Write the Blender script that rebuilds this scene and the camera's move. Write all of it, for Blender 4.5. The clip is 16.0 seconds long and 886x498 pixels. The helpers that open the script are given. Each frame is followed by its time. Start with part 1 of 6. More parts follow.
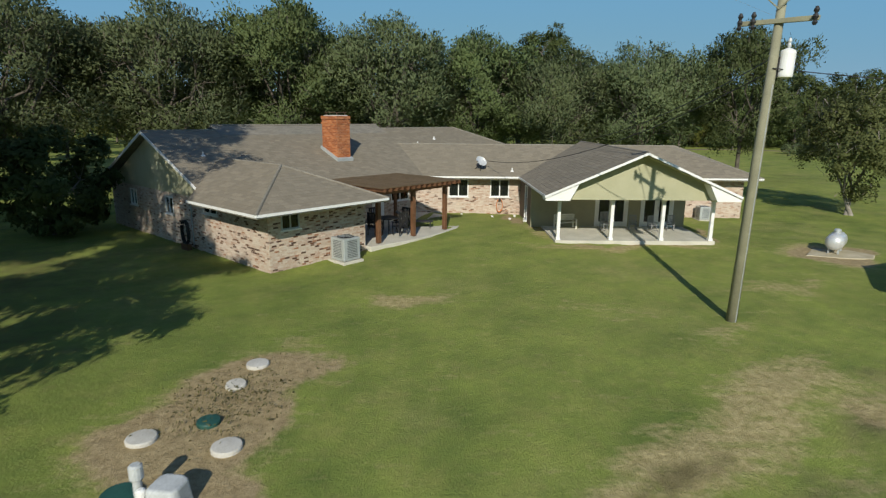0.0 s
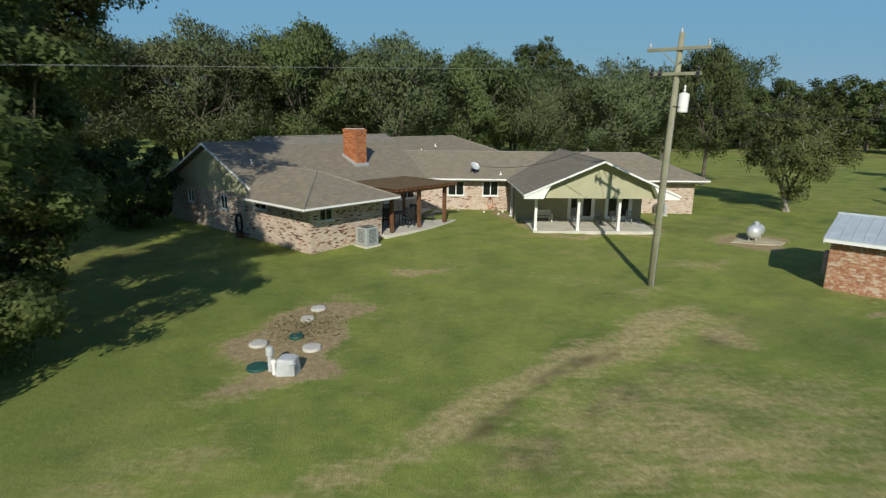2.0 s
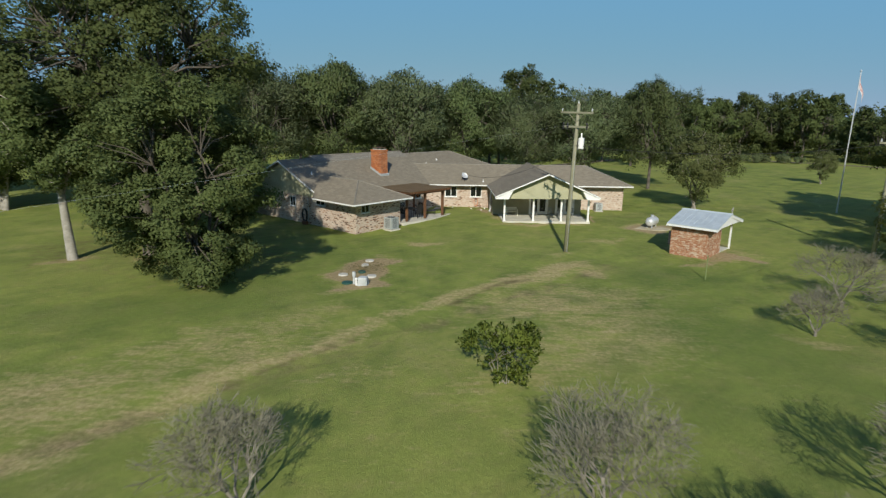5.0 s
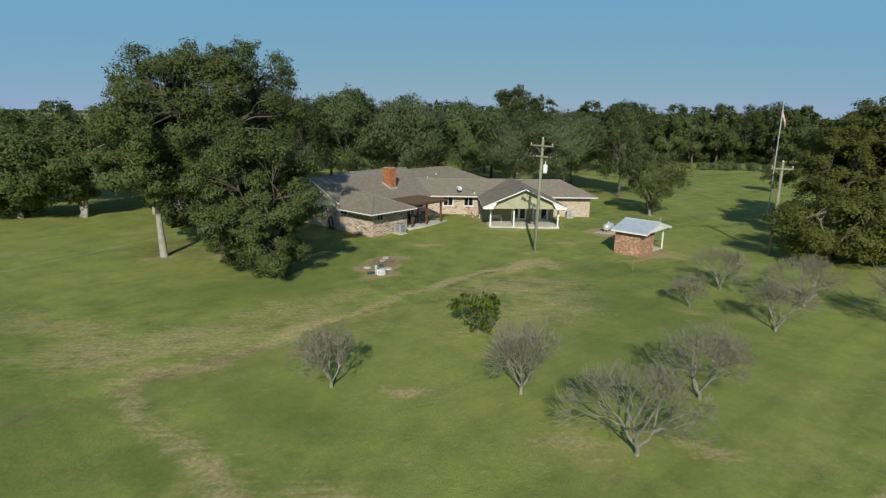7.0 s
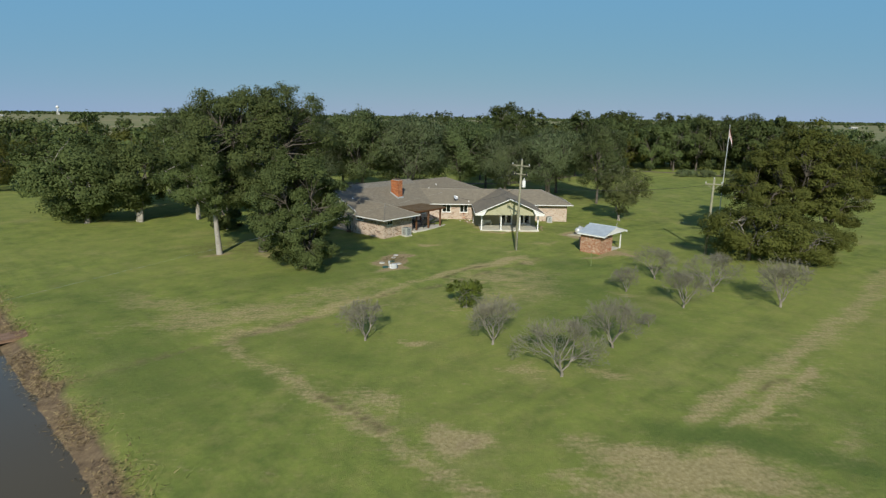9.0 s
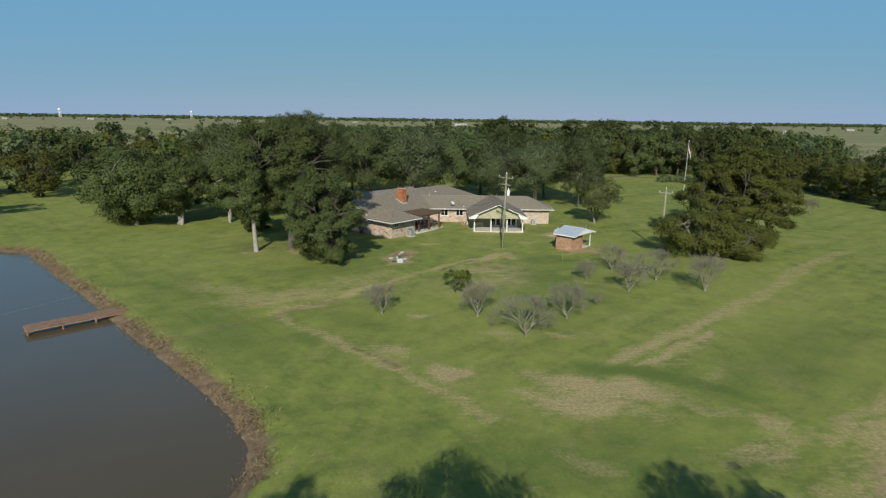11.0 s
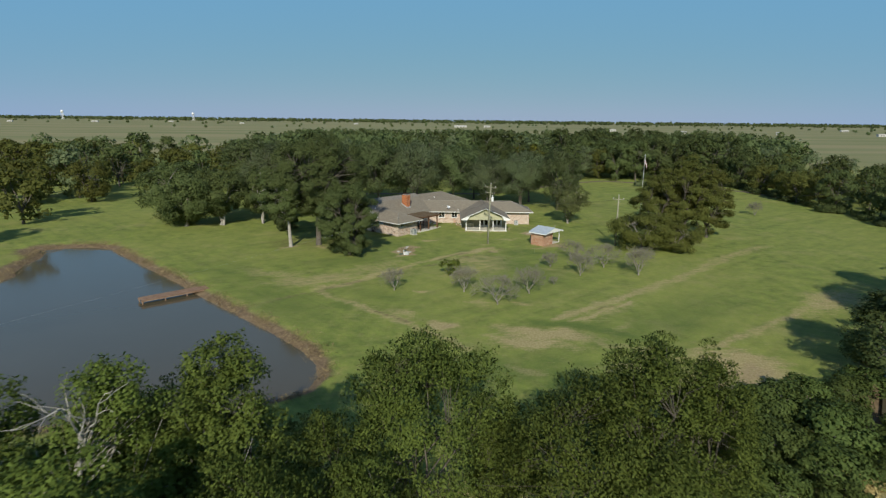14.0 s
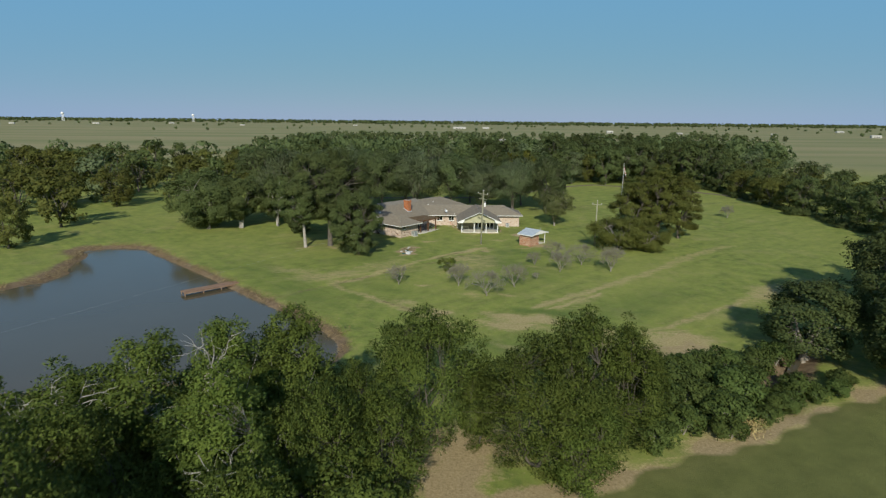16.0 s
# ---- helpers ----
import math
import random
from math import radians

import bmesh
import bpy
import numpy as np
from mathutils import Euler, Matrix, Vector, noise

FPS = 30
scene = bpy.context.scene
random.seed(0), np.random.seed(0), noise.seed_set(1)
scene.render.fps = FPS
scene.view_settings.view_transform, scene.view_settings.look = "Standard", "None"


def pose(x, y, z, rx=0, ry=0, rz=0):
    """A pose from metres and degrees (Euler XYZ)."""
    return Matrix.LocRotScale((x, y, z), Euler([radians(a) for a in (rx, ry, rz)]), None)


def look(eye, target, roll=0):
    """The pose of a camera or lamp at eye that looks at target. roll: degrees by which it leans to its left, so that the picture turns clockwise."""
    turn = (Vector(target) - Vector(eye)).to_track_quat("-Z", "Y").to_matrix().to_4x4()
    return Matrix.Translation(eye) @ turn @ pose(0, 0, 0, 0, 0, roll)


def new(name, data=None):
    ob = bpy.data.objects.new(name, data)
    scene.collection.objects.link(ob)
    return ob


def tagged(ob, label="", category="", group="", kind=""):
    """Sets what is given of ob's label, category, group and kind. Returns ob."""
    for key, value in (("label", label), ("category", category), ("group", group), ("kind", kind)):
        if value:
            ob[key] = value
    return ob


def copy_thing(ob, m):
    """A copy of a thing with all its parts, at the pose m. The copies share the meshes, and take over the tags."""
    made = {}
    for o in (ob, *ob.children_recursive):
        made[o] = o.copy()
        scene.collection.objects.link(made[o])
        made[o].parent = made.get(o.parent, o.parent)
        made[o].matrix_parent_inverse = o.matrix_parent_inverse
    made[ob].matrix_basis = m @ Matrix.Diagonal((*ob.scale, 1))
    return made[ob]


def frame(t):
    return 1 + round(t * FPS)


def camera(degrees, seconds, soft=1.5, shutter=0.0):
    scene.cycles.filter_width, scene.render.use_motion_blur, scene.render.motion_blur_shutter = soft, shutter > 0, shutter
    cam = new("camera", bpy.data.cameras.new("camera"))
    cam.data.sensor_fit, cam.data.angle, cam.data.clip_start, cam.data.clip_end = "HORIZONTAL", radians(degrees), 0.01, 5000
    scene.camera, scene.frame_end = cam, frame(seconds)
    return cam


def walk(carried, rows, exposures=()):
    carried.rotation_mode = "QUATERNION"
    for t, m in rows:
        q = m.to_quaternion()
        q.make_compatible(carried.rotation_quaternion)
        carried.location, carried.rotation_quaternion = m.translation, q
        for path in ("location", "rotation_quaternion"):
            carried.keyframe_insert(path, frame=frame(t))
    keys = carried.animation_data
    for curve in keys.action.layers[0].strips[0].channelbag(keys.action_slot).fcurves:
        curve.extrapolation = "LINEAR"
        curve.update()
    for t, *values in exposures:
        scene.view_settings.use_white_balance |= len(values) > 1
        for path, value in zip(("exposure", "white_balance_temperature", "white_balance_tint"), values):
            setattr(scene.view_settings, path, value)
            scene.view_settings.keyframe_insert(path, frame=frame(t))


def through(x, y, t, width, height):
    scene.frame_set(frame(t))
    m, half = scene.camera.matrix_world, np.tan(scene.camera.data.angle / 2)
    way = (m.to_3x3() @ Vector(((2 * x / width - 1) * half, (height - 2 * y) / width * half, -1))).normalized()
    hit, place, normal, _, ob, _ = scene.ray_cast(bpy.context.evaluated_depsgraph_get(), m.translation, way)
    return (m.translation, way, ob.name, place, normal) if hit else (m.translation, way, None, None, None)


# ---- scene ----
cam = camera(76.26, 16.0, soft=1.3, shutter=0.5)
# seconds, eye x, y, z, yaw, pitch, roll
ROWS = [
    (0, 1.337, -1.007, 5.683, -0.942, -13.155, 0.577),
    (0.5, 1.268, -2.14, 5.741, -0.933, -13.202, 0.611),
    (1, 1.237, -3.602, 5.916, -0.934, -13.249, 0.612),
    (1.5, 1.235, -5.363, 6.228, -0.925, -13.234, 0.622),
    (2, 1.226, -7.338, 6.563, -0.966, -13.278, 0.639),
    (2.5, 1.199, -9.493, 6.8, -1.027, -13.291, 0.725),
    (3, 1.171, -11.815, 7.105, -0.998, -13.292, 0.728),
    (3.5, 1.159, -14.305, 7.381, -0.959, -13.223, 0.759),
    (4, 1.169, -16.895, 7.751, -0.93, -13.271, 0.818),
    (6.5, 1.272, -30.683, 10.638, -0.805, -13.257, 0.751),
    (7, 1.28, -33.526, 11.355, -0.826, -13.259, 0.788),
    (7.5, 1.301, -36.345, 11.992, -0.807, -13.229, 0.792),
    (8, 1.3, -39.201, 12.653, -0.798, -13.238, 0.794),
    (8.5, 1.302, -42.043, 13.312, -0.789, -13.225, 0.794),
    (9, 1.291, -44.896, 13.865, -0.79, -13.161, 0.802),
    (11.5, 1.42, -59.612, 16.715, -0.755, -12.984, 0.711),
    (12, 1.476, -62.531, 17.238, -0.736, -12.973, 0.676),
    (12.5, 1.56, -65.452, 17.723, -0.747, -12.98, 0.689),
    (13, 1.613, -68.323, 18.245, -0.747, -12.967, 0.65),
    (13.5, 1.653, -71.133, 18.771, -0.748, -12.942, 0.649),
    (14, 1.665, -73.896, 19.342, -0.749, -12.955, 0.646),
    (14.5, 1.659, -76.592, 19.923, -0.76, -12.918, 0.621),
    (15, 1.689, -79.263, 20.496, -0.781, -12.909, 0.614),
    (15.5, 1.732, -81.896, 21.096, -0.772, -12.909, 0.595),
    (16, 1.797, -84.437, 21.661, -0.813, -12.888, 0.563),
]
walk(cam, [(t, pose(x, y, z, 90 + pitch, 0, yaw) @ pose(0, 0, 0, 0, 0, roll)) for t, x, y, z, yaw, pitch, roll in ROWS])
scene.view_settings.exposure = 0.07

# ---- light: clear afternoon, sun low behind the camera ----
SUN_EL, SUN_AZ = radians(29.3), radians(184.4)  # azimuth from north (+y), clockwise
sun_dir = Vector((math.sin(SUN_AZ) * math.cos(SUN_EL), math.cos(SUN_AZ) * math.cos(SUN_EL), math.sin(SUN_EL)))
sun = new("sun", bpy.data.lights.new("sun", "SUN"))
sun.data.energy, sun.data.angle, sun.data.color = 4.1, radians(0.6), (1.0, 0.952, 0.818)
sun.matrix_world = look((0, 0, 60), Vector((0, 0, 60)) - sun_dir)
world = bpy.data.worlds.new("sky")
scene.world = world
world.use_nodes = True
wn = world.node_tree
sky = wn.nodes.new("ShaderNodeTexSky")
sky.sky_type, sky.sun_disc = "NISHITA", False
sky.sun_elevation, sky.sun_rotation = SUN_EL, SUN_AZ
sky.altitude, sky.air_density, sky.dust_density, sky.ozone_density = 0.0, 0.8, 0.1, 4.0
# high sky scaled up to fill shade; low sky evened to pale haze blue
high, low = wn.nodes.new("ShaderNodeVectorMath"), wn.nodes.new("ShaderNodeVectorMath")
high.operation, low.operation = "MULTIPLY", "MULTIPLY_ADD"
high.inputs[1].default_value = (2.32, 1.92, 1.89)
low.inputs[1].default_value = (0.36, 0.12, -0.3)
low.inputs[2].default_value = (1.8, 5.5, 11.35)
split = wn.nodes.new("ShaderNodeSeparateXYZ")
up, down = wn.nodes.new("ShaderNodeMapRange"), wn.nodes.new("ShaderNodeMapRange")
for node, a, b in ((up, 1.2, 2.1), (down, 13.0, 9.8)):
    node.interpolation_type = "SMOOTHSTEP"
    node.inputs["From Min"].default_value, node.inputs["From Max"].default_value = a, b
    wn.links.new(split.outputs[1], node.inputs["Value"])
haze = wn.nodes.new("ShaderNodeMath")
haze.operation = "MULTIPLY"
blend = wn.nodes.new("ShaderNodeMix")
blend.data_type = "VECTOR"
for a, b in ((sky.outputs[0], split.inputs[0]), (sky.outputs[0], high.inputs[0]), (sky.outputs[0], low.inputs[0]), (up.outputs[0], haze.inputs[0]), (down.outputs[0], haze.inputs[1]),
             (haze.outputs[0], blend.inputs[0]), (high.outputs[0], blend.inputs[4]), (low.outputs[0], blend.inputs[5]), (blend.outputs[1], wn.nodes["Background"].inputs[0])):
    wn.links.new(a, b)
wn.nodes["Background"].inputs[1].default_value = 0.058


# ---- materials ----
class Nodes:
    """Short hand for a node material."""

    def __init__(self, name, rough=0.8, metal=0.0, spec=0.3):
        self.m = bpy.data.materials.new(name)
        self.m.use_nodes = True
        self.t = self.m.node_tree
        self.bsdf = self.t.nodes["Principled BSDF"]
        self.set(self.bsdf, "Roughness", rough)
        self.set(self.bsdf, "Metallic", metal)
        self.set(self.bsdf, "Specular IOR Level", spec)

    def set(self, node, key, v):
        sock = node.inputs[key]
        if hasattr(v, "is_output") or isinstance(v, bpy.types.NodeSocket):
            self.t.links.new(v, sock)
        else:
            sock.default_value = (*v, 1.0) if isinstance(v, tuple) and len(v) == 3 and sock.type == "RGBA" else v

    def n(self, node_type, **kw):
        node = self.t.nodes.new("ShaderNode" + node_type)
        for k, v in kw.items():
            if k == "op":
                node.operation = v
            elif k == "blend":
                node.blend_type = v
            elif k == "kind":
                node.vector_type = v
        return node

    def coord(self, which="Object"):
        if which == "World":
            return self.n("NewGeometry").outputs["Position"]
        return self.n("TexCoord").outputs[which]

    def noise(self, vec, scale, detail=4.0, rough=0.55):
        x = self.n("TexNoise")
        self.set(x, "Vector", vec)
        self.set(x, "Scale", scale)
        self.set(x, "Detail", detail)
        self.set(x, "Roughness", rough)
        return x.outputs["Fac"]

    def ramp(self, fac, lo, hi, a=0.0, b=1.0):
        x = self.n("MapRange")
        for k, v in (("Value", fac), ("From Min", lo), ("From Max", hi), ("To Min", a), ("To Max", b)):
            self.set(x, k, v)
        return x.outputs[0]

    def mix(self, fac, a, b, blend="MIX"):
        x = self.t.nodes.new("ShaderNodeMix")
        x.data_type, x.blend_type = "RGBA", blend
        self.set(x, 0, fac)
        for i, v in ((6, a), (7, b)):
            self.set(x, i, v)
        return x.outputs[2]

    def math(self, op, a, b=0.0):
        x = self.n("Math", op=op)
        self.set(x, 0, a)
        self.set(x, 1, b)
        return x.outputs[0]

    def colour(self, c):
        self.set(self.bsdf, "Base Color", c)
        return self

    def bump(self, height, strength=0.3, distance=0.02):
        x = self.n("Bump")
        self.set(x, "Height", height)
        self.set(x, "Strength", strength)
        self.set(x, "Distance", distance)
        self.set(self.bsdf, "Normal", x.outputs[0])
        return self


def plain(name, a, b, scale=3.0, rough=0.7, metal=0.0, spec=0.3, bump=0.15, fine=40.0):
    """Two tones mixed by coarse and fine noise, with a little relief."""
    k = Nodes(name, rough, metal, spec)
    p = k.coord("World")
    coarse = k.ramp(k.noise(p, scale), 0.3, 0.7)
    grain = k.noise(p, fine, 3.0)
    c = k.mix(coarse, a, b)
    c = k.mix(0.35, c, k.mix(grain, (0.0, 0.0, 0.0), (1.0, 1.0, 1.0)), "OVERLAY")
    k.colour(c).bump(grain, bump, 0.01)
    return k.m


def brick_material(name, tones, mortar, smear, smear_amount):
    """Running-bond brick with per-brick tones and a lime smear."""
    k = Nodes(name, 0.9, 0.0, 0.2)
    uv = k.coord("UV")
    b = k.n("TexBrick")
    k.set(b, "Vector", uv)
    for key, v in (("Scale", 1.0), ("Mortar Size", 0.006), ("Mortar Smooth", 0.2), ("Bias", 0.0), ("Brick Width", 0.21), ("Row Height", 0.075)):
        k.set(b, key, v)
    k.set(b, "Color1", (0.0, 0.0, 0.0)), k.set(b, "Color2", (1.0, 1.0, 1.0)), k.set(b, "Mortar", (0.5, 0.5, 0.5))
    ramp = k.n("ValToRGB")
    els = ramp.color_ramp.elements
    ramp.color_ramp.interpolation = "CONSTANT"
    for i, (pos, c) in enumerate(tones):
        e = els[i] if i < 2 else els.new(pos)
        e.position, e.color = pos, (*c, 1.0)
    k.set(ramp, 0, b.outputs["Color"])
    p = k.coord("World")
    c = k.mix(k.ramp(k.noise(p, 9.0, 5.0), 0.62 - smear_amount, 0.72 - smear_amount * 0.5), ramp.outputs[0], smear)
    c = k.mix(b.outputs["Fac"], c, mortar)
    c = k.mix(k.ramp(k.noise(p, 0.7, 3.0), 0.35, 0.75, 0.0, 0.35), c, k.mix(0.6, c, (0.16, 0.12, 0.09)))
    k.colour(c).bump(k.math("SUBTRACT", k.noise(p, 60.0), b.outputs["Fac"]), 0.6, 0.012)
    return k.m


BRICK = brick_material("pale_brick", [(0.0, (0.2, 0.13, 0.1)), (0.07, (0.52, 0.38, 0.3)), (0.36, (0.57, 0.455, 0.365)), (0.6, (0.46, 0.31, 0.235)), (0.72, (0.62, 0.525, 0.435))],
                       (0.52, 0.445, 0.365), (0.60, 0.51, 0.425), 0.12)
RED_BRICK = brick_material("orange_brick", [(0.0, (0.36, 0.11, 0.04)), (0.3, (0.46, 0.15, 0.05)), (0.6, (0.30, 0.09, 0.035)), (0.8, (0.52, 0.2, 0.08))],
                           (0.42, 0.24, 0.14), (0.5, 0.3, 0.2), -0.06)
SHED_BRICK = brick_material("shed_brick", [(0.0, (0.36, 0.15, 0.075)), (0.3, (0.45, 0.22, 0.125)), (0.6, (0.32, 0.125, 0.065)), (0.82, (0.55, 0.42, 0.31))],
                            (0.45, 0.33, 0.23), (0.58, 0.47, 0.37), 0.1)


def shingles():
    k = Nodes("roof_shingles", 0.9, 0.0, 0.25)
    uv, p = k.coord("UV"), k.coord("World")
    b = k.n("TexBrick")
    k.set(b, "Vector", uv)
    for key, v in (("Scale", 1.0), ("Mortar Size", 0.008), ("Mortar Smooth", 0.3), ("Brick Width", 0.33), ("Row Height", 0.14)):
        k.set(b, key, v)
    k.set(b, "Color1", (0.215, 0.193, 0.158)), k.set(b, "Color2", (0.28, 0.253, 0.207)), k.set(b, "Mortar", (0.16, 0.145, 0.118))
    stain = k.ramp(k.noise(p, 0.35, 5.0), 0.35, 0.7)
    c = k.mix(stain, b.outputs["Color"], k.mix(0.35, b.outputs["Color"], (0.16, 0.165, 0.14)))
    c = k.mix(0.4, c, k.mix(k.noise(p, 35.0, 3.0), (0.1, 0.1, 0.1), (0.9, 0.9, 0.9)), "OVERLAY")
    k.colour(c).bump(k.math("SUBTRACT", k.noise(p, 45.0), b.outputs["Fac"]), 0.5, 0.015)
    return k.m


def siding(name, a, b, board=0.2):
    """Lapped or vertical boards."""
    k = Nodes(name, 0.75, 0.0, 0.3)
    uv, p = k.coord("UV"), k.coord("World")
    s = k.n("SeparateXYZ")
    k.set(s, 0, uv)
    lap = k.math("FRACT", k.math("DIVIDE", s.outputs[0], board))
    c = k.mix(k.ramp(k.noise(p, 1.2, 4.0), 0.3, 0.7), a, b)
    c = k.mix(k.ramp(lap, 0.0, 0.07, 0.5, 0.0), c, (0.08, 0.075, 0.055))
    k.colour(c).bump(k.ramp(lap, 0.0, 0.08), 0.4, 0.01)
    return k.m


def leaves(name, dark, light, through=0.38):
    """Foliage: each tree and each leaf cluster has its own tone."""
    k = Nodes(name, 0.75, 0.0, 0.15)
    info = k.n("ObjectInfo")
    geo = k.n("NewGeometry")
    c = k.mix(geo.outputs["Random Per Island"], dark, light)
    p = k.coord("World")
    c = k.mix(k.ramp(k.noise(p, 0.5, 2.0), 0.3, 0.7, 0.0, 0.55), c, tuple(0.55 * (x + y) * f for x, y, f in zip(dark, light, (1.02, 1.0, 0.8))))
    hs = k.n("HueSaturation")
    k.set(hs, "Color", c)
    k.set(hs, "Hue", k.ramp(info.outputs["Random"], 0.0, 1.0, 0.499, 0.513))
    k.set(hs, "Value", k.ramp(info.outputs["Random"], 0.0, 1.0, 0.85, 1.18))
    c = hs.outputs[0]
    k.colour(c)
    tr = k.n("BsdfTranslucent")
    k.set(tr, "Color", k.mix(0.3, c, (0.17, 0.2, 0.05)))
    mx = k.n("MixShader")
    k.set(mx, 0, through)
    k.t.links.new(k.bsdf.outputs[0], mx.inputs[1])
    k.t.links.new(tr.outputs[0], mx.inputs[2])
    k.t.links.new(mx.outputs[0], k.t.nodes["Material Output"].inputs[0])
    return k.m


def glass():
    k = Nodes("window_glass", 0.03, 0.0, 0.5)
    k.set(k.bsdf, "Transmission Weight", 0.85)
    k.set(k.bsdf, "IOR", 1.45)
    k.colour((0.06, 0.075, 0.075))
    return k.m


SHINGLE = shingles()
WHITE = plain("white_paint", (0.74, 0.74, 0.71), (0.82, 0.82, 0.8), 2.0, 0.5, bump=0.05)
SMOOTH_KHAKI = plain("khaki_panel", (0.37, 0.36, 0.235), (0.43, 0.415, 0.28), 1.2, 0.75)
DARK_KHAKI = plain("dark_khaki_panel", (0.27, 0.255, 0.17), (0.33, 0.31, 0.21), 1.2, 0.75)
KHAKI = siding("khaki_siding", (0.36, 0.35, 0.225), (0.43, 0.415, 0.28))
SOFFIT = plain("soffit_paint", (0.30, 0.28, 0.22), (0.38, 0.35, 0.28), 2.0)
BROWN_WALL = siding("brown_siding", (0.13, 0.095, 0.068), (0.18, 0.135, 0.1))
STAINED = plain("stained_wood", (0.11, 0.052, 0.026), (0.19, 0.095, 0.05), 4.0, 0.65)
PERGOLA_TOP = plain("pergola_panel", (0.115, 0.08, 0.045), (0.17, 0.12, 0.07), 2.0, 0.7)
CONCRETE = plain("concrete", (0.46, 0.44, 0.37), (0.6, 0.57, 0.49), 1.2, 0.9)
PALE_CONCRETE = plain("pale_concrete", (0.46, 0.44, 0.39), (0.6, 0.58, 0.53), 3.0, 0.85)
GALV = plain("galvanised_sheet", (0.44, 0.50, 0.54), (0.54, 0.60, 0.64), 2.0, 0.5, 0.2)
GREY_METAL = plain("grey_metal", (0.40, 0.43, 0.43), (0.5, 0.53, 0.53), 3.0, 0.5, 0.3)
SILVER = plain("silver_paint", (0.62, 0.63, 0.62), (0.75, 0.76, 0.75), 3.0, 0.35, 0.4)
DARK_METAL = plain("dark_metal", (0.03, 0.03, 0.032), (0.06, 0.06, 0.06), 4.0, 0.5, 0.4)
BLACK = plain("dark_interior", (0.012, 0.012, 0.012), (0.02, 0.02, 0.02), 2.0, 0.9)
POLE_WOOD = plain("weathered_pole", (0.22, 0.21, 0.14), (0.31, 0.30, 0.205), 1.5, 0.85)
DECK = plain("deck_boards", (0.2, 0.12, 0.075), (0.33, 0.215, 0.14), 2.0, 0.8)
GREEN_PLASTIC = plain("green_plastic", (0.02, 0.075, 0.06), (0.03, 0.1, 0.08), 3.0, 0.5)
ORANGE_RUBBER = plain("orange_hose", (0.55, 0.18, 0.07), (0.62, 0.24, 0.1), 5.0, 0.5)
BARK = plain("grey_bark", (0.17, 0.15, 0.12), (0.32, 0.29, 0.245), 2.5, 0.9, bump=0.5, fine=14.0)
DARK_BARK = plain("dark_bark", (0.075, 0.065, 0.05), (0.15, 0.13, 0.105), 2.5, 0.9, bump=0.5, fine=14.0)
PALE_BARK = plain("pale_bark", (0.26, 0.24, 0.205), (0.4, 0.375, 0.33), 2.5, 0.9, bump=0.5, fine=14.0)
TWIG = plain("grey_twigs", (0.14, 0.132, 0.095), (0.24, 0.225, 0.165), 3.0, 0.9)
GLASS = glass()
OAK_LEAF = leaves("oak_leaves", (0.069, 0.092, 0.032), (0.158, 0.192, 0.072))
LIVE_LEAF = leaves("live_oak_leaves", (0.096, 0.127, 0.052), (0.2, 0.246, 0.108), 0.45)
LAWN_OAK_LEAF = leaves("lawn_oak_leaves", (0.085, 0.1, 0.038), (0.19, 0.21, 0.085))
BELT_LEAF = leaves("belt_oak_leaves", (0.073, 0.1, 0.021), (0.172, 0.214, 0.047))
# darker oak tone; also carries the shade on oaks and undergrowth standing in it
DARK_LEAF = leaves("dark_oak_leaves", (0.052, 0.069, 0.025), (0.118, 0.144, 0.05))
OLIVE_LEAF = leaves("olive_leaves", (0.083, 0.089, 0.022), (0.176, 0.181, 0.05), 0.45)
GREY_LEAF = leaves("grey_green_leaves", (0.108, 0.136, 0.066), (0.22, 0.262, 0.138), 0.45)
FRESH_LEAF = leaves("fresh_leaves", (0.06, 0.088, 0.024), (0.13, 0.168, 0.048))
FAR_LEAF = leaves("far_wood_leaves", (0.08, 0.1, 0.042), (0.145, 0.185, 0.075))
DRY_REED = plain("dry_reeds", (0.17, 0.125, 0.06), (0.40, 0.315, 0.165), 2.0, 0.9)


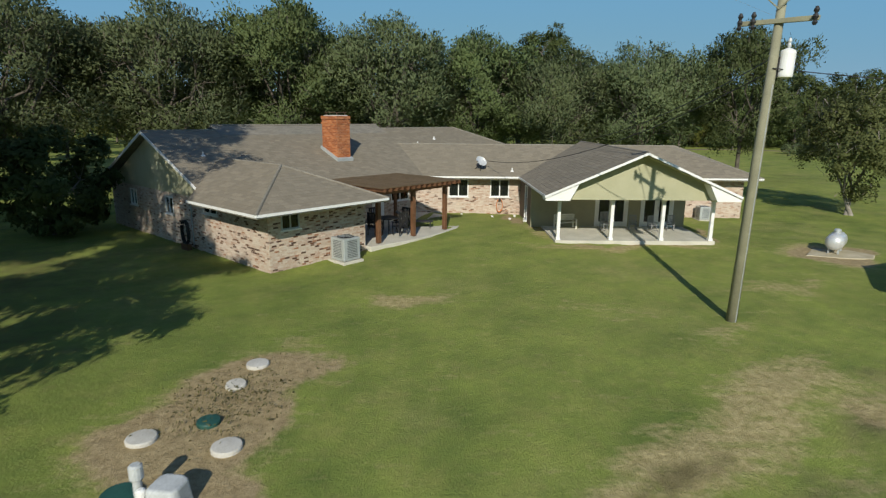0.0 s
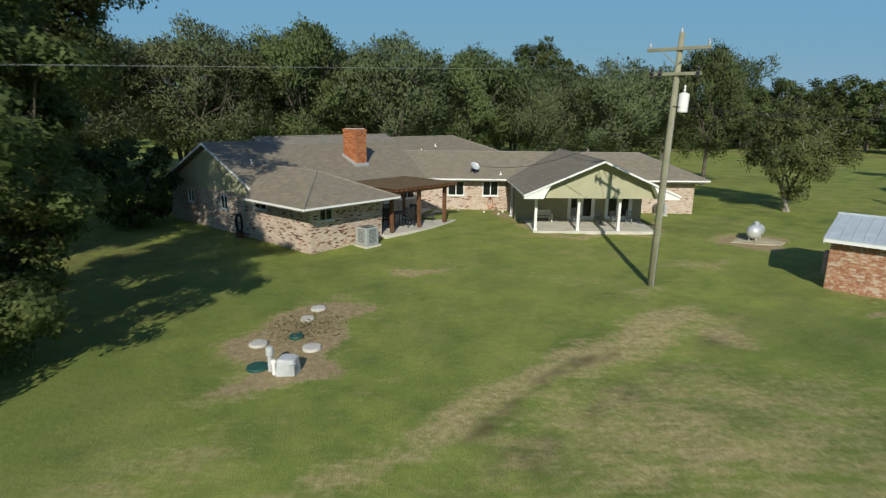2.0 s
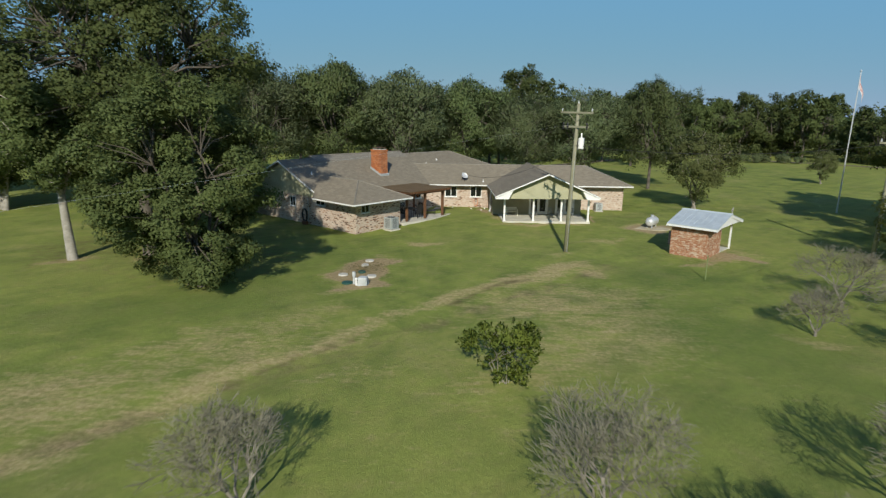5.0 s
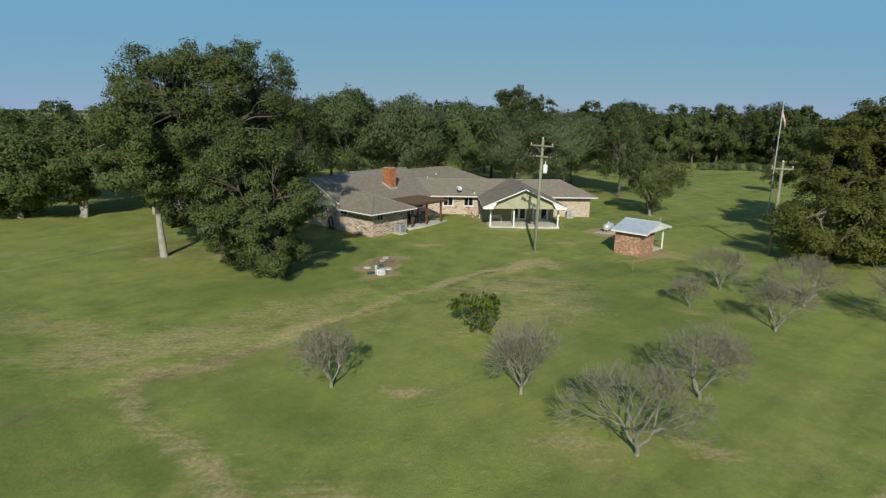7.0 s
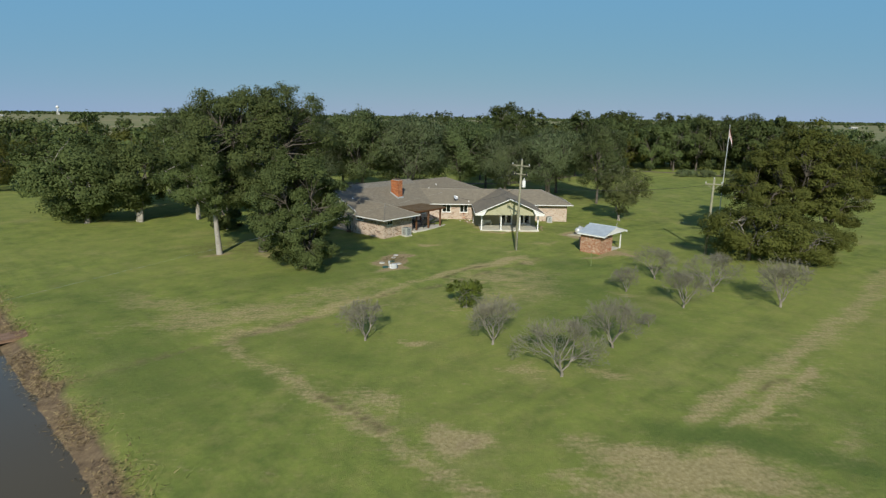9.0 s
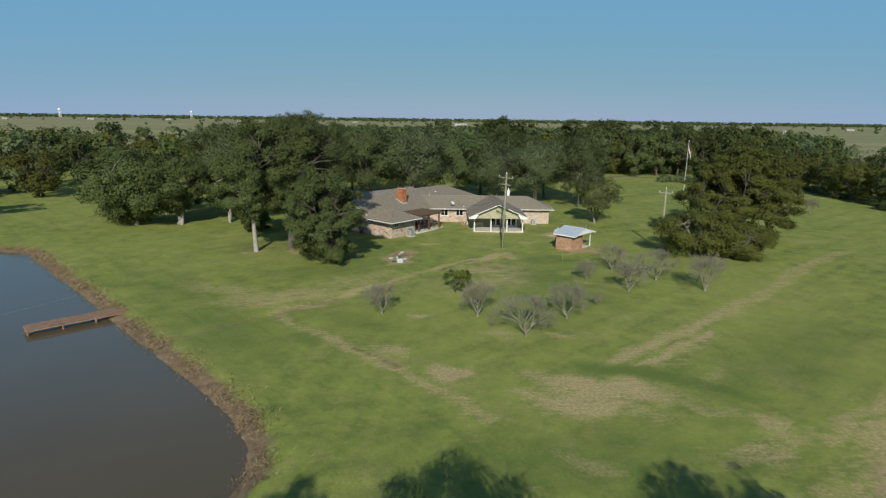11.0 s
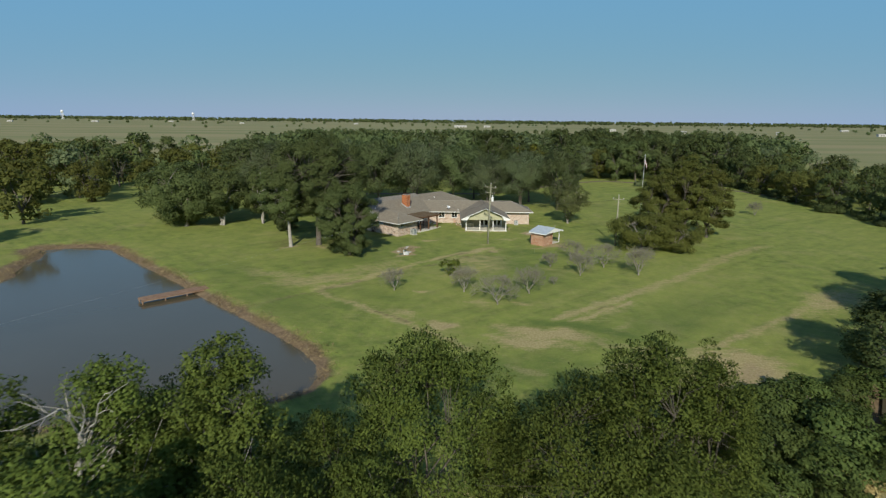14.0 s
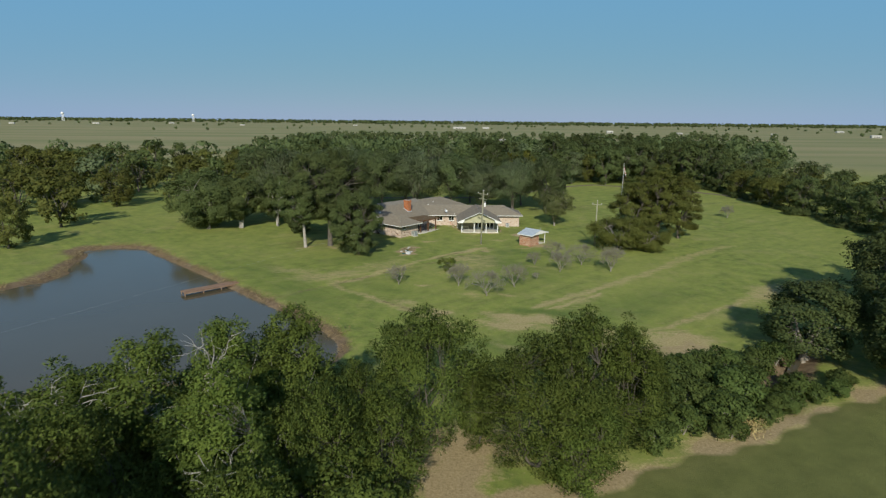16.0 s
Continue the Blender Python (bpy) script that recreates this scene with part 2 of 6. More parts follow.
# ---- mesh helpers ----
class Mesh:
    """Collects corners and faces, then becomes one mesh object with metre-true UVs."""

    def __init__(self):
        self.v, self.f = [], []

    def add(self, verts, faces):
        n = len(self.v)
        self.v += [tuple(p) for p in verts]
        self.f += [tuple(i + n for i in q) for q in faces]
        return self

    def box(self, lo, hi, m=None):
        (a, b, c), (d, e, f) = lo, hi
        p = [(a, b, c), (d, b, c), (d, e, c), (a, e, c), (a, b, f), (d, b, f), (d, e, f), (a, e, f)]
        if m is not None:
            p = [m @ Vector(q) for q in p]
        return self.add(p, [(3, 2, 1, 0), (4, 5, 6, 7), (0, 1, 5, 4), (1, 2, 6, 5), (2, 3, 7, 6), (3, 0, 4, 7)])

    def slab(self, poly, thick):
        """A flat polygon (top side, counter-clockwise from above) with thickness downwards."""
        n = len(poly)
        top = [Vector(p) for p in poly]
        low = [p - Vector((0, 0, thick)) for p in top]
        faces = [tuple(range(n)), tuple(range(2 * n - 1, n - 1, -1))]
        faces += [(i, i + n, (i + 1) % n + n, (i + 1) % n) for i in range(n)]
        return self.add(top + low, faces)

    def tube(self, path, radii, sides=8, cap=True):
        pts = [Vector(p) for p in path]
        rings = []
        for i, p in enumerate(pts):
            d = (pts[min(i + 1, len(pts) - 1)] - pts[max(i - 1, 0)]).normalized()
            s = d.cross(Vector((0.3, 0.1, 1.0)) if abs(d.z) < 0.9 else Vector((1, 0, 0))).normalized()
            u = s.cross(d)
            r = radii[i] if hasattr(radii, "__len__") else radii
            rings.append([p + r * (math.cos(a) * s + math.sin(a) * u) for a in (2 * math.pi * j / sides for j in range(sides))])
        faces = [(i * sides + j, i * sides + (j + 1) % sides, (i + 1) * sides + (j + 1) % sides, (i + 1) * sides + j)
                 for i in range(len(pts) - 1) for j in range(sides)]
        if cap:
            faces += [tuple(range(sides - 1, -1, -1)), tuple((len(pts) - 1) * sides + j for j in range(sides))]
        return self.add([q for r in rings for q in r], faces)

    def lathe(self, profile, centre, axis="Z", sides=20):
        """Turn (radius, height) pairs round an upright or lying axis."""
        vs = []
        for r, h in profile:
            for j in range(sides):
                a = 2 * math.pi * j / sides
                q = Vector((r * math.cos(a), r * math.sin(a), h))
                if axis == "X":
                    q = Vector((q.z, q.x, q.y))
                vs.append(q + Vector(centre))
        n = len(profile)
        faces = [(i * sides + j, i * sides + (j + 1) % sides, (i + 1) * sides + (j + 1) % sides, (i + 1) * sides + j) for i in range(n - 1) for j in range(sides)]
        faces += [tuple(range(sides - 1, -1, -1)), tuple((n - 1) * sides + j for j in range(sides))]
        return self.add(vs, faces)

    def obj(self, name, mat, parent=None, m=None, smooth=False):
        me = bpy.data.meshes.new(name)
        me.from_pydata([tuple(p) for p in self.v], [], self.f)
        uv = me.uv_layers.new(name="UVMap")
        for poly in me.polygons:
            nrm = poly.normal
            if abs(nrm.z) > 0.985 or nrm.length < 0.5:
                e, f = Vector((1, 0, 0)), Vector((0, 1, 0))
            else:
                e = Vector((0, 0, 1)).cross(nrm).normalized()
                f = nrm.cross(e)
            for li in poly.loop_indices:
                co = me.vertices[me.loops[li].vertex_index].co
                uv.data[li].uv = (co.dot(e), co.dot(f))
            poly.use_smooth = smooth
        me.materials.append(mat)
        ob = new(name, me)
        ob.parent = parent
        if m is not None:
            ob.matrix_basis = m
        return ob


def empty(name, m=None):
    e = new(name)
    e.empty_display_size = 0.2
    if m is not None:
        e.matrix_basis = m
    return e


def bevel(ob, width=0.01):
    b = ob.modifiers.new("edge", "BEVEL")
    b.width, b.segments, b.limit_method = width, 2, "ANGLE"
    return ob


def cloud_mesh(name, pts, nrm, size, mat, rng, ratio=0.62, whole=False, along=0.0):
    """Leaf clusters: one small folded blade for each point; along turns the blades outwards like shoots."""
    n = len(pts)
    out = nrm / (np.linalg.norm(nrm, axis=1, keepdims=True) + 1e-9)
    t = rng.normal(size=(n, 3))
    nn = nrm + 0.6 * rng.normal(size=(n, 3))
    nn /= np.linalg.norm(nn, axis=1, keepdims=True) + 1e-9
    soft = out * 0.75 + nn * 0.45
    soft /= np.linalg.norm(soft, axis=1, keepdims=True) + 1e-9
    a = np.cross(nn, t)
    a /= np.linalg.norm(a, axis=1, keepdims=True) + 1e-9
    if along:
        a = a * (1 - along) + (out + np.array([0, 0, 0.35])) * along + 0.3 * rng.normal(size=(n, 3))
        a /= np.linalg.norm(a, axis=1, keepdims=True) + 1e-9
        nn = np.cross(a, np.cross(nn, a))
        nn /= np.linalg.norm(nn, axis=1, keepdims=True) + 1e-9
    b = np.cross(nn, a)
    s = (size * rng.uniform(0.6, 1.4, size=(n, 1)))
    c = 4 if whole else 3
    v = np.empty((n, c, 3))
    v[:, 0] = pts - a * s * 0.5
    v[:, c - 1] = pts + b * s * ratio * 0.5 + nn * s * 0.12 + a * s * (0.1 if whole else 0.35)
    v[:, 1] = pts - b * s * ratio * 0.5 + nn * s * 0.12 + a * s * (0.1 if whole else 0.35)
    if whole:
        v[:, 2] = pts + a * s * 0.5
    me = bpy.data.meshes.new(name)
    me.vertices.add(c * n)
    me.loops.add(c * n)
    me.polygons.add(n)
    me.vertices.foreach_set("co", v.reshape(-1).astype(np.float32))
    me.loops.foreach_set("vertex_index", np.arange(c * n, dtype=np.int32))
    me.polygons.foreach_set("loop_start", np.arange(0, c * n, c, dtype=np.int32))
    me.update(calc_edges=True)
    me.validate()
    me.normals_split_custom_set_from_vertices(np.repeat(soft, c, 0).astype(np.float32))
    me.materials.append(mat)
    return me


# ---- ground, pond ----
HOUSE_O, HOUSE_ANGLE = Vector((-4.535, 17.41, 0)), 48.0
A = pose(HOUSE_O.x, HOUSE_O.y, 0, 0, 0, HOUSE_ANGLE)  # frame of the angled wing
POND = [(-49, 11.2), (-42.6, 5), (-36, -1.5), (-30.5, -6.8), (-25.8, -11.8), (-19, -18.6), (-13.6, -23.8), (-10, -27.7), (-8.2, -30.5), (-7.5, -33.2),
        (-7.9, -35.2), (-9.8, -36.7), (-14, -38.5), (-25, -41), (-40, -43), (-60, -42), (-75, -36), (-70, -22), (-60, -16.5), (-54, -13.5),
        (-51.5, -10), (-51.3, -5), (-54.3, 3), (-56.5, 8.5), (-55, 11.3)]
WATER_Z = -0.5


def pond_distance(x, y):
    """Signed distance to the waterline, negative inside."""
    best, inside = np.full(x.shape, 1e9), np.zeros(x.shape, bool)
    for (ax, ay), (bx, by) in zip(POND, POND[1:] + POND[:1]):
        dx, dy = bx - ax, by - ay
        k = np.clip(((x - ax) * dx + (y - ay) * dy) / (dx * dx + dy * dy), 0, 1)
        best = np.minimum(best, np.hypot(x - ax - k * dx, y - ay - k * dy))
        cross = ((ay > y) != (by > y)) & (x < (bx - ax) * (y - ay) / (by - ay + 1e-12) + ax)
        inside ^= cross
    return np.where(inside, -best, best)


def ground_height(x, y):
    d = pond_distance(x, y)
    k = np.clip((1.97 - d) / 4.2, 0, 1)
    z = -1.1 * k * k * (3 - 2 * k)
    z += 0.22 * np.exp(-(((x - 1.5) / 6.0) ** 2 + ((y - 28.5) / 6.0) ** 2))
    z += 0.10 * np.exp(-(((x - 6.0) / 16.0) ** 4 + ((y - 32.0) / 11.0) ** 4))
    # shallow swale across the yard
    s = (y - 9.5) - 0.93 * (x - 10.5)
    z -= 0.10 * np.exp(-(s / 1.1) ** 2) * np.clip((22 - np.abs(x + 5)) / 6, 0, 1)
    # ditch below the belt of trees
    k = np.clip(((x - 29.0) * 10.0 + (y + 43.5) * 12.0) / 244.0, 0, 1)
    d = np.hypot(x - 29.0 - 10.0 * k, y + 43.5 - 12.0 * k)
    z -= 0.6 * np.exp(-(d / 1.5) ** 2)
    return z


def axis_steps(lo, hi, step, far):
    fine = np.arange(lo, hi + 1e-6, step)
    out, g = [], step
    e = hi
    while e < far:
        g *= 1.22
        e += g
        out.append(min(e, far))
    back, g = [], step
    e = lo
    while e > -far:
        g *= 1.22
        e -= g
        back.append(max(e, -far))
    return np.array(back[::-1] + list(fine) + out)


# dry patches: centre x, y, half-lengths, turn in degrees, strength
DRY_YARD = [(-2.9, 8.6, 1.4, 3.6, -12, 0.8), (0.9, 16.2, 1.0, 0.5, 8, 0.95), (10.6, 9.7, 0.8, 0.9, 28, 0.9), (7.6, 3.8, 5.2, 2.4, 20, 0.62), (9.6, 0.6, 3.8, 2.8, 30, 0.55), (-4.6, 1.0, 2.6, 1.5, 40, 0.42),
            (6.2, -2.6, 4.8, 2.8, 35, 0.46), (13.6, 17.6, 2.0, 0.8, 0, 0.6), (6.5, 15.0, 1.2, 0.7, 0, 0.3), (9.6, 14.0, 1.0, 0.7, 0, 0.6), (18.7, 22.7, 1.9, 1.7, 0, 1.0), (19.8, 14.4, 3.2, 2.6, 45, 0.55),
            (10.5, 23.6, 4.6, 0.5, 0, 0.75), (6.3, 26.3, 1.6, 0.7, -50, 0.7), (-20.6, 10.8, 1.1, 0.8, 0, 0.9), (-16.3, 10.8, 1.1, 0.8, 0, 0.9), (16.5, -1.2, 1.2, 0.6, 0, 0.75)]
DRY_LAWN = [(-13.0, -7.0, 6.5, 2.3, 20, 0.62), (-7.4, -1.8, 3.6, 2.2, 35, 0.45), (-19.5, -4.4, 6.0, 1.6, -24, 0.5), (-1.4, -4.6, 1.8, 0.8, 30, 0.3), (0.6, -12.0, 1.0, 0.6, 10, 0.85), (5.9, -15.8, 1.6, 0.7, -20, 0.6),
            (10.4, -15.6, 1.6, 0.7, -30, 0.55), (-1.2, -19.2, 1.9, 1.0, -35, 0.6), (2.0, -22.3, 1.5, 1.1, 30, 1.15), (12.2, -24.6, 4.6, 1.5, -14, 1.15), (10.5, -26.8, 3.6, 1.3, -10, 1.0), (17.4, -27.0, 2.6, 0.7, -25, 0.55),
            (9.3, -32.6, 1.4, 0.8, -20, 0.9), (19.4, -22.6, 2.6, 0.7, 30, 0.45), (19.5, -18.0, 4.5, 1.6, 40, 0.45)]
DRY_FIELD = [(46.0, -14.0, 7.0, 2.4, 36, 0.7), (18.2, -31.2, 3.6, 1.0, 26, 0.6), (20.4, -28.9, 0.9, 1.2, 0, 0.7), (21.0, -35.2, 8.0, 2.2, 24, 0.5), (26.8, -31.5, 3.2, 3.6, 40, 1.0),
             (14.0, -53.8, 5.0, 1.6, 18, 1.0), (21.0, -50.6, 5.0, 1.7, 30, 1.0), (29.0, -46.9, 6.0, 1.6, 22, 1.0), (38.0, -42.6, 7.0, 1.5, 28, 1.0), (3.4, -53.0, 2.0, 6.0, 0, 1.0)]
SOIL = [(5.95, 28.9, 0.4, 2.4, 0, 0.9), (10.4, 23.85, 4.1, 0.3, 0, 0.75), (14.6, 26.0, 0.3, 2.0, 0, 0.7), (-2.75, 8.7, 1.35, 3.3, -12, 1.0), (-2.9, 6.0, 1.5, 0.9, 10, 0.95), (-2.0, 9.6, 1.1, 2.4, -10, 0.9),
        (18.9, 22.3, 2.0, 1.3, 0, 1.0), (19.6, 12.3, 1.2, 1.0, 45, 0.7), (20.7, 13.0, 1.0, 1.9, 45, 0.8), (18.2, 12.2, 0.5, 2.6, -44, 0.6), (2.4, -22.3, 0.7, 0.5, 30, 0.55)]
SOIL_FIELD = [(14.0, -53.6, 5.0, 0.7, 18, 0.8), (21.0, -50.4, 5.0, 0.8, 30, 0.8), (29.0, -46.7, 6.0, 0.8, 22, 0.8), (38.0, -42.4, 7.0, 0.7, 28, 0.8), (24.5, -34.0, 5.0, 1.8, 30, 0.6), (3.2, -54.0, 1.8, 5.0, 0, 1.0),
              (7.5, -56.4, 4.5, 1.8, 15, 0.9), (-10.0, -53.0, 20.0, 6.0, 10, 0.7)]
# darker green grass; patches nearest the pond also paint in the view's corner dimming
GREEN_AND_DIM = [(14.0, -1.5, 3.2, 8.0, 25, 0.55), (-11.0, 2.5, 6.0, 2.4, 15, 0.5), (15.0, 8.0, 3.5, 3.0, 0, 0.5), (26.0, -20.0, 12.0, 3.4, 38, 0.45), (-8.0, 14.0, 6.0, 5.0, 0, 0.35), (9.0, -32.5, 9.0, 2.6, 0, 0.5),
        (-15.0, -15.5, 8.0, 3.4, -42, 0.5), (-24.0, -4.0, 8.0, 3.0, -40, 0.4), (-8.0, 5.5, 3.0, 5.0, 20, 0.45), (11.0, -8.0, 5.0, 6.0, 0, 0.35), (8.4, 4.6, 0.9, 0.6, 20, 0.6), (-5.0, -13.0, 4.5, 2.0, -30, 0.4)]
# straw along old wheel tracks, the sunken ruts beside it, and lush bands: half-width, strength, way
TRACKS = [(0.5, 0.78, (1.0, 3.5), (3.6, 5.6), (5.2, 6.9)), (0.8, 0.85, (5.2, 6.9), (7.3, 8.8), (10.2, 11.0)), (0.36, 0.55, (1.0, 3.5), (-2.3, -0.6)), (0.6, 0.68, (-2.3, -0.6), (-5.6, -4.2), (-8.9, -9.0), (-12.0, -10.4)),
          (0.5, 0.55, (-12.4, -11.0), (-9.7, -14.1), (-6.7, -16.8)), (0.55, 0.74, (-6.7, -16.8), (-3.5, -19.6), (-1.4, -21.7)), (0.5, 0.6, (-1.4, -21.7), (0.8, -24.0), (4.4, -28.4)),
          (0.6, 0.72, (13.7, -20.6), (19.1, -16.2), (25.3, -11.4)), (0.8, 0.55, (25.3, -11.4), (34.4, -3.6), (43.6, 5.6), (54.0, 14.0)), (0.2, 0.85, (15.0, -21.4), (17.6, -19.6), (20.1, -17.7), (23.1, -14.9)),
          (0.5, 0.6, (22.0, -30.2), (31.5, -24.0), (42.0, -16.6))]
RUTS = [(0.14, 0.62, (1.7, 3.1), (3.2, 4.7), (4.8, 6.2), (6.4, 7.6)), (0.12, 0.5, (-2.0, -0.7), (-3.9, -3.1), (-5.4, -5.0)), (0.16, 0.6, (-4.3, -18.5), (-3.0, -19.8), (-0.9, -22.0)), (0.16, 0.45, (18.0, -18.2), (21.0, -16.0))]
# fallen leaves under the great oaks, darkened to paint in deeper shade there
LITTER_AND_SHADE = [(-15.0, 16.0, 5.5, 8.0, 0, 0.42), (-10.5, 11.0, 3.6, 6.0, 0, 0.36), (-21.0, 14.0, 4.0, 5.0, 0, 0.4), (37.0, 56.0, 7.0, 4.0, 20, 0.34), (28.0, 53.0, 6.0, 5.0, 0, 0.34)]
LUSH = [(0.8, 0.75, (11.6, -21.4), (16.2, -22.7), (19.5, -25.0)), (0.5, 0.6, (-9.4, -15.9), (-7.2, -18.0))]


def patches(table, x, y, outer, inner):
    """How much of each ground cover lies at a place: soft ellipses with a wandering edge."""
    wx = x + 0.45 * np.sin(0.9 * y + 1.1 * np.sin(0.7 * x)) + 0.3 * np.sin(2.1 * y + 0.6 * x)
    wy = y + 0.45 * np.sin(0.8 * x + 1.3 * np.sin(0.6 * y)) + 0.3 * np.sin(1.9 * x - 0.7 * y)
    out = np.zeros(x.shape)
    for cx, cy, rx, ry, turn, s in table:
        c, sn = math.cos(radians(turn)), math.sin(radians(turn))
        dx, dy = wx - cx, wy - cy
        d = np.hypot((c * dx + sn * dy) / rx, (c * dy - sn * dx) / ry)
        out = np.maximum(out, s * np.clip((outer - d) / (outer - inner), 0, 1))
    return out


def bands(table, x, y):
    """The same for covers that follow a way on the ground."""
    wx = x + 0.22 * np.sin(1.3 * y + 0.9 * np.sin(0.8 * x)) + 0.1 * np.sin(4.1 * y + 1.7 * x)
    wy = y + 0.22 * np.sin(1.2 * x + 1.1 * np.sin(0.7 * y)) + 0.1 * np.sin(3.7 * x - 1.9 * y)
    out = np.zeros(x.shape)
    for half, s, *way in table:
        for (ax, ay), (bx, by) in zip(way, way[1:]):
            ux, uy = bx - ax, by - ay
            u = np.clip(((wx - ax) * ux + (wy - ay) * uy) / (ux * ux + uy * uy), 0, 1)
            d = np.hypot(wx - ax - u * ux, wy - ay - u * uy)
            out = np.maximum(out, s * np.clip((1.5 * half + 0.15 - d) / (half + 0.15), 0, 1))
    return out


def build_ground(mat):
    gx, gy = axis_steps(-34, 46, 0.4, 4900), axis_steps(-58, 26, 0.4, 4900)
    X, Y = np.meshgrid(gx, gy)
    Z = ground_height(X, Y)
    rng = np.random.default_rng(3)
    near = (np.abs(X) < 90) & (np.abs(Y) < 80)
    Z += np.where(near, rng.normal(0, 0.012, Z.shape), 0)
    v = np.stack([X, Y, Z], -1).reshape(-1, 3)
    nx, ny = len(gx), len(gy)
    i = (np.arange(ny - 1)[:, None] * nx + np.arange(nx - 1)[None]).reshape(-1)
    f = np.stack([i, i + 1, i + nx + 1, i + nx], -1)
    me = bpy.data.meshes.new("ground")
    me.vertices.add(len(v)), me.loops.add(4 * len(f)), me.polygons.add(len(f))
    me.vertices.foreach_set("co", v.reshape(-1).astype(np.float32))
    me.loops.foreach_set("vertex_index", f.reshape(-1).astype(np.int32))
    me.polygons.foreach_set("loop_start", np.arange(0, 4 * len(f), 4, dtype=np.int32))
    me.update(calc_edges=True)
    for p in me.polygons:
        p.use_smooth = True
    covers = {"dry": np.maximum(patches(DRY_YARD + DRY_LAWN + DRY_FIELD, X, Y, 1.45, 0.5), bands(TRACKS, X, Y)), "bare": patches(SOIL + SOIL_FIELD, X, Y, 1.25, 0.75),
              "green_and_dim": np.maximum(patches(GREEN_AND_DIM, X, Y, 1.4, 0.4), bands(LUSH, X, Y)), "rut_and_shade": np.maximum(bands(RUTS, X, Y), patches(LITTER_AND_SHADE, X, Y, 1.3, 0.5))}
    for key, value in covers.items():
        me.attributes.new(key, "FLOAT", "POINT").data.foreach_set("value", value.reshape(-1).astype(np.float32))
    # the field on the far side of the dirt strip
    beyond = ((X - 11.0) * 13.3 - (Y + 54.8) * 28.6) / 31.5 + 0.5 * np.sin(0.4 * X + 1.0) + 0.3 * np.sin(1.3 * X + 0.7 * Y)
    me.attributes.new("rough", "FLOAT", "POINT").data.foreach_set("value", np.clip((beyond + 0.2) / 1.6, 0, 1).reshape(-1).astype(np.float32))
    me.materials.append(mat)
    return tagged(new("ground", me), "mown green lawn with dry tan patches, running out to open fields", "ground", kind="structure")


def lawn():
    k = Nodes("lawn", 0.95, 0.0, 0.12)
    p = k.coord("World")
    flat = k.n("VectorMath", op="MULTIPLY")
    k.set(flat, 0, p), k.set(flat, 1, (1.0, 1.0, 0.0))
    flat = flat.outputs[0]
    cover = {}
    for key in ("dry", "bare", "green_and_dim", "rut_and_shade", "rough"):
        at = k.n("Attribute")
        at.attribute_name = key
        cover[key] = at.outputs["Fac"]
    big, mid, fine = k.noise(flat, 0.045, 4.0), k.noise(flat, 0.42, 5.0, 0.62), k.noise(flat, 5.0, 6.0, 0.75)
    tuft = k.noise(flat, 26.0, 2.0, 0.6)
    comb = k.n("Mapping")
    k.set(comb, "Vector", flat)
    comb.inputs["Rotation"].default_value, comb.inputs["Scale"].default_value = (0, 0, radians(-40)), (0.40, 2.0, 1.0)
    streak = k.noise(comb.outputs[0], 1.5, 6.0, 0.72)
    ragged = k.math("SUBTRACT", k.math("ADD", k.math("MULTIPLY", k.noise(flat, 1.3, 6.0, 0.65), 0.9), k.math("MULTIPLY", fine, 0.5)), 0.7)
    green = k.mix(k.ramp(mid, 0.36, 0.66), GRASS_A, GRASS_B)
    green = k.mix(k.ramp(k.noise(flat, 1.9, 4.0, 0.6), 0.52, 0.7, 0.0, 0.4), green, GRASS_A)
    green = k.mix(k.ramp(big, 0.4, 0.65, 0.0, 0.6), green, GRASS_C)
    # mowing rows: along the pond bank on one side, along the field edge on the other
    xyz = k.n("SeparateXYZ")
    k.set(xyz, 0, flat)
    side = k.ramp(k.math("ADD", xyz.outputs[0], xyz.outputs[1]), -27.0, -15.0)
    rows = []
    for turn in (-45.0, 39.0):
        rot = k.n("Mapping")
        rot.vector_type = "TEXTURE"
        k.set(rot, "Vector", flat)
        rot.inputs["Rotation"].default_value, rot.inputs["Scale"].default_value = (0, 0, radians(turn)), (14.0, 1.0, 1.0)
        rows.append(k.noise(rot.outputs[0], 0.75, 3.0, 0.6))
    row = k.math("ADD", k.math("MULTIPLY", rows[1], side), k.math("MULTIPLY", rows[0], k.math("SUBTRACT", 1.0, side)))
    green = k.mix(k.ramp(row, 0.4, 0.62, 0.0, 0.3), green, GRASS_B)
    green = k.mix(k.ramp(row, 0.48, 0.34, 0.0, 0.28), green, GRASS_A)
    # yellowed and thin olive mottling
    green = k.mix(k.ramp(k.noise(flat, 0.8, 5.0, 0.65), 0.48, 0.68, 0.0, 0.5), green, (0.3, 0.295, 0.09))
    green = k.mix(k.ramp(k.noise(flat, 2.4, 6.0, 0.7), 0.5, 0.72, 0.0, 0.4), green, (0.215, 0.2, 0.075))
    patchy = k.ramp(k.noise(flat, 0.16, 6.0, 0.65), 0.54, 0.72, 0.0, 0.34)
    dryness = k.math("MAXIMUM", k.ramp(k.math("ADD", cover["dry"], k.math("ADD", k.math("MULTIPLY", ragged, 1.5), k.math("MULTIPLY", k.math("SUBTRACT", streak, 0.52), 1.9))), 0.14, 0.82, 0.0, 0.88), patchy)
    straw = k.mix(k.ramp(fine, 0.35, 0.65), STRAW_A, STRAW_B)
    c = k.mix(dryness, green, straw)
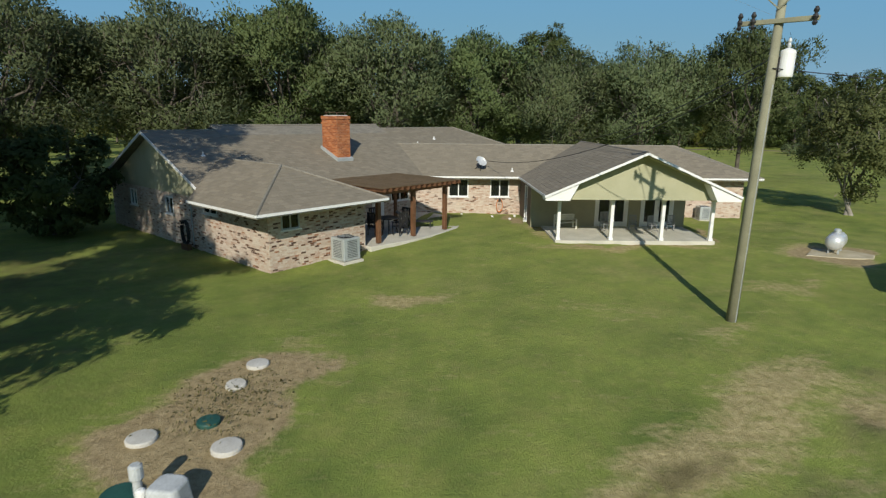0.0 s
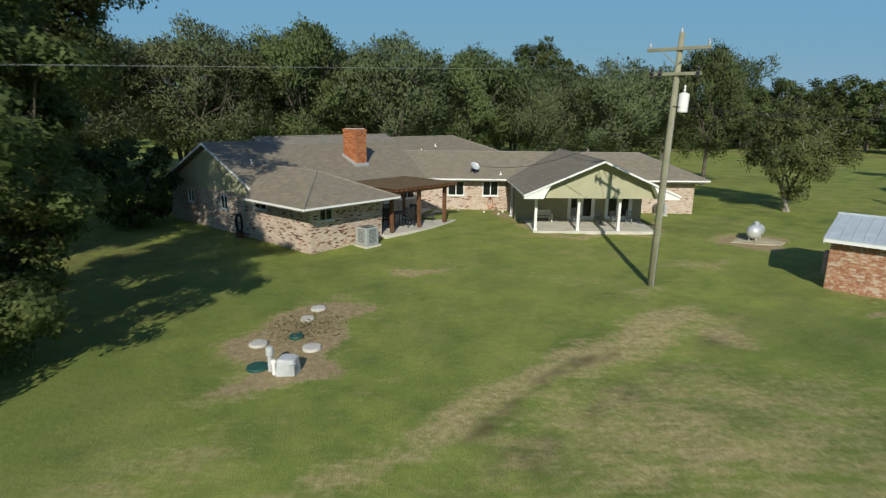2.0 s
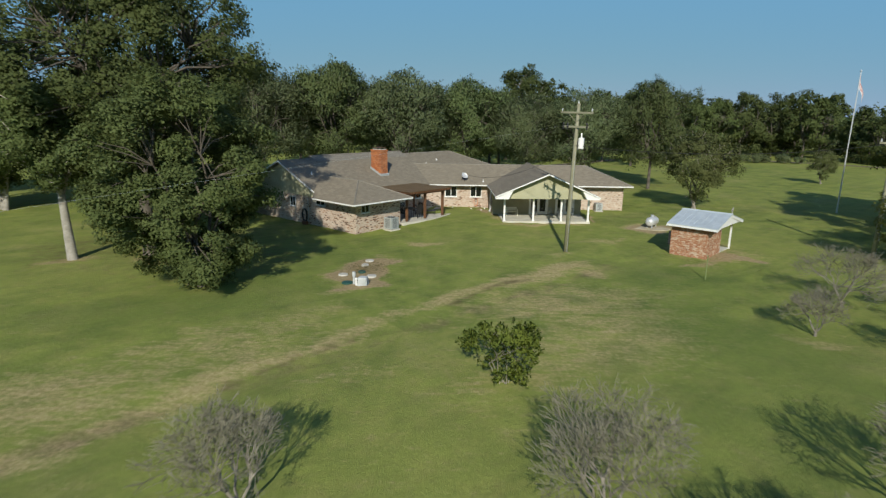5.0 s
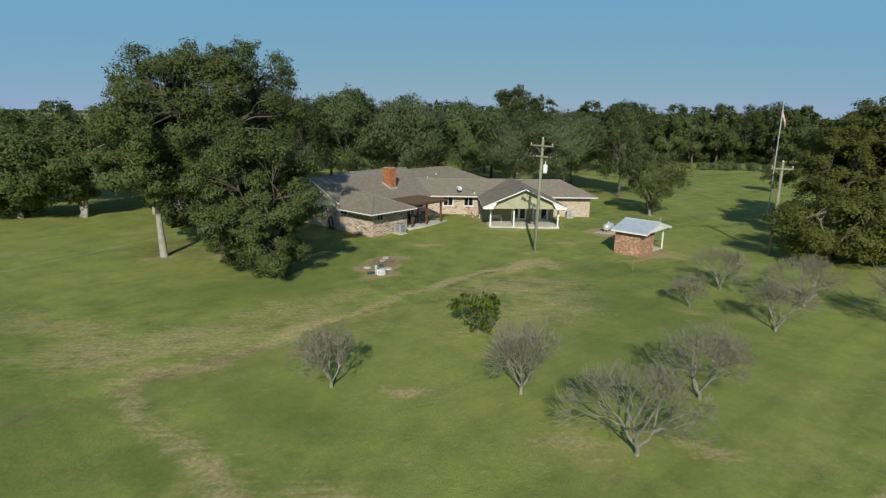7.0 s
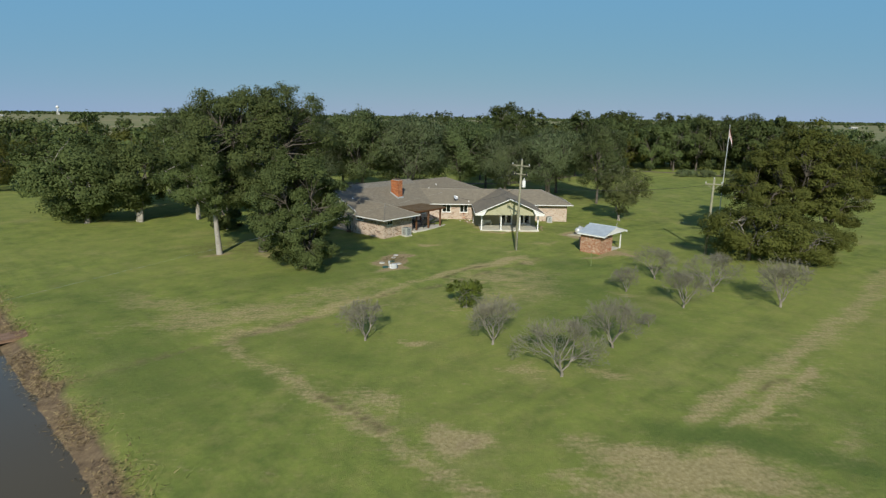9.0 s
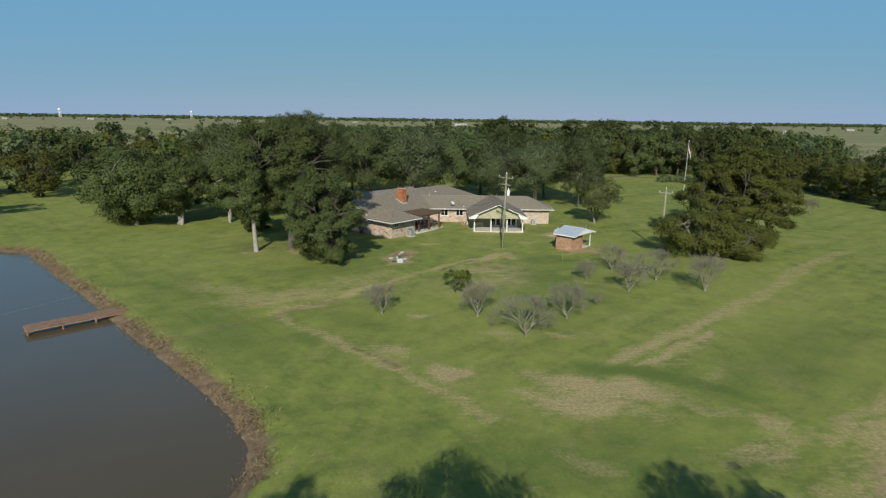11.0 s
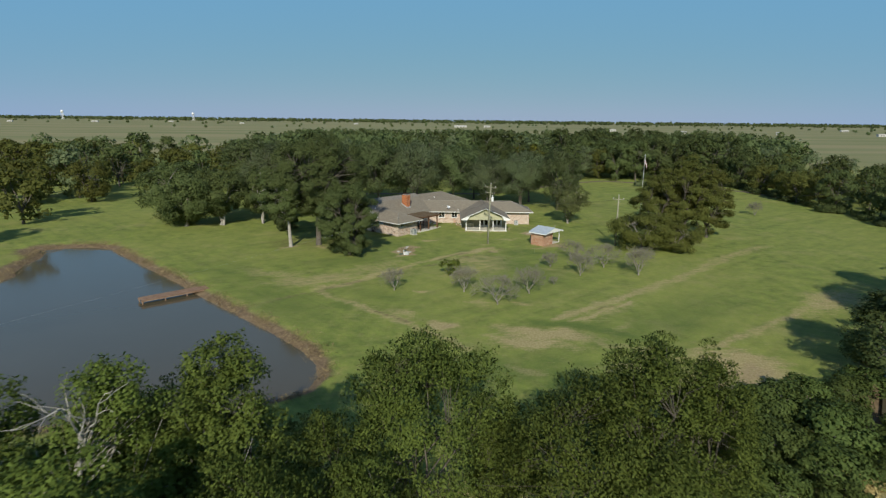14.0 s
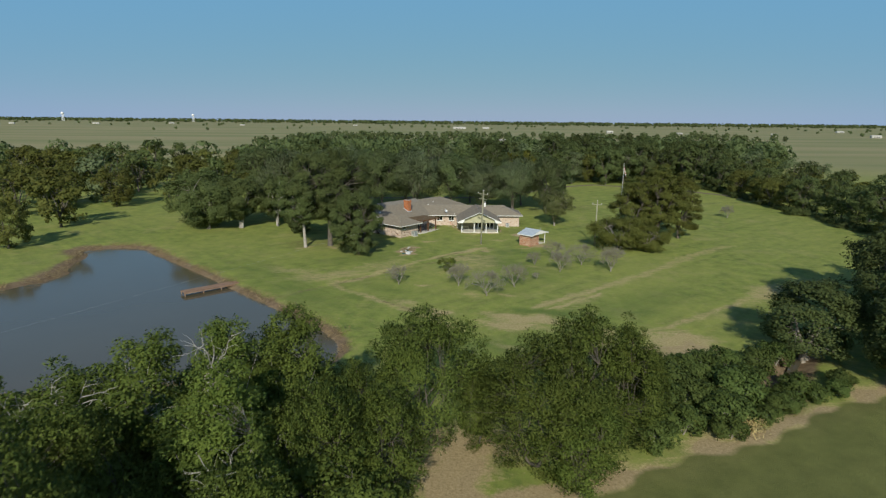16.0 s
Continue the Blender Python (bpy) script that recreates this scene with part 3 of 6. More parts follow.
    # trodden soil round the septic covers, under the belt of trees and along the field edge
    earth = k.mix(k.ramp(fine, 0.3, 0.7), (0.25, 0.19, 0.098), (0.45, 0.355, 0.2))
    c = k.mix(k.ramp(cover["green_and_dim"], 0.0, 1.0), c, k.mix(fine, (0.085, 0.135, 0.03), (0.125, 0.175, 0.045)))
    c = k.mix(k.ramp(k.math("ADD", cover["bare"], ragged), 0.35, 0.7), c, earth)
    # brown of the ruts, which under the oaks also deepens the shade
    c = k.mix(k.ramp(k.math("ADD", cover["rut_and_shade"], k.math("MULTIPLY", ragged, 1.4)), 0.15, 0.7, 0.0, 0.8), c, (0.115, 0.097, 0.043))
    c = k.mix(0.5, c, k.mix(k.math("ADD", k.math("MULTIPLY", fine, 0.45), k.math("ADD", k.math("MULTIPLY", tuft, 0.3), k.math("MULTIPLY", k.noise(flat, 1.1, 5.0, 0.7), 0.25))), (0.0, 0.0, 0.0), (1.0, 1.0, 1.0)), "OVERLAY")
    # duller rough grass of the field beyond the ditch
    c = k.mix(k.ramp(k.math("ADD", cover["rough"], k.math("MULTIPLY", ragged, 0.4)), 0.3, 0.6, 0.0, 0.95), c, k.mix(k.ramp(mid, 0.3, 0.7), (0.1, 0.112, 0.034), (0.15, 0.16, 0.05)))
    # open pasture beyond the yard
    s = k.n("SeparateXYZ")
    k.set(s, 0, p)
    rad = k.n("VectorMath", op="LENGTH")
    k.set(rad, 0, flat)
    strips = k.n("Mapping")
    k.set(strips, "Vector", flat)
    strips.inputs["Rotation"].default_value, strips.inputs["Scale"].default_value = (0, 0, radians(6)), (0.35, 2.2, 1.0)
    field = k.mix(k.ramp(k.noise(strips.outputs[0], 0.006, 4.0), 0.4, 0.6), (0.29, 0.26, 0.135), (0.2, 0.215, 0.095))
    c = k.mix(k.ramp(rad.outputs["Value"], 190.0, 300.0), c, field)
    # bare soil of the pond bank
    bank = k.ramp(k.math("ADD", s.outputs[2], k.math("MULTIPLY", mid, 0.25)), 0.06, -0.08)
    soil = k.mix(k.ramp(k.math("ADD", k.math("MULTIPLY", fine, 0.5), k.math("MULTIPLY", k.noise(flat, 1.6, 4.0), 0.5)), 0.36, 0.64), (0.105, 0.074, 0.048), (0.27, 0.2, 0.12))
    c = k.mix(bank, c, soil)
    k.colour(c)
    k.bump(k.math("ADD", k.math("MULTIPLY", fine, 0.7), k.math("MULTIPLY", tuft, 0.5)), 0.7, 0.07)
    return k.m


GRASS_A, GRASS_B, GRASS_C = (0.118, 0.164, 0.04), (0.252, 0.302, 0.066), (0.272, 0.292, 0.078)
STRAW_A, STRAW_B = (0.31, 0.25, 0.11), (0.52, 0.42, 0.22)
ground = build_ground(lawn())


def water():
    k = Nodes("pond_water", 0.1, 0.0, 0.5)
    p = k.coord("World")
    k.colour(k.mix(k.noise(p, 0.08, 3.0), (0.082, 0.07, 0.044), (0.108, 0.092, 0.058)))
    k.set(k.bsdf, "IOR", 1.33)
    k.bump(k.noise(p, 2.2, 3.0), 0.08, 0.02)
    return k.m


pw = Mesh()
cx, cy = -33.0, -17.0
pw.slab([(cx + (x - cx) * 1.035, cy + (y - cy) * 1.035, WATER_Z) for x, y in POND[::-1]], 0.05)
WATER = water()
tagged(pw.obj("water", WATER), "still brown pond water reflecting the sky", "pond", kind="structure")
dw = Mesh()
dw.slab([(28.5, -43.9, -0.34), (29.5, -43.3, -0.34), (39.8, -31.4, -0.34), (39.0, -30.8, -0.34)], 0.04)
tagged(dw.obj("water", WATER), "narrow strip of water in the shaded ditch", "ditch water", kind="structure")


# ---- house ----
SLOPE, EAVE = 0.435, 2.45
house = tagged(empty("house", pose(0, 0, 0)), "single-storey ranch house of pale mottled brick with a grey-brown shingle roof", "house")


def wall(name, p0, p1, z0, z1, mat, openings=(), parent=house, thick=0.2):
    """An upright wall from p0 to p1 whose outer face is on the right hand; openings (from, to, low, high) go through it."""
    p0, p1 = Vector((*p0, 0)), Vector((*p1, 0))
    d = p1 - p0
    ln = d.length
    m = pose(p0.x, p0.y, 0, 0, 0, math.degrees(math.atan2(d.y, d.x)))
    g = Mesh()
    xs = sorted({0.0, ln, *[v for o in openings for v in o[:2]]})
    zs = sorted({z0, z1, *[v for o in openings for v in o[2:]]})
    idx = {}

    def corner(i, j, k):
        if (i, j, k) not in idx:
            idx[i, j, k] = len(g.v)
            g.v.append((xs[i], k * thick, zs[j]))
        return idx[i, j, k]

    def solid(i, j):
        if not (0 <= i < len(xs) - 1 and 0 <= j < len(zs) - 1):
            return False
        x, z = (xs[i] + xs[i + 1]) / 2, (zs[j] + zs[j + 1]) / 2
        return not any(o[0] < x < o[1] and o[2] < z < o[3] for o in openings)

    for i in range(len(xs) - 1):
        for j in range(len(zs) - 1):
            if not solid(i, j):
                continue
            c = lambda a, b, k: corner(i + a, j + b, k)
            g.f.append((c(0, 0, 0), c(1, 0, 0), c(1, 1, 0), c(0, 1, 0)))
            g.f.append((c(0, 1, 1), c(1, 1, 1), c(1, 0, 1), c(0, 0, 1)))
            if not solid(i - 1, j):
                g.f.append((c(0, 0, 1), c(0, 0, 0), c(0, 1, 0), c(0, 1, 1)))
            if not solid(i + 1, j):
                g.f.append((c(1, 0, 0), c(1, 0, 1), c(1, 1, 1), c(1, 1, 0)))
            if not solid(i, j - 1):
                g.f.append((c(0, 0, 1), c(1, 0, 1), c(1, 0, 0), c(0, 0, 0)))
            if not solid(i, j + 1):
                g.f.append((c(0, 1, 0), c(1, 1, 0), c(1, 1, 1), c(0, 1, 1)))
    return g.obj(name, mat, parent, m)


def window(w, m, parent=house, panes=2, label="white-framed window with dark glass", frame_mat=None, bar=0.055):
    """A framed window, lower left outer corner at m, w = (width, height)."""
    wd, ht = w
    g = Mesh()
    for lo, hi in (((0, -0.02, 0), (bar, 0.08, ht)), ((wd - bar, -0.02, 0), (wd, 0.08, ht)), ((bar, -0.02, 0), (wd - bar, 0.08, bar)), ((bar, -0.02, ht - bar), (wd - bar, 0.08, ht))):
        g.box(lo, hi)
    for i in range(1, panes):
        x = wd * i / panes
        g.box((x - bar * 0.5, -0.012, bar), (x + bar * 0.5, 0.07, ht - bar))
    win = tagged(g.obj("window", frame_mat or WHITE, parent, m), label)
    for i in range(panes):
        a, b = wd * i / panes + bar * 0.5, wd * (i + 1) / panes - bar * 0.5
        pn = Mesh().box((a, 0.035, bar * 0.5), (b, 0.042, ht - bar * 0.5)).obj("pane", GLASS, win)
    Mesh().box((-0.06, -0.07, -0.05), (wd + 0.06, 0.05, -0.002)).obj("sill", WHITE, win)
    return win


def local(x, y, z):
    return A @ Vector((x, y, z))


def zplane(v, eave=4.9):
    return EAVE + (v - eave) * SLOPE


# roof planes of the angled wing
def roof(name, pts, frame_m=None, thick=0.09, mat=SHINGLE, lift=0.0):
    g = Mesh()
    g.slab([(frame_m @ Vector(p) if frame_m is not None else Vector(p)) + Vector((0, 0, lift)) for p in pts], thick)
    return g.obj(name, mat, house)


RV, RZ = 10.6, zplane(10.6)
roof("roof", [(0.78, 4.9, EAVE), (28.3, 4.9, EAVE), (22.6, RV, RZ), (0.78, RV, RZ)], A)
roof("roof", [(28.3, 4.9, EAVE), (28.3, 16.3, EAVE), (22.6, RV, RZ)], A)
roof("roof", [(0.78, RV, RZ), (22.6, RV, RZ), (28.3, 16.3, EAVE), (0.78, 16.3, EAVE)], A)
# raised ridge over the middle of that wing
roof("roof", [(4.3, 10.0, zplane(10.0)), (15.4, 10.0, zplane(10.0)), (15.4, 11.05, zplane(11.05)), (4.3, 11.05, zplane(11.05))], A, lift=0.03)
roof("roof", [(4.3, 11.05, zplane(11.05)), (15.4, 11.05, zplane(11.05)), (15.4, 13.2, zplane(11.05) - 2.15 * SLOPE), (4.3, 13.2, zplane(11.05) - 2.15 * SLOPE)], A, lift=0.03)
# hipped bay towards the yard
W6, HX = 6.0, 3.0
HZ = EAVE + HX * SLOPE
roof("roof", [(0, 0, EAVE), (W6, 0, EAVE), (HX, HX, HZ)], A)
roof("roof", [(0, 4.9, EAVE), (0, 0, EAVE), (HX, HX, HZ), (HX, 7.9, HZ)], A, lift=0.012)
roof("roof", [(W6, 0, EAVE), (W6, 4.9, EAVE), (HX, 7.9, HZ), (HX, HX, HZ)], A, lift=0.012)
# long block along x, and the porch gable
CY, CR, CX = 30.6, 34.3, 19.9
CZ = EAVE + (CR - CY) * SLOPE
roof("roof", [(0.25, CY, EAVE), (CX, CY, EAVE), (CX - 3.7, CR, CZ), (-1.45, CR, CZ)])
roof("roof", [(CX, CY, EAVE), (CX, 38.0, EAVE), (CX - 3.7, CR, CZ)])
roof("roof", [(-1.45, CR, CZ), (CX - 3.7, CR, CZ), (CX, 38.0, EAVE), (-1.45, 38.0, EAVE)])
PX, PL, PR, PY = 10.34, 6.1, 14.58, 22.9
PZ = EAVE + (PX - PL) * SLOPE
roof("roof", [(PL, PY, EAVE), (PX, PY, PZ), (PX, CR, PZ), (PL, CY, EAVE)], lift=0.012)
roof("roof", [(PX, PY, PZ), (PR, PY, EAVE), (PR, CY, EAVE), (PX, CR, PZ)], lift=0.012)


# ridge caps
def cap(a, b, m=None):
    a, b = Vector(a), Vector(b)
    if m is not None:
        a, b = m @ a, m @ b
    g = Mesh().tube([a + Vector((0, 0, 0.0)), b + Vector((0, 0, 0.0))], 0.06, 8)
    return g.obj("ridge_cap", SHINGLE, house)


cap((0.78, RV, RZ), (4.3, RV, RZ), A), cap((4.3, 11.05, zplane(11.05) + 0.03), (15.4, 11.05, zplane(11.05) + 0.03), A)
cap((15.4, RV, RZ), (22.6, RV, RZ), A), cap((22.6, RV, RZ), (28.3, 4.9, EAVE), A)
cap((HX, HX, HZ), (HX, 7.8, HZ), A), cap((0, 0, EAVE), (HX, HX, HZ), A), cap((W6, 0, EAVE), (HX, HX, HZ), A)
cap((-1.3, CR, CZ), (CX - 3.7, CR, CZ)), cap((CX - 3.7, CR, CZ), (CX, CY, EAVE)), cap((PX, PY + 0.05, PZ), (PX, CR, PZ))


# white fascia boards along eaves and rakes
def board(a, b, high=0.075, thick=0.035, m=None, drop=0.02, name="fascia"):
    a, b = Vector(a), Vector(b)
    if m is not None:
        a, b = m @ a, m @ b
    d = (b - a)
    side = Vector((d.y, -d.x, 0)).normalized() * thick
    up = Vector((0, 0, 1))
    v = []
    for p in (a, b):
        for s in (Vector(), side):
            for h in (-high, drop):
                v.append(p + s + up * h)
    g = Mesh().add(v, [(0, 1, 3, 2), (4, 6, 7, 5), (0, 4, 5, 1), (2, 3, 7, 6), (1, 5, 7, 3), (0, 2, 6, 4)])
    return tagged(g.obj(name, WHITE, house), "white painted board")


board((0, 4.95, EAVE), (0, 0, EAVE), m=A), board((0, 0, EAVE), (W6, 0, EAVE), m=A), board((W6, 0, EAVE), (W6, 4.9, EAVE), m=A)
board((0.78, RV, RZ), (0.78, 4.75, zplane(4.75)), m=A, high=0.11), board((0.78, 16.3, EAVE), (0.78, RV, RZ), m=A, high=0.11)
board((W6, 4.9, EAVE), (13.2, 4.9, EAVE), m=A)
board((0.25, CY, EAVE), (PL, CY, EAVE)), board((PR, CY, EAVE), (CX, CY, EAVE)), board((CX, CY, EAVE), (CX, 38.0, EAVE))
board((PL, CY, EAVE), (PL, PY, EAVE)), board((PR, PY, EAVE), (PR, CY, EAVE))
board((PL, PY, EAVE), (PX, PY, PZ), high=0.085), board((PX, PY, PZ), (PR, PY, EAVE), high=0.085)
board((28.3, 4.9, EAVE), (28.3, 16.3, EAVE), m=A)

# soffits
OV = 1.15


def soffit(poly, m=None, z=2.34, mat=SOFFIT):
    g = Mesh().slab([(m @ Vector((*p, z)) if m is not None else Vector((*p, z))) for p in poly], 0.02)
    return g.obj("soffit", mat, house)


soffit([(0.02, 0.02), (W6 - 0.02, 0.02), (W6 - 0.02, OV), (OV, OV), (OV, 5.2), (0.02, 4.9)], A)
soffit([(0.3, CY + 0.02), (6.3, CY + 0.02), (6.3, 31.4), (0.3, 31.4)])
soffit([(14.2, CY + 0.02), (CX - 0.02, CY + 0.02), (CX - 0.02, 31.4), (14.2, 31.4)])
soffit([(PL + 0.02, 24.5), (7.0, 24.5), (7.0, 31.0), (PL + 0.02, 31.0)])
soffit([(7.0, 23.73), (14.2, 23.73), (14.2, 27.6), (7.0, 27.6)], mat=WHITE, z=2.37)

# walls of the angled wing
G0 = -0.15
WX, WY, WR = OV, OV + 0.05, 5.75


def P2(x, y):
    q = local(x, y, 0)
    return (q.x, q.y)


wall("wall", P2(WX, WY), P2(WR, WY), G0, 2.36, BRICK, [(0.55, 1.35, 1.55, 2.18)])
window((0.8, 0.63), A @ pose(WX + 0.55, WY, 1.55), label="small high window in a dark frame", frame_mat=GREY_METAL)
wall("wall", P2(WX, 16.0), P2(WX, WY + 0.2), G0, 2.36, BRICK, [(9.95, 11.15, 1.72, 2.28), (6.4, 7.2, 1.3, 2.1), (2.4, 3.2, 1.3, 2.1)])
LEFT = A @ pose(WX, 16.0, 0, 0, 0, -90)
window((1.2, 0.56), LEFT @ pose(9.95, 0, 1.72))
window((0.8, 0.8), LEFT @ pose(6.4, 0, 1.3))
window((0.8, 0.8), LEFT @ pose(2.4, 0, 1.3))
wall("wall", P2(WR, WY + 0.2), P2(WR, 5.9), G0, 2.36, BRICK)
wall("wall", P2(WR, 5.9), P2(14.3, 5.9), G0, 2.36, BRICK, [(1.2, 3.0, 0.3, 2.2), (4.6, 5.5, 0.3, 2.25), (6.0, 7.4, 1.1, 2.1)])
wall("wall", P2(27.6, 5.9), P2(27.6, 15.6), G0, 2.36, BRICK)
wall("wall", P2(27.6, 15.6), P2(WX, 15.6), G0, 2.36, BRICK)
PATIO = A @ pose(WR, 5.9, 0)
window((1.8, 1.9), PATIO @ pose(1.2, 0, 0.3), label="sliding glass door to the patio")
window((1.4, 1.0), PATIO @ pose(6.0, 0, 1.1))
# gable siding above the brick on the end wall
g = Mesh()
gv = [(WX - 0.02, 5.1, 2.3), (WX - 0.02, 16.0, 2.3), (WX - 0.02, RV, RZ - 0.14)]
g.add([local(*p) for p in gv] + [local(p[0] + 0.1, p[1], p[2]) for p in gv], [(0, 2, 1), (3, 4, 5), (0, 1, 4, 3), (1, 2, 5, 4), (2, 0, 3, 5)])
tagged(g.obj("gable_wall", KHAKI, house), "khaki boarded gable")

# walls of the long block and porch wing
wall("wall", (0.3, 31.4), (6.3, 31.4), G0, 2.36, BRICK, [(1.85, 3.0, 1.22, 2.25), (4.25, 5.35, 1.22, 2.25)])
window((1.15, 1.03), pose(2.15, 31.4, 1.22), bar=0.06), window((1.1, 1.03), pose(4.55, 31.4, 1.22), bar=0.06)
wall("wall", (6.3, 31.4), (6.3, 27.8), G0, 2.36, BROWN_WALL, [(1.75, 2.6, 0.3, 2.15)])
window((0.85, 1.85), pose(6.3, 31.4, 0, 0, 0, -90) @ pose(1.75, 0, 0.3), panes=1, label="tall glazed side door in a white frame")
wall("wall", (6.3, 27.6), (14.25, 27.6), G0, 2.36, DARK_KHAKI, [(3.3, 5.0, 0.26, 2.22), (5.65, 7.35, 0.26, 2.22)])
wall("wall", (14.25, 27.8), (14.25, 31.4), G0, 2.36, KHAKI)
wall("wall", (14.25, 31.4), (19.25, 31.4), G0, 2.36, BRICK)
wall("wall", (19.25, 31.6), (19.25, 38.4), G0, 2.36, BRICK)
wall("wall", (19.25, 38.4), (0.3, 38.4), G0, 2.36, BRICK)
# porch gable board
g = Mesh()
gv = [(6.5, 23.6, 2.2), (14.18, 23.6, 2.2), (14.18, 23.6, EAVE + 0.4 * SLOPE - 0.11), (PX, 23.6, PZ - 0.11), (6.5, 23.6, EAVE + 0.4 * SLOPE - 0.11)]
g.add(gv + [(x, y + 0.12, z) for x, y, z in gv], [(0, 1, 2, 3, 4), (9, 8, 7, 6, 5), (0, 5, 6, 1), (1, 6, 7, 2), (2, 7, 8, 3), (3, 8, 9, 4), (4, 9, 5, 0)])
tagged(g.obj("gable_wall", SMOOTH_KHAKI, house), "smooth khaki gable over the porch")
# boxed white returns at the gable corners
for x0, x1, s in ((PL, 7.15, 1), (PR, 13.53, -1)):
    g = Mesh()
    zt = EAVE - 0.14
    pts = [(x0, PY + 0.04, zt - 0.07), (x1, PY + 0.04, zt - 0.07), (x1 + s * 0.4, PY + 0.04, EAVE + (abs(x1 - x0) + 0.4) * SLOPE - 0.075), (x0, PY + 0.04, EAVE - 0.06)]
    back = [(x, 23.59, z) for x, _, z in pts]
    if s < 0:
        pts, back = back, pts
    g.add(pts + back, [(0, 1, 2, 3), (7, 6, 5, 4), (0, 4, 5, 1), (1, 5, 6, 2), (2, 6, 7, 3), (3, 7, 4, 0)])
    tagged(g.obj("eave_return", WHITE, house), "white boxed eave return")
# porch slab and posts
SL = 0.26
bevel(Mesh().box((6.85, 24.05, -0.1), (14.2, 27.6, SL)).obj("porch_slab", CONCRETE, house), 0.02)
Mesh().box((6.3, 24.9, -0.1), (6.84, 26.3, 0.12)).obj("porch_step", CONCRETE, house)
for x in (7.0, 9.42, 11.75, 14.02):
    g = Mesh().box((x - 0.075, 24.15, SL), (x + 0.075, 24.3, 2.3))
    g.box((x - 0.1, 24.12, SL), (x + 0.1, 24.33, SL + 0.12)).box((x - 0.1, 24.12, 2.06), (x + 0.1, 24.33, 2.16))
    tagged(bevel(g.obj("post", WHITE, house), 0.01), "white square porch post")
Mesh().box((6.9, 24.14, 2.165), (14.1, 24.3, 2.34)).obj("beam", SMOOTH_KHAKI, house)
for x0, sg in ((PL, 1), (PR, -1)):
    # sloping boarded underside of the gable overhang
    lowz, x1 = EAVE + 0.25 * SLOPE - 0.12, x0 + sg * 0.25
    pts_ = [(x1, PY + 0.04, lowz), (PX, PY + 0.04, PZ - 0.12), (PX, 24.4, PZ - 0.12), (x1, 24.4, lowz)]
    g = Mesh().add(pts_ + [(x, y, z + 0.02) for x, y, z in pts_], [(3, 2, 1, 0), (4, 5, 6, 7), (0, 1, 5, 4), (1, 2, 6, 5), (2, 3, 7, 6), (3, 0, 4, 7)])
    tagged(g.obj("soffit", SMOOTH_KHAKI, house), "khaki boarded underside of the gable overhang")


# french doors of the porch
def french_door(x0, x1):
    zb, zt, y = 0.26, 2.22, 27.6
    g = Mesh()
    t = 0.09
    g.box((x0, y - 0.03, zb), (x0 + t, y + 0.1, zt)).box((x1 - t, y - 0.03, zb), (x1, y + 0.1, zt)).box((x0 + t, y - 0.03, zt - t), (x1 - t, y + 0.1, zt))
    d = tagged(g.obj("door", WHITE, house), "white french door with tall dark panes")
    mid = (x0 + x1) / 2
    for a, b in ((x0 + t, mid), (mid, x1 - t)):
        l = Mesh()
        s = 0.12
        l.box((a, y, zb + 0.01), (a + s, y + 0.05, zt - t)).box((b - s, y, zb + 0.01), (b, y + 0.05, zt - t))
        l.box((a + s, y, zb + 0.01), (b - s, y + 0.05, zb + 0.25)).box((a + s, y, zt - t - s), (b - s, y + 0.05, zt - t))
        leaf = l.obj("door_leaf", WHITE, d)
        Mesh().box((a + s - 0.01, y + 0.02, zb + 0.24), (b - s + 0.01, y + 0.028, zt - t - s + 0.01)).obj("pane", GLASS, leaf)
    Mesh().tube([(mid + 0.05, y - 0.05, 1.15), (mid + 0.05, y - 0.05, 1.3)], 0.015, 6).obj("door_handle", DARK_METAL, d)


french_door(9.6, 11.3), french_door(11.95, 13.65)
# white patio door of the angled wing
g = Mesh().box((4.6, 0.03, 0.3), (5.5, 0.08, 2.25)).box((4.7, 0.0, 0.4), (5.4, 0.03, 0.9)).box((4.7, 0.0, 1.0), (5.4, 0.03, 2.1))
tagged(g.obj("door", WHITE, house, PATIO), "white panelled patio door")

# chimney
ch = Mesh().box((9.1, 7.1, 3.0), (9.95, 8.35, 5.55), A)
chim = tagged(ch.obj("chimney", RED_BRICK, house), "square orange brick chimney stack")
Mesh().box((9.07, 7.07, 5.28), (9.98, 8.38, 5.36), A).obj("brick_band", RED_BRICK, chim)
bevel(Mesh().box((9.06, 7.06, 5.52), (9.99, 8.39, 5.68), A).obj("chimney_crown", RED_BRICK, chim), 0.015)
bevel(tagged(Mesh().box((9.16, 7.16, 5.68), (9.89, 8.29, 5.73), A).obj("mortar_cap", PALE_CONCRETE, chim), "pale mortar wash"), 0.02)
g = Mesh()
for a, b in ((9.25, 7.25), (9.75, 7.25), (9.25, 8.15), (9.75, 8.15)):
    g.box((a, b, 5.73), (a + 0.03, b + 0.03, 5.86), A)
g.box((9.2, 7.2, 5.86), (9.85, 8.25, 5.88), A)
tagged(g.obj("chimney_cap", plain("rusted_cap", (0.12, 0.075, 0.05), (0.2, 0.13, 0.09), 4.0, 0.8), chim), "thin rusted chimney cap on four legs")
g = Mesh()
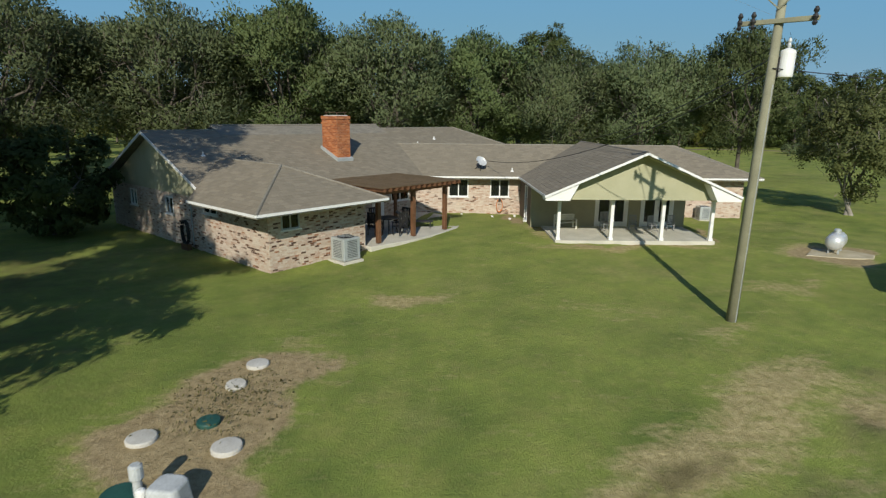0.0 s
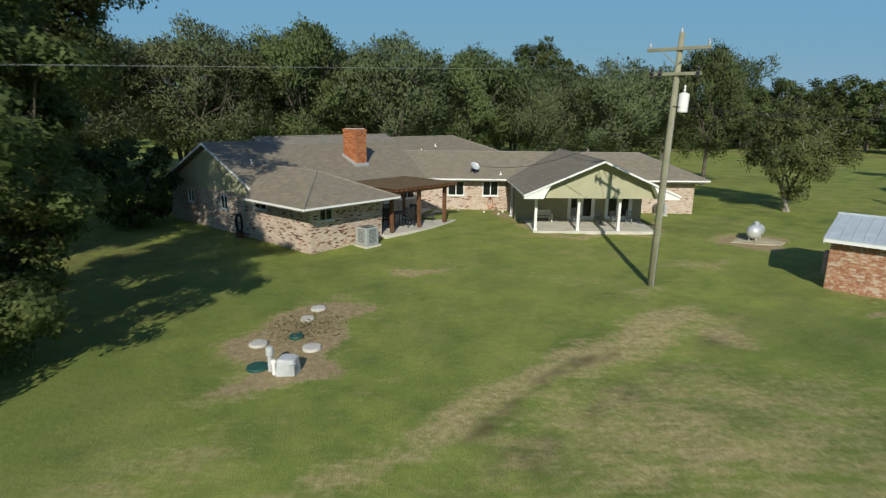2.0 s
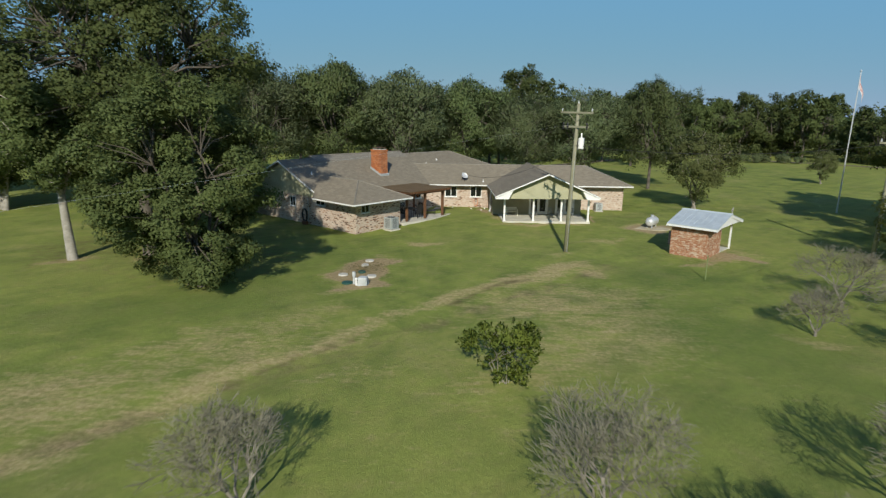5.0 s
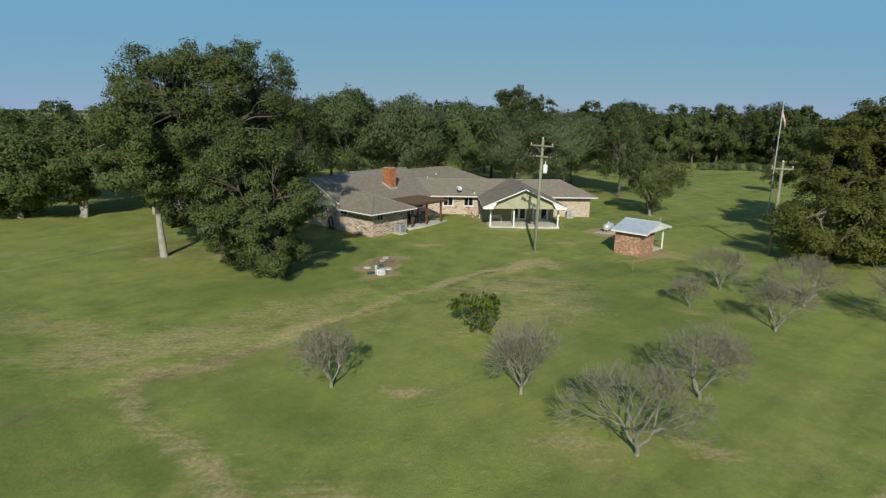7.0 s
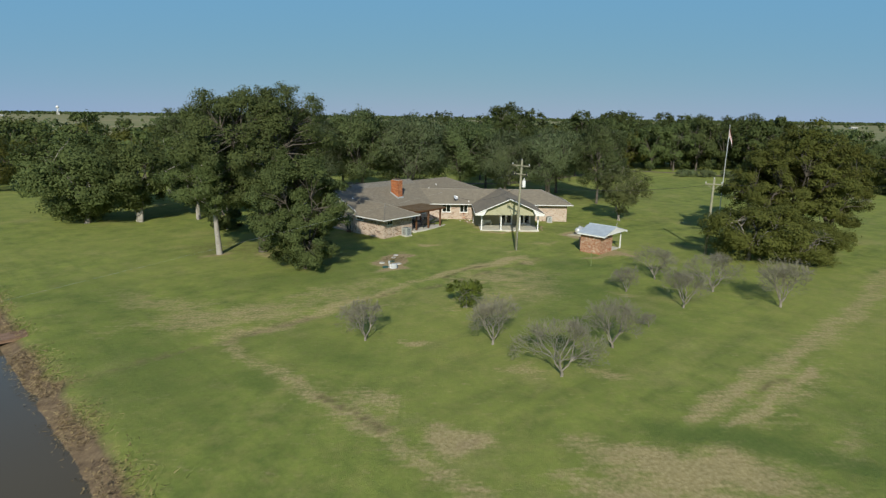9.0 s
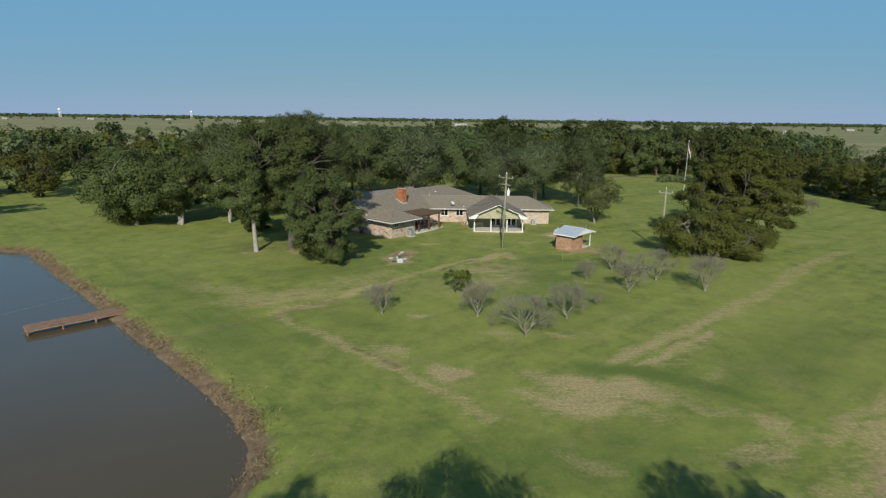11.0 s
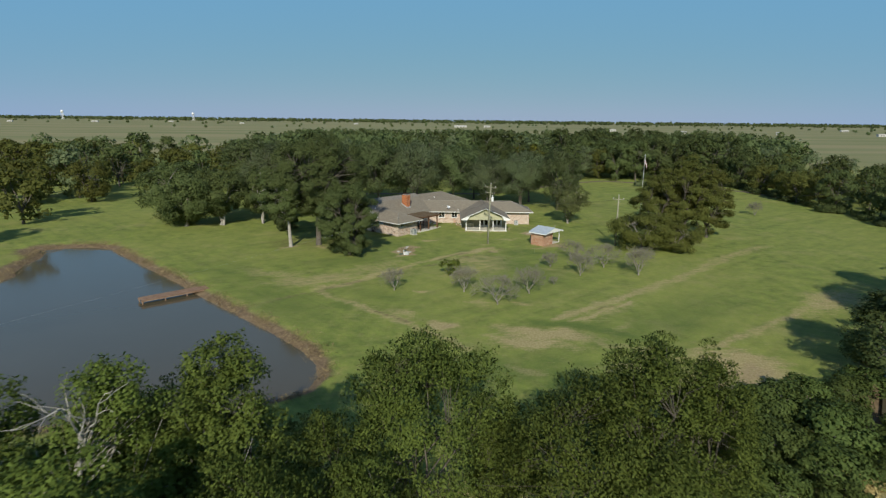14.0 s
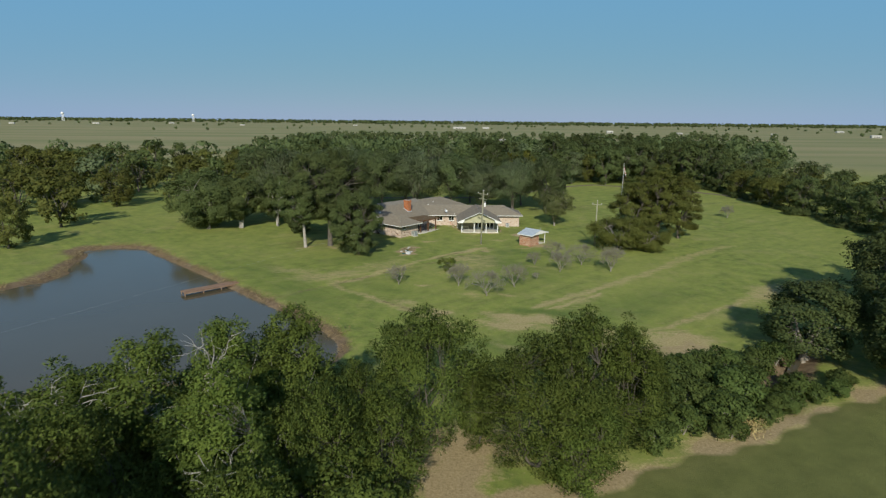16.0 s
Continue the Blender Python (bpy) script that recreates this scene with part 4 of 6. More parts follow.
for x0, y0, x1, y1 in ((9.0, 6.98, 10.05, 7.1), (9.0, 7.1, 9.1, 8.4), (9.95, 7.1, 10.05, 8.4)):
    z0, z1 = zplane(y0), zplane(y1)
    g.add([A @ Vector(p) for p in ((x0, y0, z0 - 0.1), (x1, y0, z0 - 0.1), (x1, y1, z1 - 0.1), (x0, y1, z1 - 0.1),
                                   (x0, y0, z0 + 0.16), (x1, y0, z0 + 0.16), (x1, y1, z1 + 0.16), (x0, y1, z1 + 0.16))],
          [(3, 2, 1, 0), (4, 5, 6, 7), (0, 1, 5, 4), (1, 2, 6, 5), (2, 3, 7, 6), (3, 0, 4, 7)])
tagged(g.obj("flashing", GREY_METAL, chim), "pale metal flashing")


# plumbing vents
def vent(p, h=0.2):
    g = Mesh().tube([p, (p[0], p[1], p[2] + h)], 0.035, 8).tube([(p[0], p[1], p[2] - 0.02), (p[0], p[1], p[2] + 0.06)], [0.12, 0.05], 8)
    tagged(g.obj("roof_vent", WHITE, house), "short white roof vent pipe")


for u_, v_ in ((5.0, 4.2), (2.4, 8.2), (16.5, 8.4), (18.7, 9.0)):
    q = local(u_, v_, (EAVE + v_ * SLOPE) if u_ == 5.0 else zplane(v_))
    if u_ == 5.0:
        q.z = EAVE + min(v_, W6 - u_) * SLOPE
    vent((q.x, q.y, q.z))
vent((5.75, 31.2, EAVE + 0.6 * SLOPE))

# patio, pergola
pat = [(WR + 0.02, 0.9), (8.2, 0.62), (10.2, 0.75), (11.6, 1.0), (12.8, 1.6), (13.5, 2.4), (14.0, 3.5), (14.1, 5.0), (14.1, 5.88), (WR + 0.02, 5.88)]
bevel(tagged(Mesh().slab([local(x, y, 0.30) for x, y in pat], 0.4).obj("patio", CONCRETE), "poured concrete patio with a rounded corner", "patio", kind="structure"), 0.03)
perg = tagged(empty("pergola", A @ pose(0, 0, 0)), "dark-stained timber pergola over the patio with a slatted brown top", "pergola")
for x in (6.45, 8.6, 10.8):
    bevel(Mesh().box((x - 0.09, 1.05, 0.33), (x + 0.09, 1.23, 2.5)).obj("post", STAINED, perg), 0.012)
for y in (0.98, 1.24):
    Mesh().box((6.05, y, 2.42), (11.05, y + 0.05, 2.62)).obj("beam", STAINED, perg)
for i in range(15):
    x = 6.15 + i * 0.345
    Mesh().box((x, 0.35, 2.625), (x + 0.05, 4.75, 2.77)).obj("rafter", STAINED, perg)
slat = Mesh().box((6.0, 0, 2.772), (11.1, 0.062, 2.805)).obj("slat", PERGOLA_TOP, perg, pose(0, 0.42, 0))
for x in (8.1, 10.6):
    bevel(Mesh().box((x - 0.07, 4.3, 0.33), (x + 0.07, 4.44, 2.62)).obj("post", STAINED, perg), 0.012)
for i in range(1, 34):
    s_ = new("slat", slat.data)
    s_.parent, s_.matrix_basis = perg, pose(0, 0.42 + i * 0.128, 0)


LOUVRE = plain("louvre_metal", (0.14, 0.15, 0.155), (0.2, 0.21, 0.215), 3.0, 0.5, 0.3)


# ---- things round the house ----
def condenser(m, w=0.82, h=0.95):
    """An outdoor air-conditioner unit with louvred sides and a fan grille."""
    e = tagged(empty("air_conditioner", m), "grey outdoor air-conditioning condenser with louvred sides on a concrete pad", "air conditioner", "condensers")
    bevel(Mesh().box((-0.5, -0.5, -0.12), (0.5, 0.5, 0.04)).obj("pad", CONCRETE, e), 0.01)
    bevel(Mesh().box((-w / 2, -w / 2, 0.06), (w / 2, w / 2, h)).obj("cabinet", GREY_METAL, e), 0.03)
    lv = None
    for k in range(11):
        for a in range(4):
            if lv is None:
                lv = Mesh().box((-w * 0.3, -w / 2 - 0.012, 0), (w * 0.3, -w / 2 + 0.004, 0.028)).obj("louvre", LOUVRE, e)
                ob = lv
            else:
                ob = new("louvre", lv.data)
                ob.parent = e
            ob.matrix_basis = pose(0, 0, 0.18 + k * 0.065, 0, 0, 90 * a)
    Mesh().lathe([(0.33, h), (0.33, h + 0.02), (0.3, h + 0.022), (0.3, h)], (0, 0, 0.0)).obj("fan_ring", DARK_METAL, e)
    f = Mesh()
    for a in range(10):
        f.tube([(0, 0, h + 0.025), (0.31 * math.cos(a * 0.628), 0.31 * math.sin(a * 0.628), h + 0.025)], 0.008, 4)
    f.obj("fan_guard", GREY_METAL, e)
    return e


cd = condenser(A @ pose(4.15, 0.55, 0.1))
copy_thing(cd, pose(16.75, 30.75, 0.1) @ Matrix.Scale(0.8, 4))

# satellite dish on the roof
dish = tagged(empty("satellite_dish", pose(3.95, 31.25, EAVE + 0.65 * SLOPE)), "pale grey satellite dish on a short roof mast", "satellite dish")
g = Mesh().tube([(0, 0, -0.05), (0, 0, 0.5)], 0.03, 8).tube([(-0.35, 0.2, 0.05), (0, 0, 0.35)], 0.015, 6).tube([(0.35, 0.2, 0.05), (0, 0, 0.35)], 0.015, 6)
g.obj("mast", DARK_METAL, dish)
g = Mesh().lathe([(0.02, 0.0), (0.16, 0.02), (0.27, 0.06), (0.33, 0.1), (0.335, 0.095), (0.27, 0.045), (0.16, 0.0), (0.02, -0.03)], (0, 0, 0), sides=24)
g.obj("reflector", SILVER, dish, pose(0, -0.05, 0.5, 48, 0, 35))
Mesh().tube([(0, -0.1, 0.35), (-0.25, -0.5, 0.62)], 0.015, 6).obj("feed_arm", DARK_METAL, dish)


# hose coil on the wall
def torus(r, t, turns=1, n=28):
    return [(r * math.cos(2 * math.pi * i / n), 0, r * math.sin(2 * math.pi * i / n)) for i in range(n * turns + 1)]


hose = tagged(empty("garden_hose", pose(5.1, 31.3, 0.75) @ Matrix.Diagonal((0.68, 1.0, 0.95, 1.0))), "orange garden hose coiled on a wall hanger", "hose")
g = Mesh()
for k in range(4):
    g.tube([(x * 0.75, -0.02 - 0.02 * k, z * 1.15) for x, y, z in torus(0.33 + 0.02 * (k % 2), 0.02)], 0.022, 6)
g.obj("coil", ORANGE_RUBBER, hose)
Mesh().box((-0.08, -0.1, 0.28), (0.08, 0.1, 0.42)).obj("hanger", DARK_METAL, hose)
# small white cleanout pipes and stepping stones along the bed
for x, y in ((2.9, 30.9), (4.6, 30.3), (5.5, 29.6), (6.2, 29.0), (6.45, 28.3), (5.9, 30.6)):
    g = Mesh().lathe([(0.06, -0.1), (0.06, 0.14), (0.075, 0.14), (0.075, 0.2), (0.03, 0.22)], (x, y, 0.1), sides=12)
    tagged(g.obj("garden_light", WHITE), "small white garden marker at the edge of the bed", "marker", "bed markers")
# electric riser and meter on the end wall
m_ = LEFT
g = Mesh().tube([m_ @ Vector((9.0, -0.06, 0.2)), m_ @ Vector((9.0, -0.06, 2.2))], 0.03, 8)
tagged(g.obj("conduit", GREY_METAL, house), "grey service conduit")
reel = tagged(empty("hose_reel", LEFT @ pose(8.9, -0.25, 0.2)), "dark wall-side hose reel", "hose reel")
g = Mesh()
for k in range(3):
    g.tube([(0.3 * math.cos(a / 12 * math.pi), -0.05 - 0.05 * k, 0.6 + 0.5 * math.sin(a / 12 * math.pi)) for a in range(25)], 0.03, 6)
g.obj("coil", DARK_METAL, reel)
Mesh().box((-0.3, -0.2, -0.2), (0.3, 0.0, 0.1)).obj("stand", STAINED, reel)


# ---- porch and patio furniture ----
def bench(m, mat, label):
    e = tagged(empty("bench", m), label, "bench")
    for x in (-0.7, 0.62):
        g = Mesh().box((x, -0.25, 0), (x + 0.08, -0.17, 0.62)).box((x, 0.2, 0), (x + 0.08, 0.28, 0.9)).box((x, -0.25, 0.58), (x + 0.08, 0.28, 0.64))
        g.obj("side_frame", mat, e)
    for k in range(4):
        Mesh().box((-0.7, -0.24 + k * 0.12, 0.4), (0.7, -0.14 + k * 0.12, 0.43)).obj("seat_slat", mat, e)
    for k in range(4):
        Mesh().box((-0.62, 0.21, 0.5 + k * 0.11), (0.62, 0.24, 0.59 + k * 0.11)).obj("back_slat", mat, e)
    return e


bench(pose(7.95, 26.9, SL, 0, 0, 12) @ Matrix.Scale(0.78, 4), plain("cream_paint", (0.6, 0.58, 0.49), (0.7, 0.68, 0.58), 3.0, 0.6), "small cream slatted garden bench against the porch wall")


def chair(m, mat, label, group, rock=False):
    e = tagged(empty("rocking_chair" if rock else "patio_chair", m), label, "chair", group)
    for x in (-0.27, 0.23):
        for y in (-0.24, 0.2):
            Mesh().box((x, y, 0.03), (x + 0.04, y + 0.04, 0.62 if y < 0 else 1.05)).obj("leg", mat, e)
        Mesh().box((x - 0.02, -0.28, 0.6), (x + 0.06, 0.26, 0.63)).obj("armrest", mat, e)
        if rock:
            Mesh().tube([(x + 0.02, -0.45, 0.07), (x + 0.02, -0.2, 0.02), (x + 0.02, 0.2, 0.02), (x + 0.02, 0.55, 0.09)], 0.02, 6).obj("rocker", mat, e)
    Mesh().box((-0.27, -0.25, 0.4), (0.27, 0.24, 0.43)).obj("seat", mat, e)
    for k in range(5):
        Mesh().box((-0.22 + k * 0.095, 0.215, 0.45), (-0.165 + k * 0.095, 0.235, 1.05)).obj("back_slat", mat, e)
    Mesh().box((-0.27, 0.21, 1.03), (0.27, 0.24, 1.1)).obj("top_rail", mat, e)
    return e


CHAIR_GREY = plain("weathered_grey_paint", (0.2, 0.21, 0.21), (0.29, 0.3, 0.3), 3.0, 0.6)
rk = chair(pose(9.9, 26.6, SL, 0, 0, 15) @ Matrix.Scale(0.82, 4), CHAIR_GREY, "weathered grey rocking chair on the porch slab", "porch chairs", True)
for x, y, a in ((11.3, 26.7, -10), (12.2, 26.5, 20), (13.2, 26.7, -15)):
    copy_thing(rk, pose(x, y, SL, 0, 0, a) @ Matrix.Scale(0.82, 4))
pc = chair(A @ pose(7.4, 2.4, 0.33, 0, 0, 90), DARK_METAL, "dark metal patio chair at the table", "chairs round the patio table")
for x, y, a in ((9.2, 2.4, -90), (8.3, 1.7, 180), (8.3, 3.3, 0)):
    copy_thing(pc, A @ pose(x, y, 0.33, 0, 0, a))
tb = tagged(empty("patio_table", A @ pose(8.3, 2.45, 0.33)), "round dark metal patio table under the pergola", "table")
Mesh().lathe([(0.55, 0.7), (0.55, 0.73), (0.53, 0.74)], (0, 0, 0)).obj("tabletop", DARK_METAL, tb)
for a in range(4):
    c, s = math.cos(a * 1.57 + 0.78), math.sin(a * 1.57 + 0.78)
    Mesh().tube([(0.42 * c, 0.42 * s, 0), (0.3 * c, 0.3 * s, 0.7)], 0.02, 6).obj("leg", DARK_METAL, tb)
lounge = tagged(empty("sun_lounger", A @ pose(10.2, 2.6, 0.33, 0, 0, 40)), "low dark sling lounger on the patio", "lounger")
Mesh().box((-0.3, -0.9, 0.28), (0.3, 0.35, 0.31)).obj("seat", DARK_METAL, lounge)
Mesh().box((-0.3, 0, -0.015), (0.3, 0.75, 0.015)).obj("backrest", DARK_METAL, lounge, pose(0, 0.33, 0.31, 40))
for x in (-0.28, 0.25):
    for y in (-0.8, 0.3):
        Mesh().box((x, y, 0), (x + 0.03, y + 0.03, 0.28)).obj("leg", DARK_METAL, lounge)


# ---- septic access covers and aerator ----
OLD_WHITE = plain("aged_white_plastic", (0.40, 0.42, 0.42), (0.53, 0.55, 0.55), 3.0, 0.55)

def lid(x, y, r=0.34, mat=PALE_CONCRETE, label="round pale concrete septic cover set in bare soil", tilt=0):
    g = Mesh().lathe([(r * 0.96, -0.1), (r, -0.06), (r, 0.02), (r * 0.94, 0.045), (r * 0.3, 0.055), (r * 0.1, 0.055)], (0, 0, 0), sides=28)
    ob = g.obj("septic_cover", mat, None, pose(x, y, 0.03, tilt, 0, 0))
    return tagged(ob, label, "septic cover", "septic covers")


lid(-2.75, 11.25, 0.26), lid(-3.87, 8.12, 0.27), lid(-2.26, 7.86, 0.27)
lid(-2.9, 10.2, 0.22, PALE_CONCRETE, "cracked pale concrete cover half sunk in weeds", 5)
lid(-2.9, 8.7, 0.22, GREEN_PLASTIC, "round green plastic riser lid in weeds")
lid(-3.4, 6.55, 0.3, GREEN_PLASTIC, "round green plastic riser lid beside the aerator")
aer = tagged(empty("aerator_housing", pose(-2.55, 6.3, 0.0, 0, 0, -8) @ Matrix.Scale(0.8, 4)), "white moulded septic aerator housing on bare soil", "aerator")
g = Mesh()
pts = [(-0.3, -0.32), (0.3, -0.32), (0.38, -0.2), (0.38, 0.25), (0.2, 0.36), (-0.2, 0.36), (-0.32, 0.25), (-0.34, -0.2)]
low = [(x, y, -0.05) for x, y in pts]
top = [(x * 0.82, y * 0.82, 0.55) for x, y in pts]
g.add(low + top, [tuple(range(7, -1, -1)), tuple(range(8, 16))] + [(i, (i + 1) % 8, (i + 1) % 8 + 8, i + 8) for i in range(8)])
bevel(g.obj("body", OLD_WHITE, aer), 0.05)
Mesh().box((0.2, -0.36, 0.1), (0.37, -0.25, 0.42)).obj("grille", GREY_METAL, aer)
vp = tagged(empty("vent_pipe", pose(-3.02, 6.38, 0)), "white plastic vent pipe with a capped top", "vent pipe")
Mesh().tube([(0, 0, -0.1), (0, 0, 0.5)], 0.065, 12).obj("pipe", OLD_WHITE, vp)
Mesh().lathe([(0.09, 0.45), (0.1, 0.47), (0.1, 0.66), (0.07, 0.69)], (0, 0, 0), sides=14).obj("pipe_cap", OLD_WHITE, vp)
sp = Mesh().lathe([(0.05, -0.1), (0.05, 0.3), (0.075, 0.31), (0.075, 0.38), (0.04, 0.41)], (-2.88, 6.2, 0), sides=12).obj("cleanout_pipe", WHITE)
tagged(sp, "short white cleanout pipe with a round cap", "pipe")

# ---- pump shed ----
S = pose(18.5, 12.5, 0, 0, 0, 46)
shed = tagged(empty("pump_shed", S), "small orange-brick pump shed with a galvanised gable roof and side porch", "shed")


def shed_wall(p0, p1, z1=2.1, mat=SHED_BRICK):
    w_ = wall("wall", p0, p1, -0.1, z1, mat, parent=shed)
    return w_


shed_wall((0, 2.1), (0, 0.2)), shed_wall((0, 0), (2.7, 0)), shed_wall((2.7, 0.2), (2.7, 2.1)), shed_wall((2.7, 2.3), (0, 2.3))
EZ, KZ, KX, SB = 2.12, 2.78, 2.1, 2.5
g1 = Mesh().slab([(-0.45, -0.7, EZ), (KX, -0.7, KZ), (KX, SB, KZ), (-0.45, SB, EZ)], 0.04).obj("roof_panel", GALV, shed)
g2 = Mesh().slab([(KX, -0.7, KZ), (4.7, -0.7, EZ), (4.7, SB, EZ), (KX, SB, KZ)], 0.04).obj("roof_panel", GALV, shed)
for k in range(9):
    y = -0.6 + k * 0.37
    for x0, x1 in ((-0.45, KX), (4.7, KX)):
        Mesh().tube([(x0, y, EZ + 0.012), (x1, y, KZ + 0.012)], 0.014, 4).obj("roof_rib", GALV, shed)
Mesh().tube([(KX, -0.72, KZ + 0.01), (KX, SB + 0.02, KZ + 0.01)], 0.05, 6).obj("ridge_cap", GALV, shed)
for y in (-0.69, SB - 0.05):
    for x0, x1 in ((-0.45, KX), (4.7, KX)):
        a, b = Vector((x0, y, EZ - 0.045)), Vector((x1, y, KZ - 0.045))
        g = Mesh().add([a, b, b - Vector((0, 0, 0.16)), a - Vector((0, 0, 0.16)), a + Vector((0, 0.04, 0)), b + Vector((0, 0.04, 0)), b + Vector((0, 0.04, -0.16)), a + Vector((0, 0.04, -0.16))],
                       [(0, 1, 2, 3), (7, 6, 5, 4), (0, 4, 5, 1), (3, 2, 6, 7), (0, 3, 7, 4), (1, 5, 6, 2)])
        g.obj("rake_board", WHITE, shed)
Mesh().box((-0.46, -0.64, EZ - 0.17), (-0.42, SB - 0.06, EZ - 0.045)).obj("fascia", WHITE, shed)
Mesh().box((4.66, -0.64, EZ - 0.17), (4.7, SB - 0.06, EZ - 0.045)).obj("fascia", WHITE, shed)
for y, y2 in ((-0.64, -0.56), (2.2, 2.3)):
    g = Mesh()
    p = [(-0.35, EZ - 0.06), (4.6, EZ - 0.06), (KX, KZ - 0.06)]
    g.add([(x, y, z) for x, z in p] + [(x, y2, z) for x, z in p], [(0, 1, 2), (5, 4, 3), (0, 3, 4, 1), (1, 4, 5, 2), (2, 5, 3, 0)])
    tagged(g.obj("gable", WHITE, shed), "white boarded gable")
for y in (0.1, 2.1):
    Mesh().box((4.45, y - 0.2, 0), (4.55, y - 0.1, 2.1)).obj("post", WHITE, shed)
Mesh().box((2.7, 0.0, -0.1), (4.65, 2.3, 0.05)).obj("slab", CONCRETE, shed)
g = Mesh().tube([(KX, -0.66, KZ), (KX, -0.66, KZ + 0.28)], 0.03, 6).tube([(KX - 0.1, -0.66, KZ + 0.25), (KX + 0.15, -0.66, KZ + 0.42)], [0.06, 0.03], 6)
tagged(g.obj("finial", PALE_BARK, shed), "weathered ridge finial")
Mesh().box((0.05, 2.3, 0.6), (0.35, 2.48, 1.5)).obj("meter_box", DARK_METAL, shed)

# steel post in the yard
FADED_GREEN = plain("faded_green_paint", (0.16, 0.2, 0.08), (0.2, 0.24, 0.1), 3.0, 0.7)
g = Mesh().tube([(16.4, 7.95, -0.1), (16.4, 7.95, 1.35)], 0.03, 8).tube([(16.4, 7.95, 1.35), (16.4, 7.95, 1.4)], 0.04, 8)
tagged(g.obj("steel_post", FADED_GREEN), "thin faded green steel post standing in the lawn", "post")

# pad under the tank
pad = Mesh().slab([(17.3, 22.3, 0.07), (18.6, 21.8, 0.07), (19.8, 21.7, 0.07), (20.4, 22.4, 0.07), (19.9, 23.3, 0.07), (18.4, 23.6, 0.07)], 0.2)
tagged(bevel(pad.obj("pad", plain("sandy_pad", (0.36, 0.31, 0.2), (0.52, 0.46, 0.33), 1.5, 0.95, bump=0.4)), 0.05), "flat pale sandy pad under the gas tank", "pad", kind="structure")
# propane tank
tank = tagged(empty("propane_tank", pose(18.95, 22.9, 0.12, 0, 0, 48) @ Matrix.Scale(0.84, 4)), "silver horizontal propane tank on short legs over a sandy patch", "gas tank")
prof = [(0.02, -0.92), (0.2, -0.89), (0.34, -0.8), (0.42, -0.64), (0.44, -0.5), (0.44, 0.5), (0.42, 0.64), (0.34, 0.8), (0.2, 0.89), (0.02, 0.92)]
Mesh().lathe(prof, (0, 0, 0.56), "X", 24).obj("vessel", SILVER, tank, smooth=True)
Mesh().lathe([(0.17, 0.95), (0.17, 1.12), (0.12, 1.18), (0.03, 1.2)], (0, 0, 0), sides=16).obj("valve_dome", GREY_METAL, tank)
for x in (-0.55, 0.47):
    for y in (-0.25, 0.17):
        Mesh().box((x, y, -0.05), (x + 0.08, y + 0.08, 0.24)).obj("leg", GREY_METAL, tank)


# ---- utility poles and wires ----
def utility_pole(m, h, label, arm=2.6, transformer=True, lean=0.0):
    e = tagged(empty("utility_pole", m), label, "utility pole", "utility poles")
    Mesh().tube([(0, 0, -0.3), (0.01, 0, h * 0.5), (0.02 + lean, 0, h)], [0.15, 0.13, 0.1], 14).obj("pole", POLE_WOOD, e, smooth=True)
    bevel(Mesh().box((-arm / 2, -0.16, h - 0.62), (arm / 2, -0.06, h - 0.5)).obj("crossarm", POLE_WOOD, e), 0.01)
    for s in (-1, 1):
        Mesh().tube([(s * 0.6, -0.16, h - 0.6), (0, -0.12, h - 1.15)], 0.018, 6).obj("brace", POLE_WOOD, e)
    for x in (-arm / 2 + 0.1, arm / 2 - 0.1):
        Mesh().lathe([(0.02, h - 0.5), (0.05, h - 0.42), (0.03, h - 0.38), (0.05, h - 0.34), (0.02, h - 0.3)], (x, -0.11, 0), sides=10).obj("insulator", SILVER, e)
    Mesh().lathe([(0.03, h), (0.05, h + 0.05), (0.03, h + 0.1), (0.04, h + 0.14), (0.01, h + 0.18)], (0, 0, 0), sides=10).obj("insulator", SILVER, e)
    if transformer:
        t = Mesh().lathe([(0.1, h - 2.82), (0.18, h - 2.8), (0.19, h - 2.75), (0.19, h - 2.2), (0.18, h - 2.14), (0.06, h - 2.08)], (0.27, 0.24, 0), sides=20)
        tr = tagged(t.obj("transformer", WHITE, e, smooth=False), "pale cylindrical transformer")
        Mesh().lathe([(0.03, h - 2.08), (0.05, h - 2.0), (0.03, h - 1.95), (0.05, h - 1.9), (0.02, h - 1.82)], (0.27, 0.24, 0), sides=10).obj("bushing", SILVER, tr)
        Mesh().box((0.06, 0.05, h - 2.8), (0.16, 0.15, h - 2.3)).obj("bracket", DARK_METAL, tr)
        bevel(Mesh().box((-0.95, -0.16, h - 1.5), (0.95, -0.06, h - 1.38)).obj("lower_arm", POLE_WOOD, e), 0.01)
        for x in (-0.88, -0.55, 0.88):
            Mesh().lathe([(0.03, h - 1.62), (0.07, h - 1.56), (0.035, h - 1.5), (0.075, h - 1.42), (0.035, h - 1.34), (0.07, h - 1.27), (0.03, h - 1.18)], (x, -0.19, 0), sides=10).obj("fuse", DARK_METAL, e)
    Mesh().tube([(0.14, -0.05, 0.0), (0.12, -0.05, h - 3.0)], 0.012, 5).obj("ground_wire", GREY_METAL, e)
    return e


utility_pole(pose(9.97, 14.35, 0) @ pose(0, 0, 0, 0, 1.4, 0) @ pose(0, 0, 0, 0, 0, -48), 9.6, "weathered wooden utility pole with crossarm and pale transformer on lawn", 2.4)
utility_pole(pose(30.2, 13.6, 0, 0, 0, -20), 8.0, "short wooden utility pole at the edge of the trees", 1.7, False)


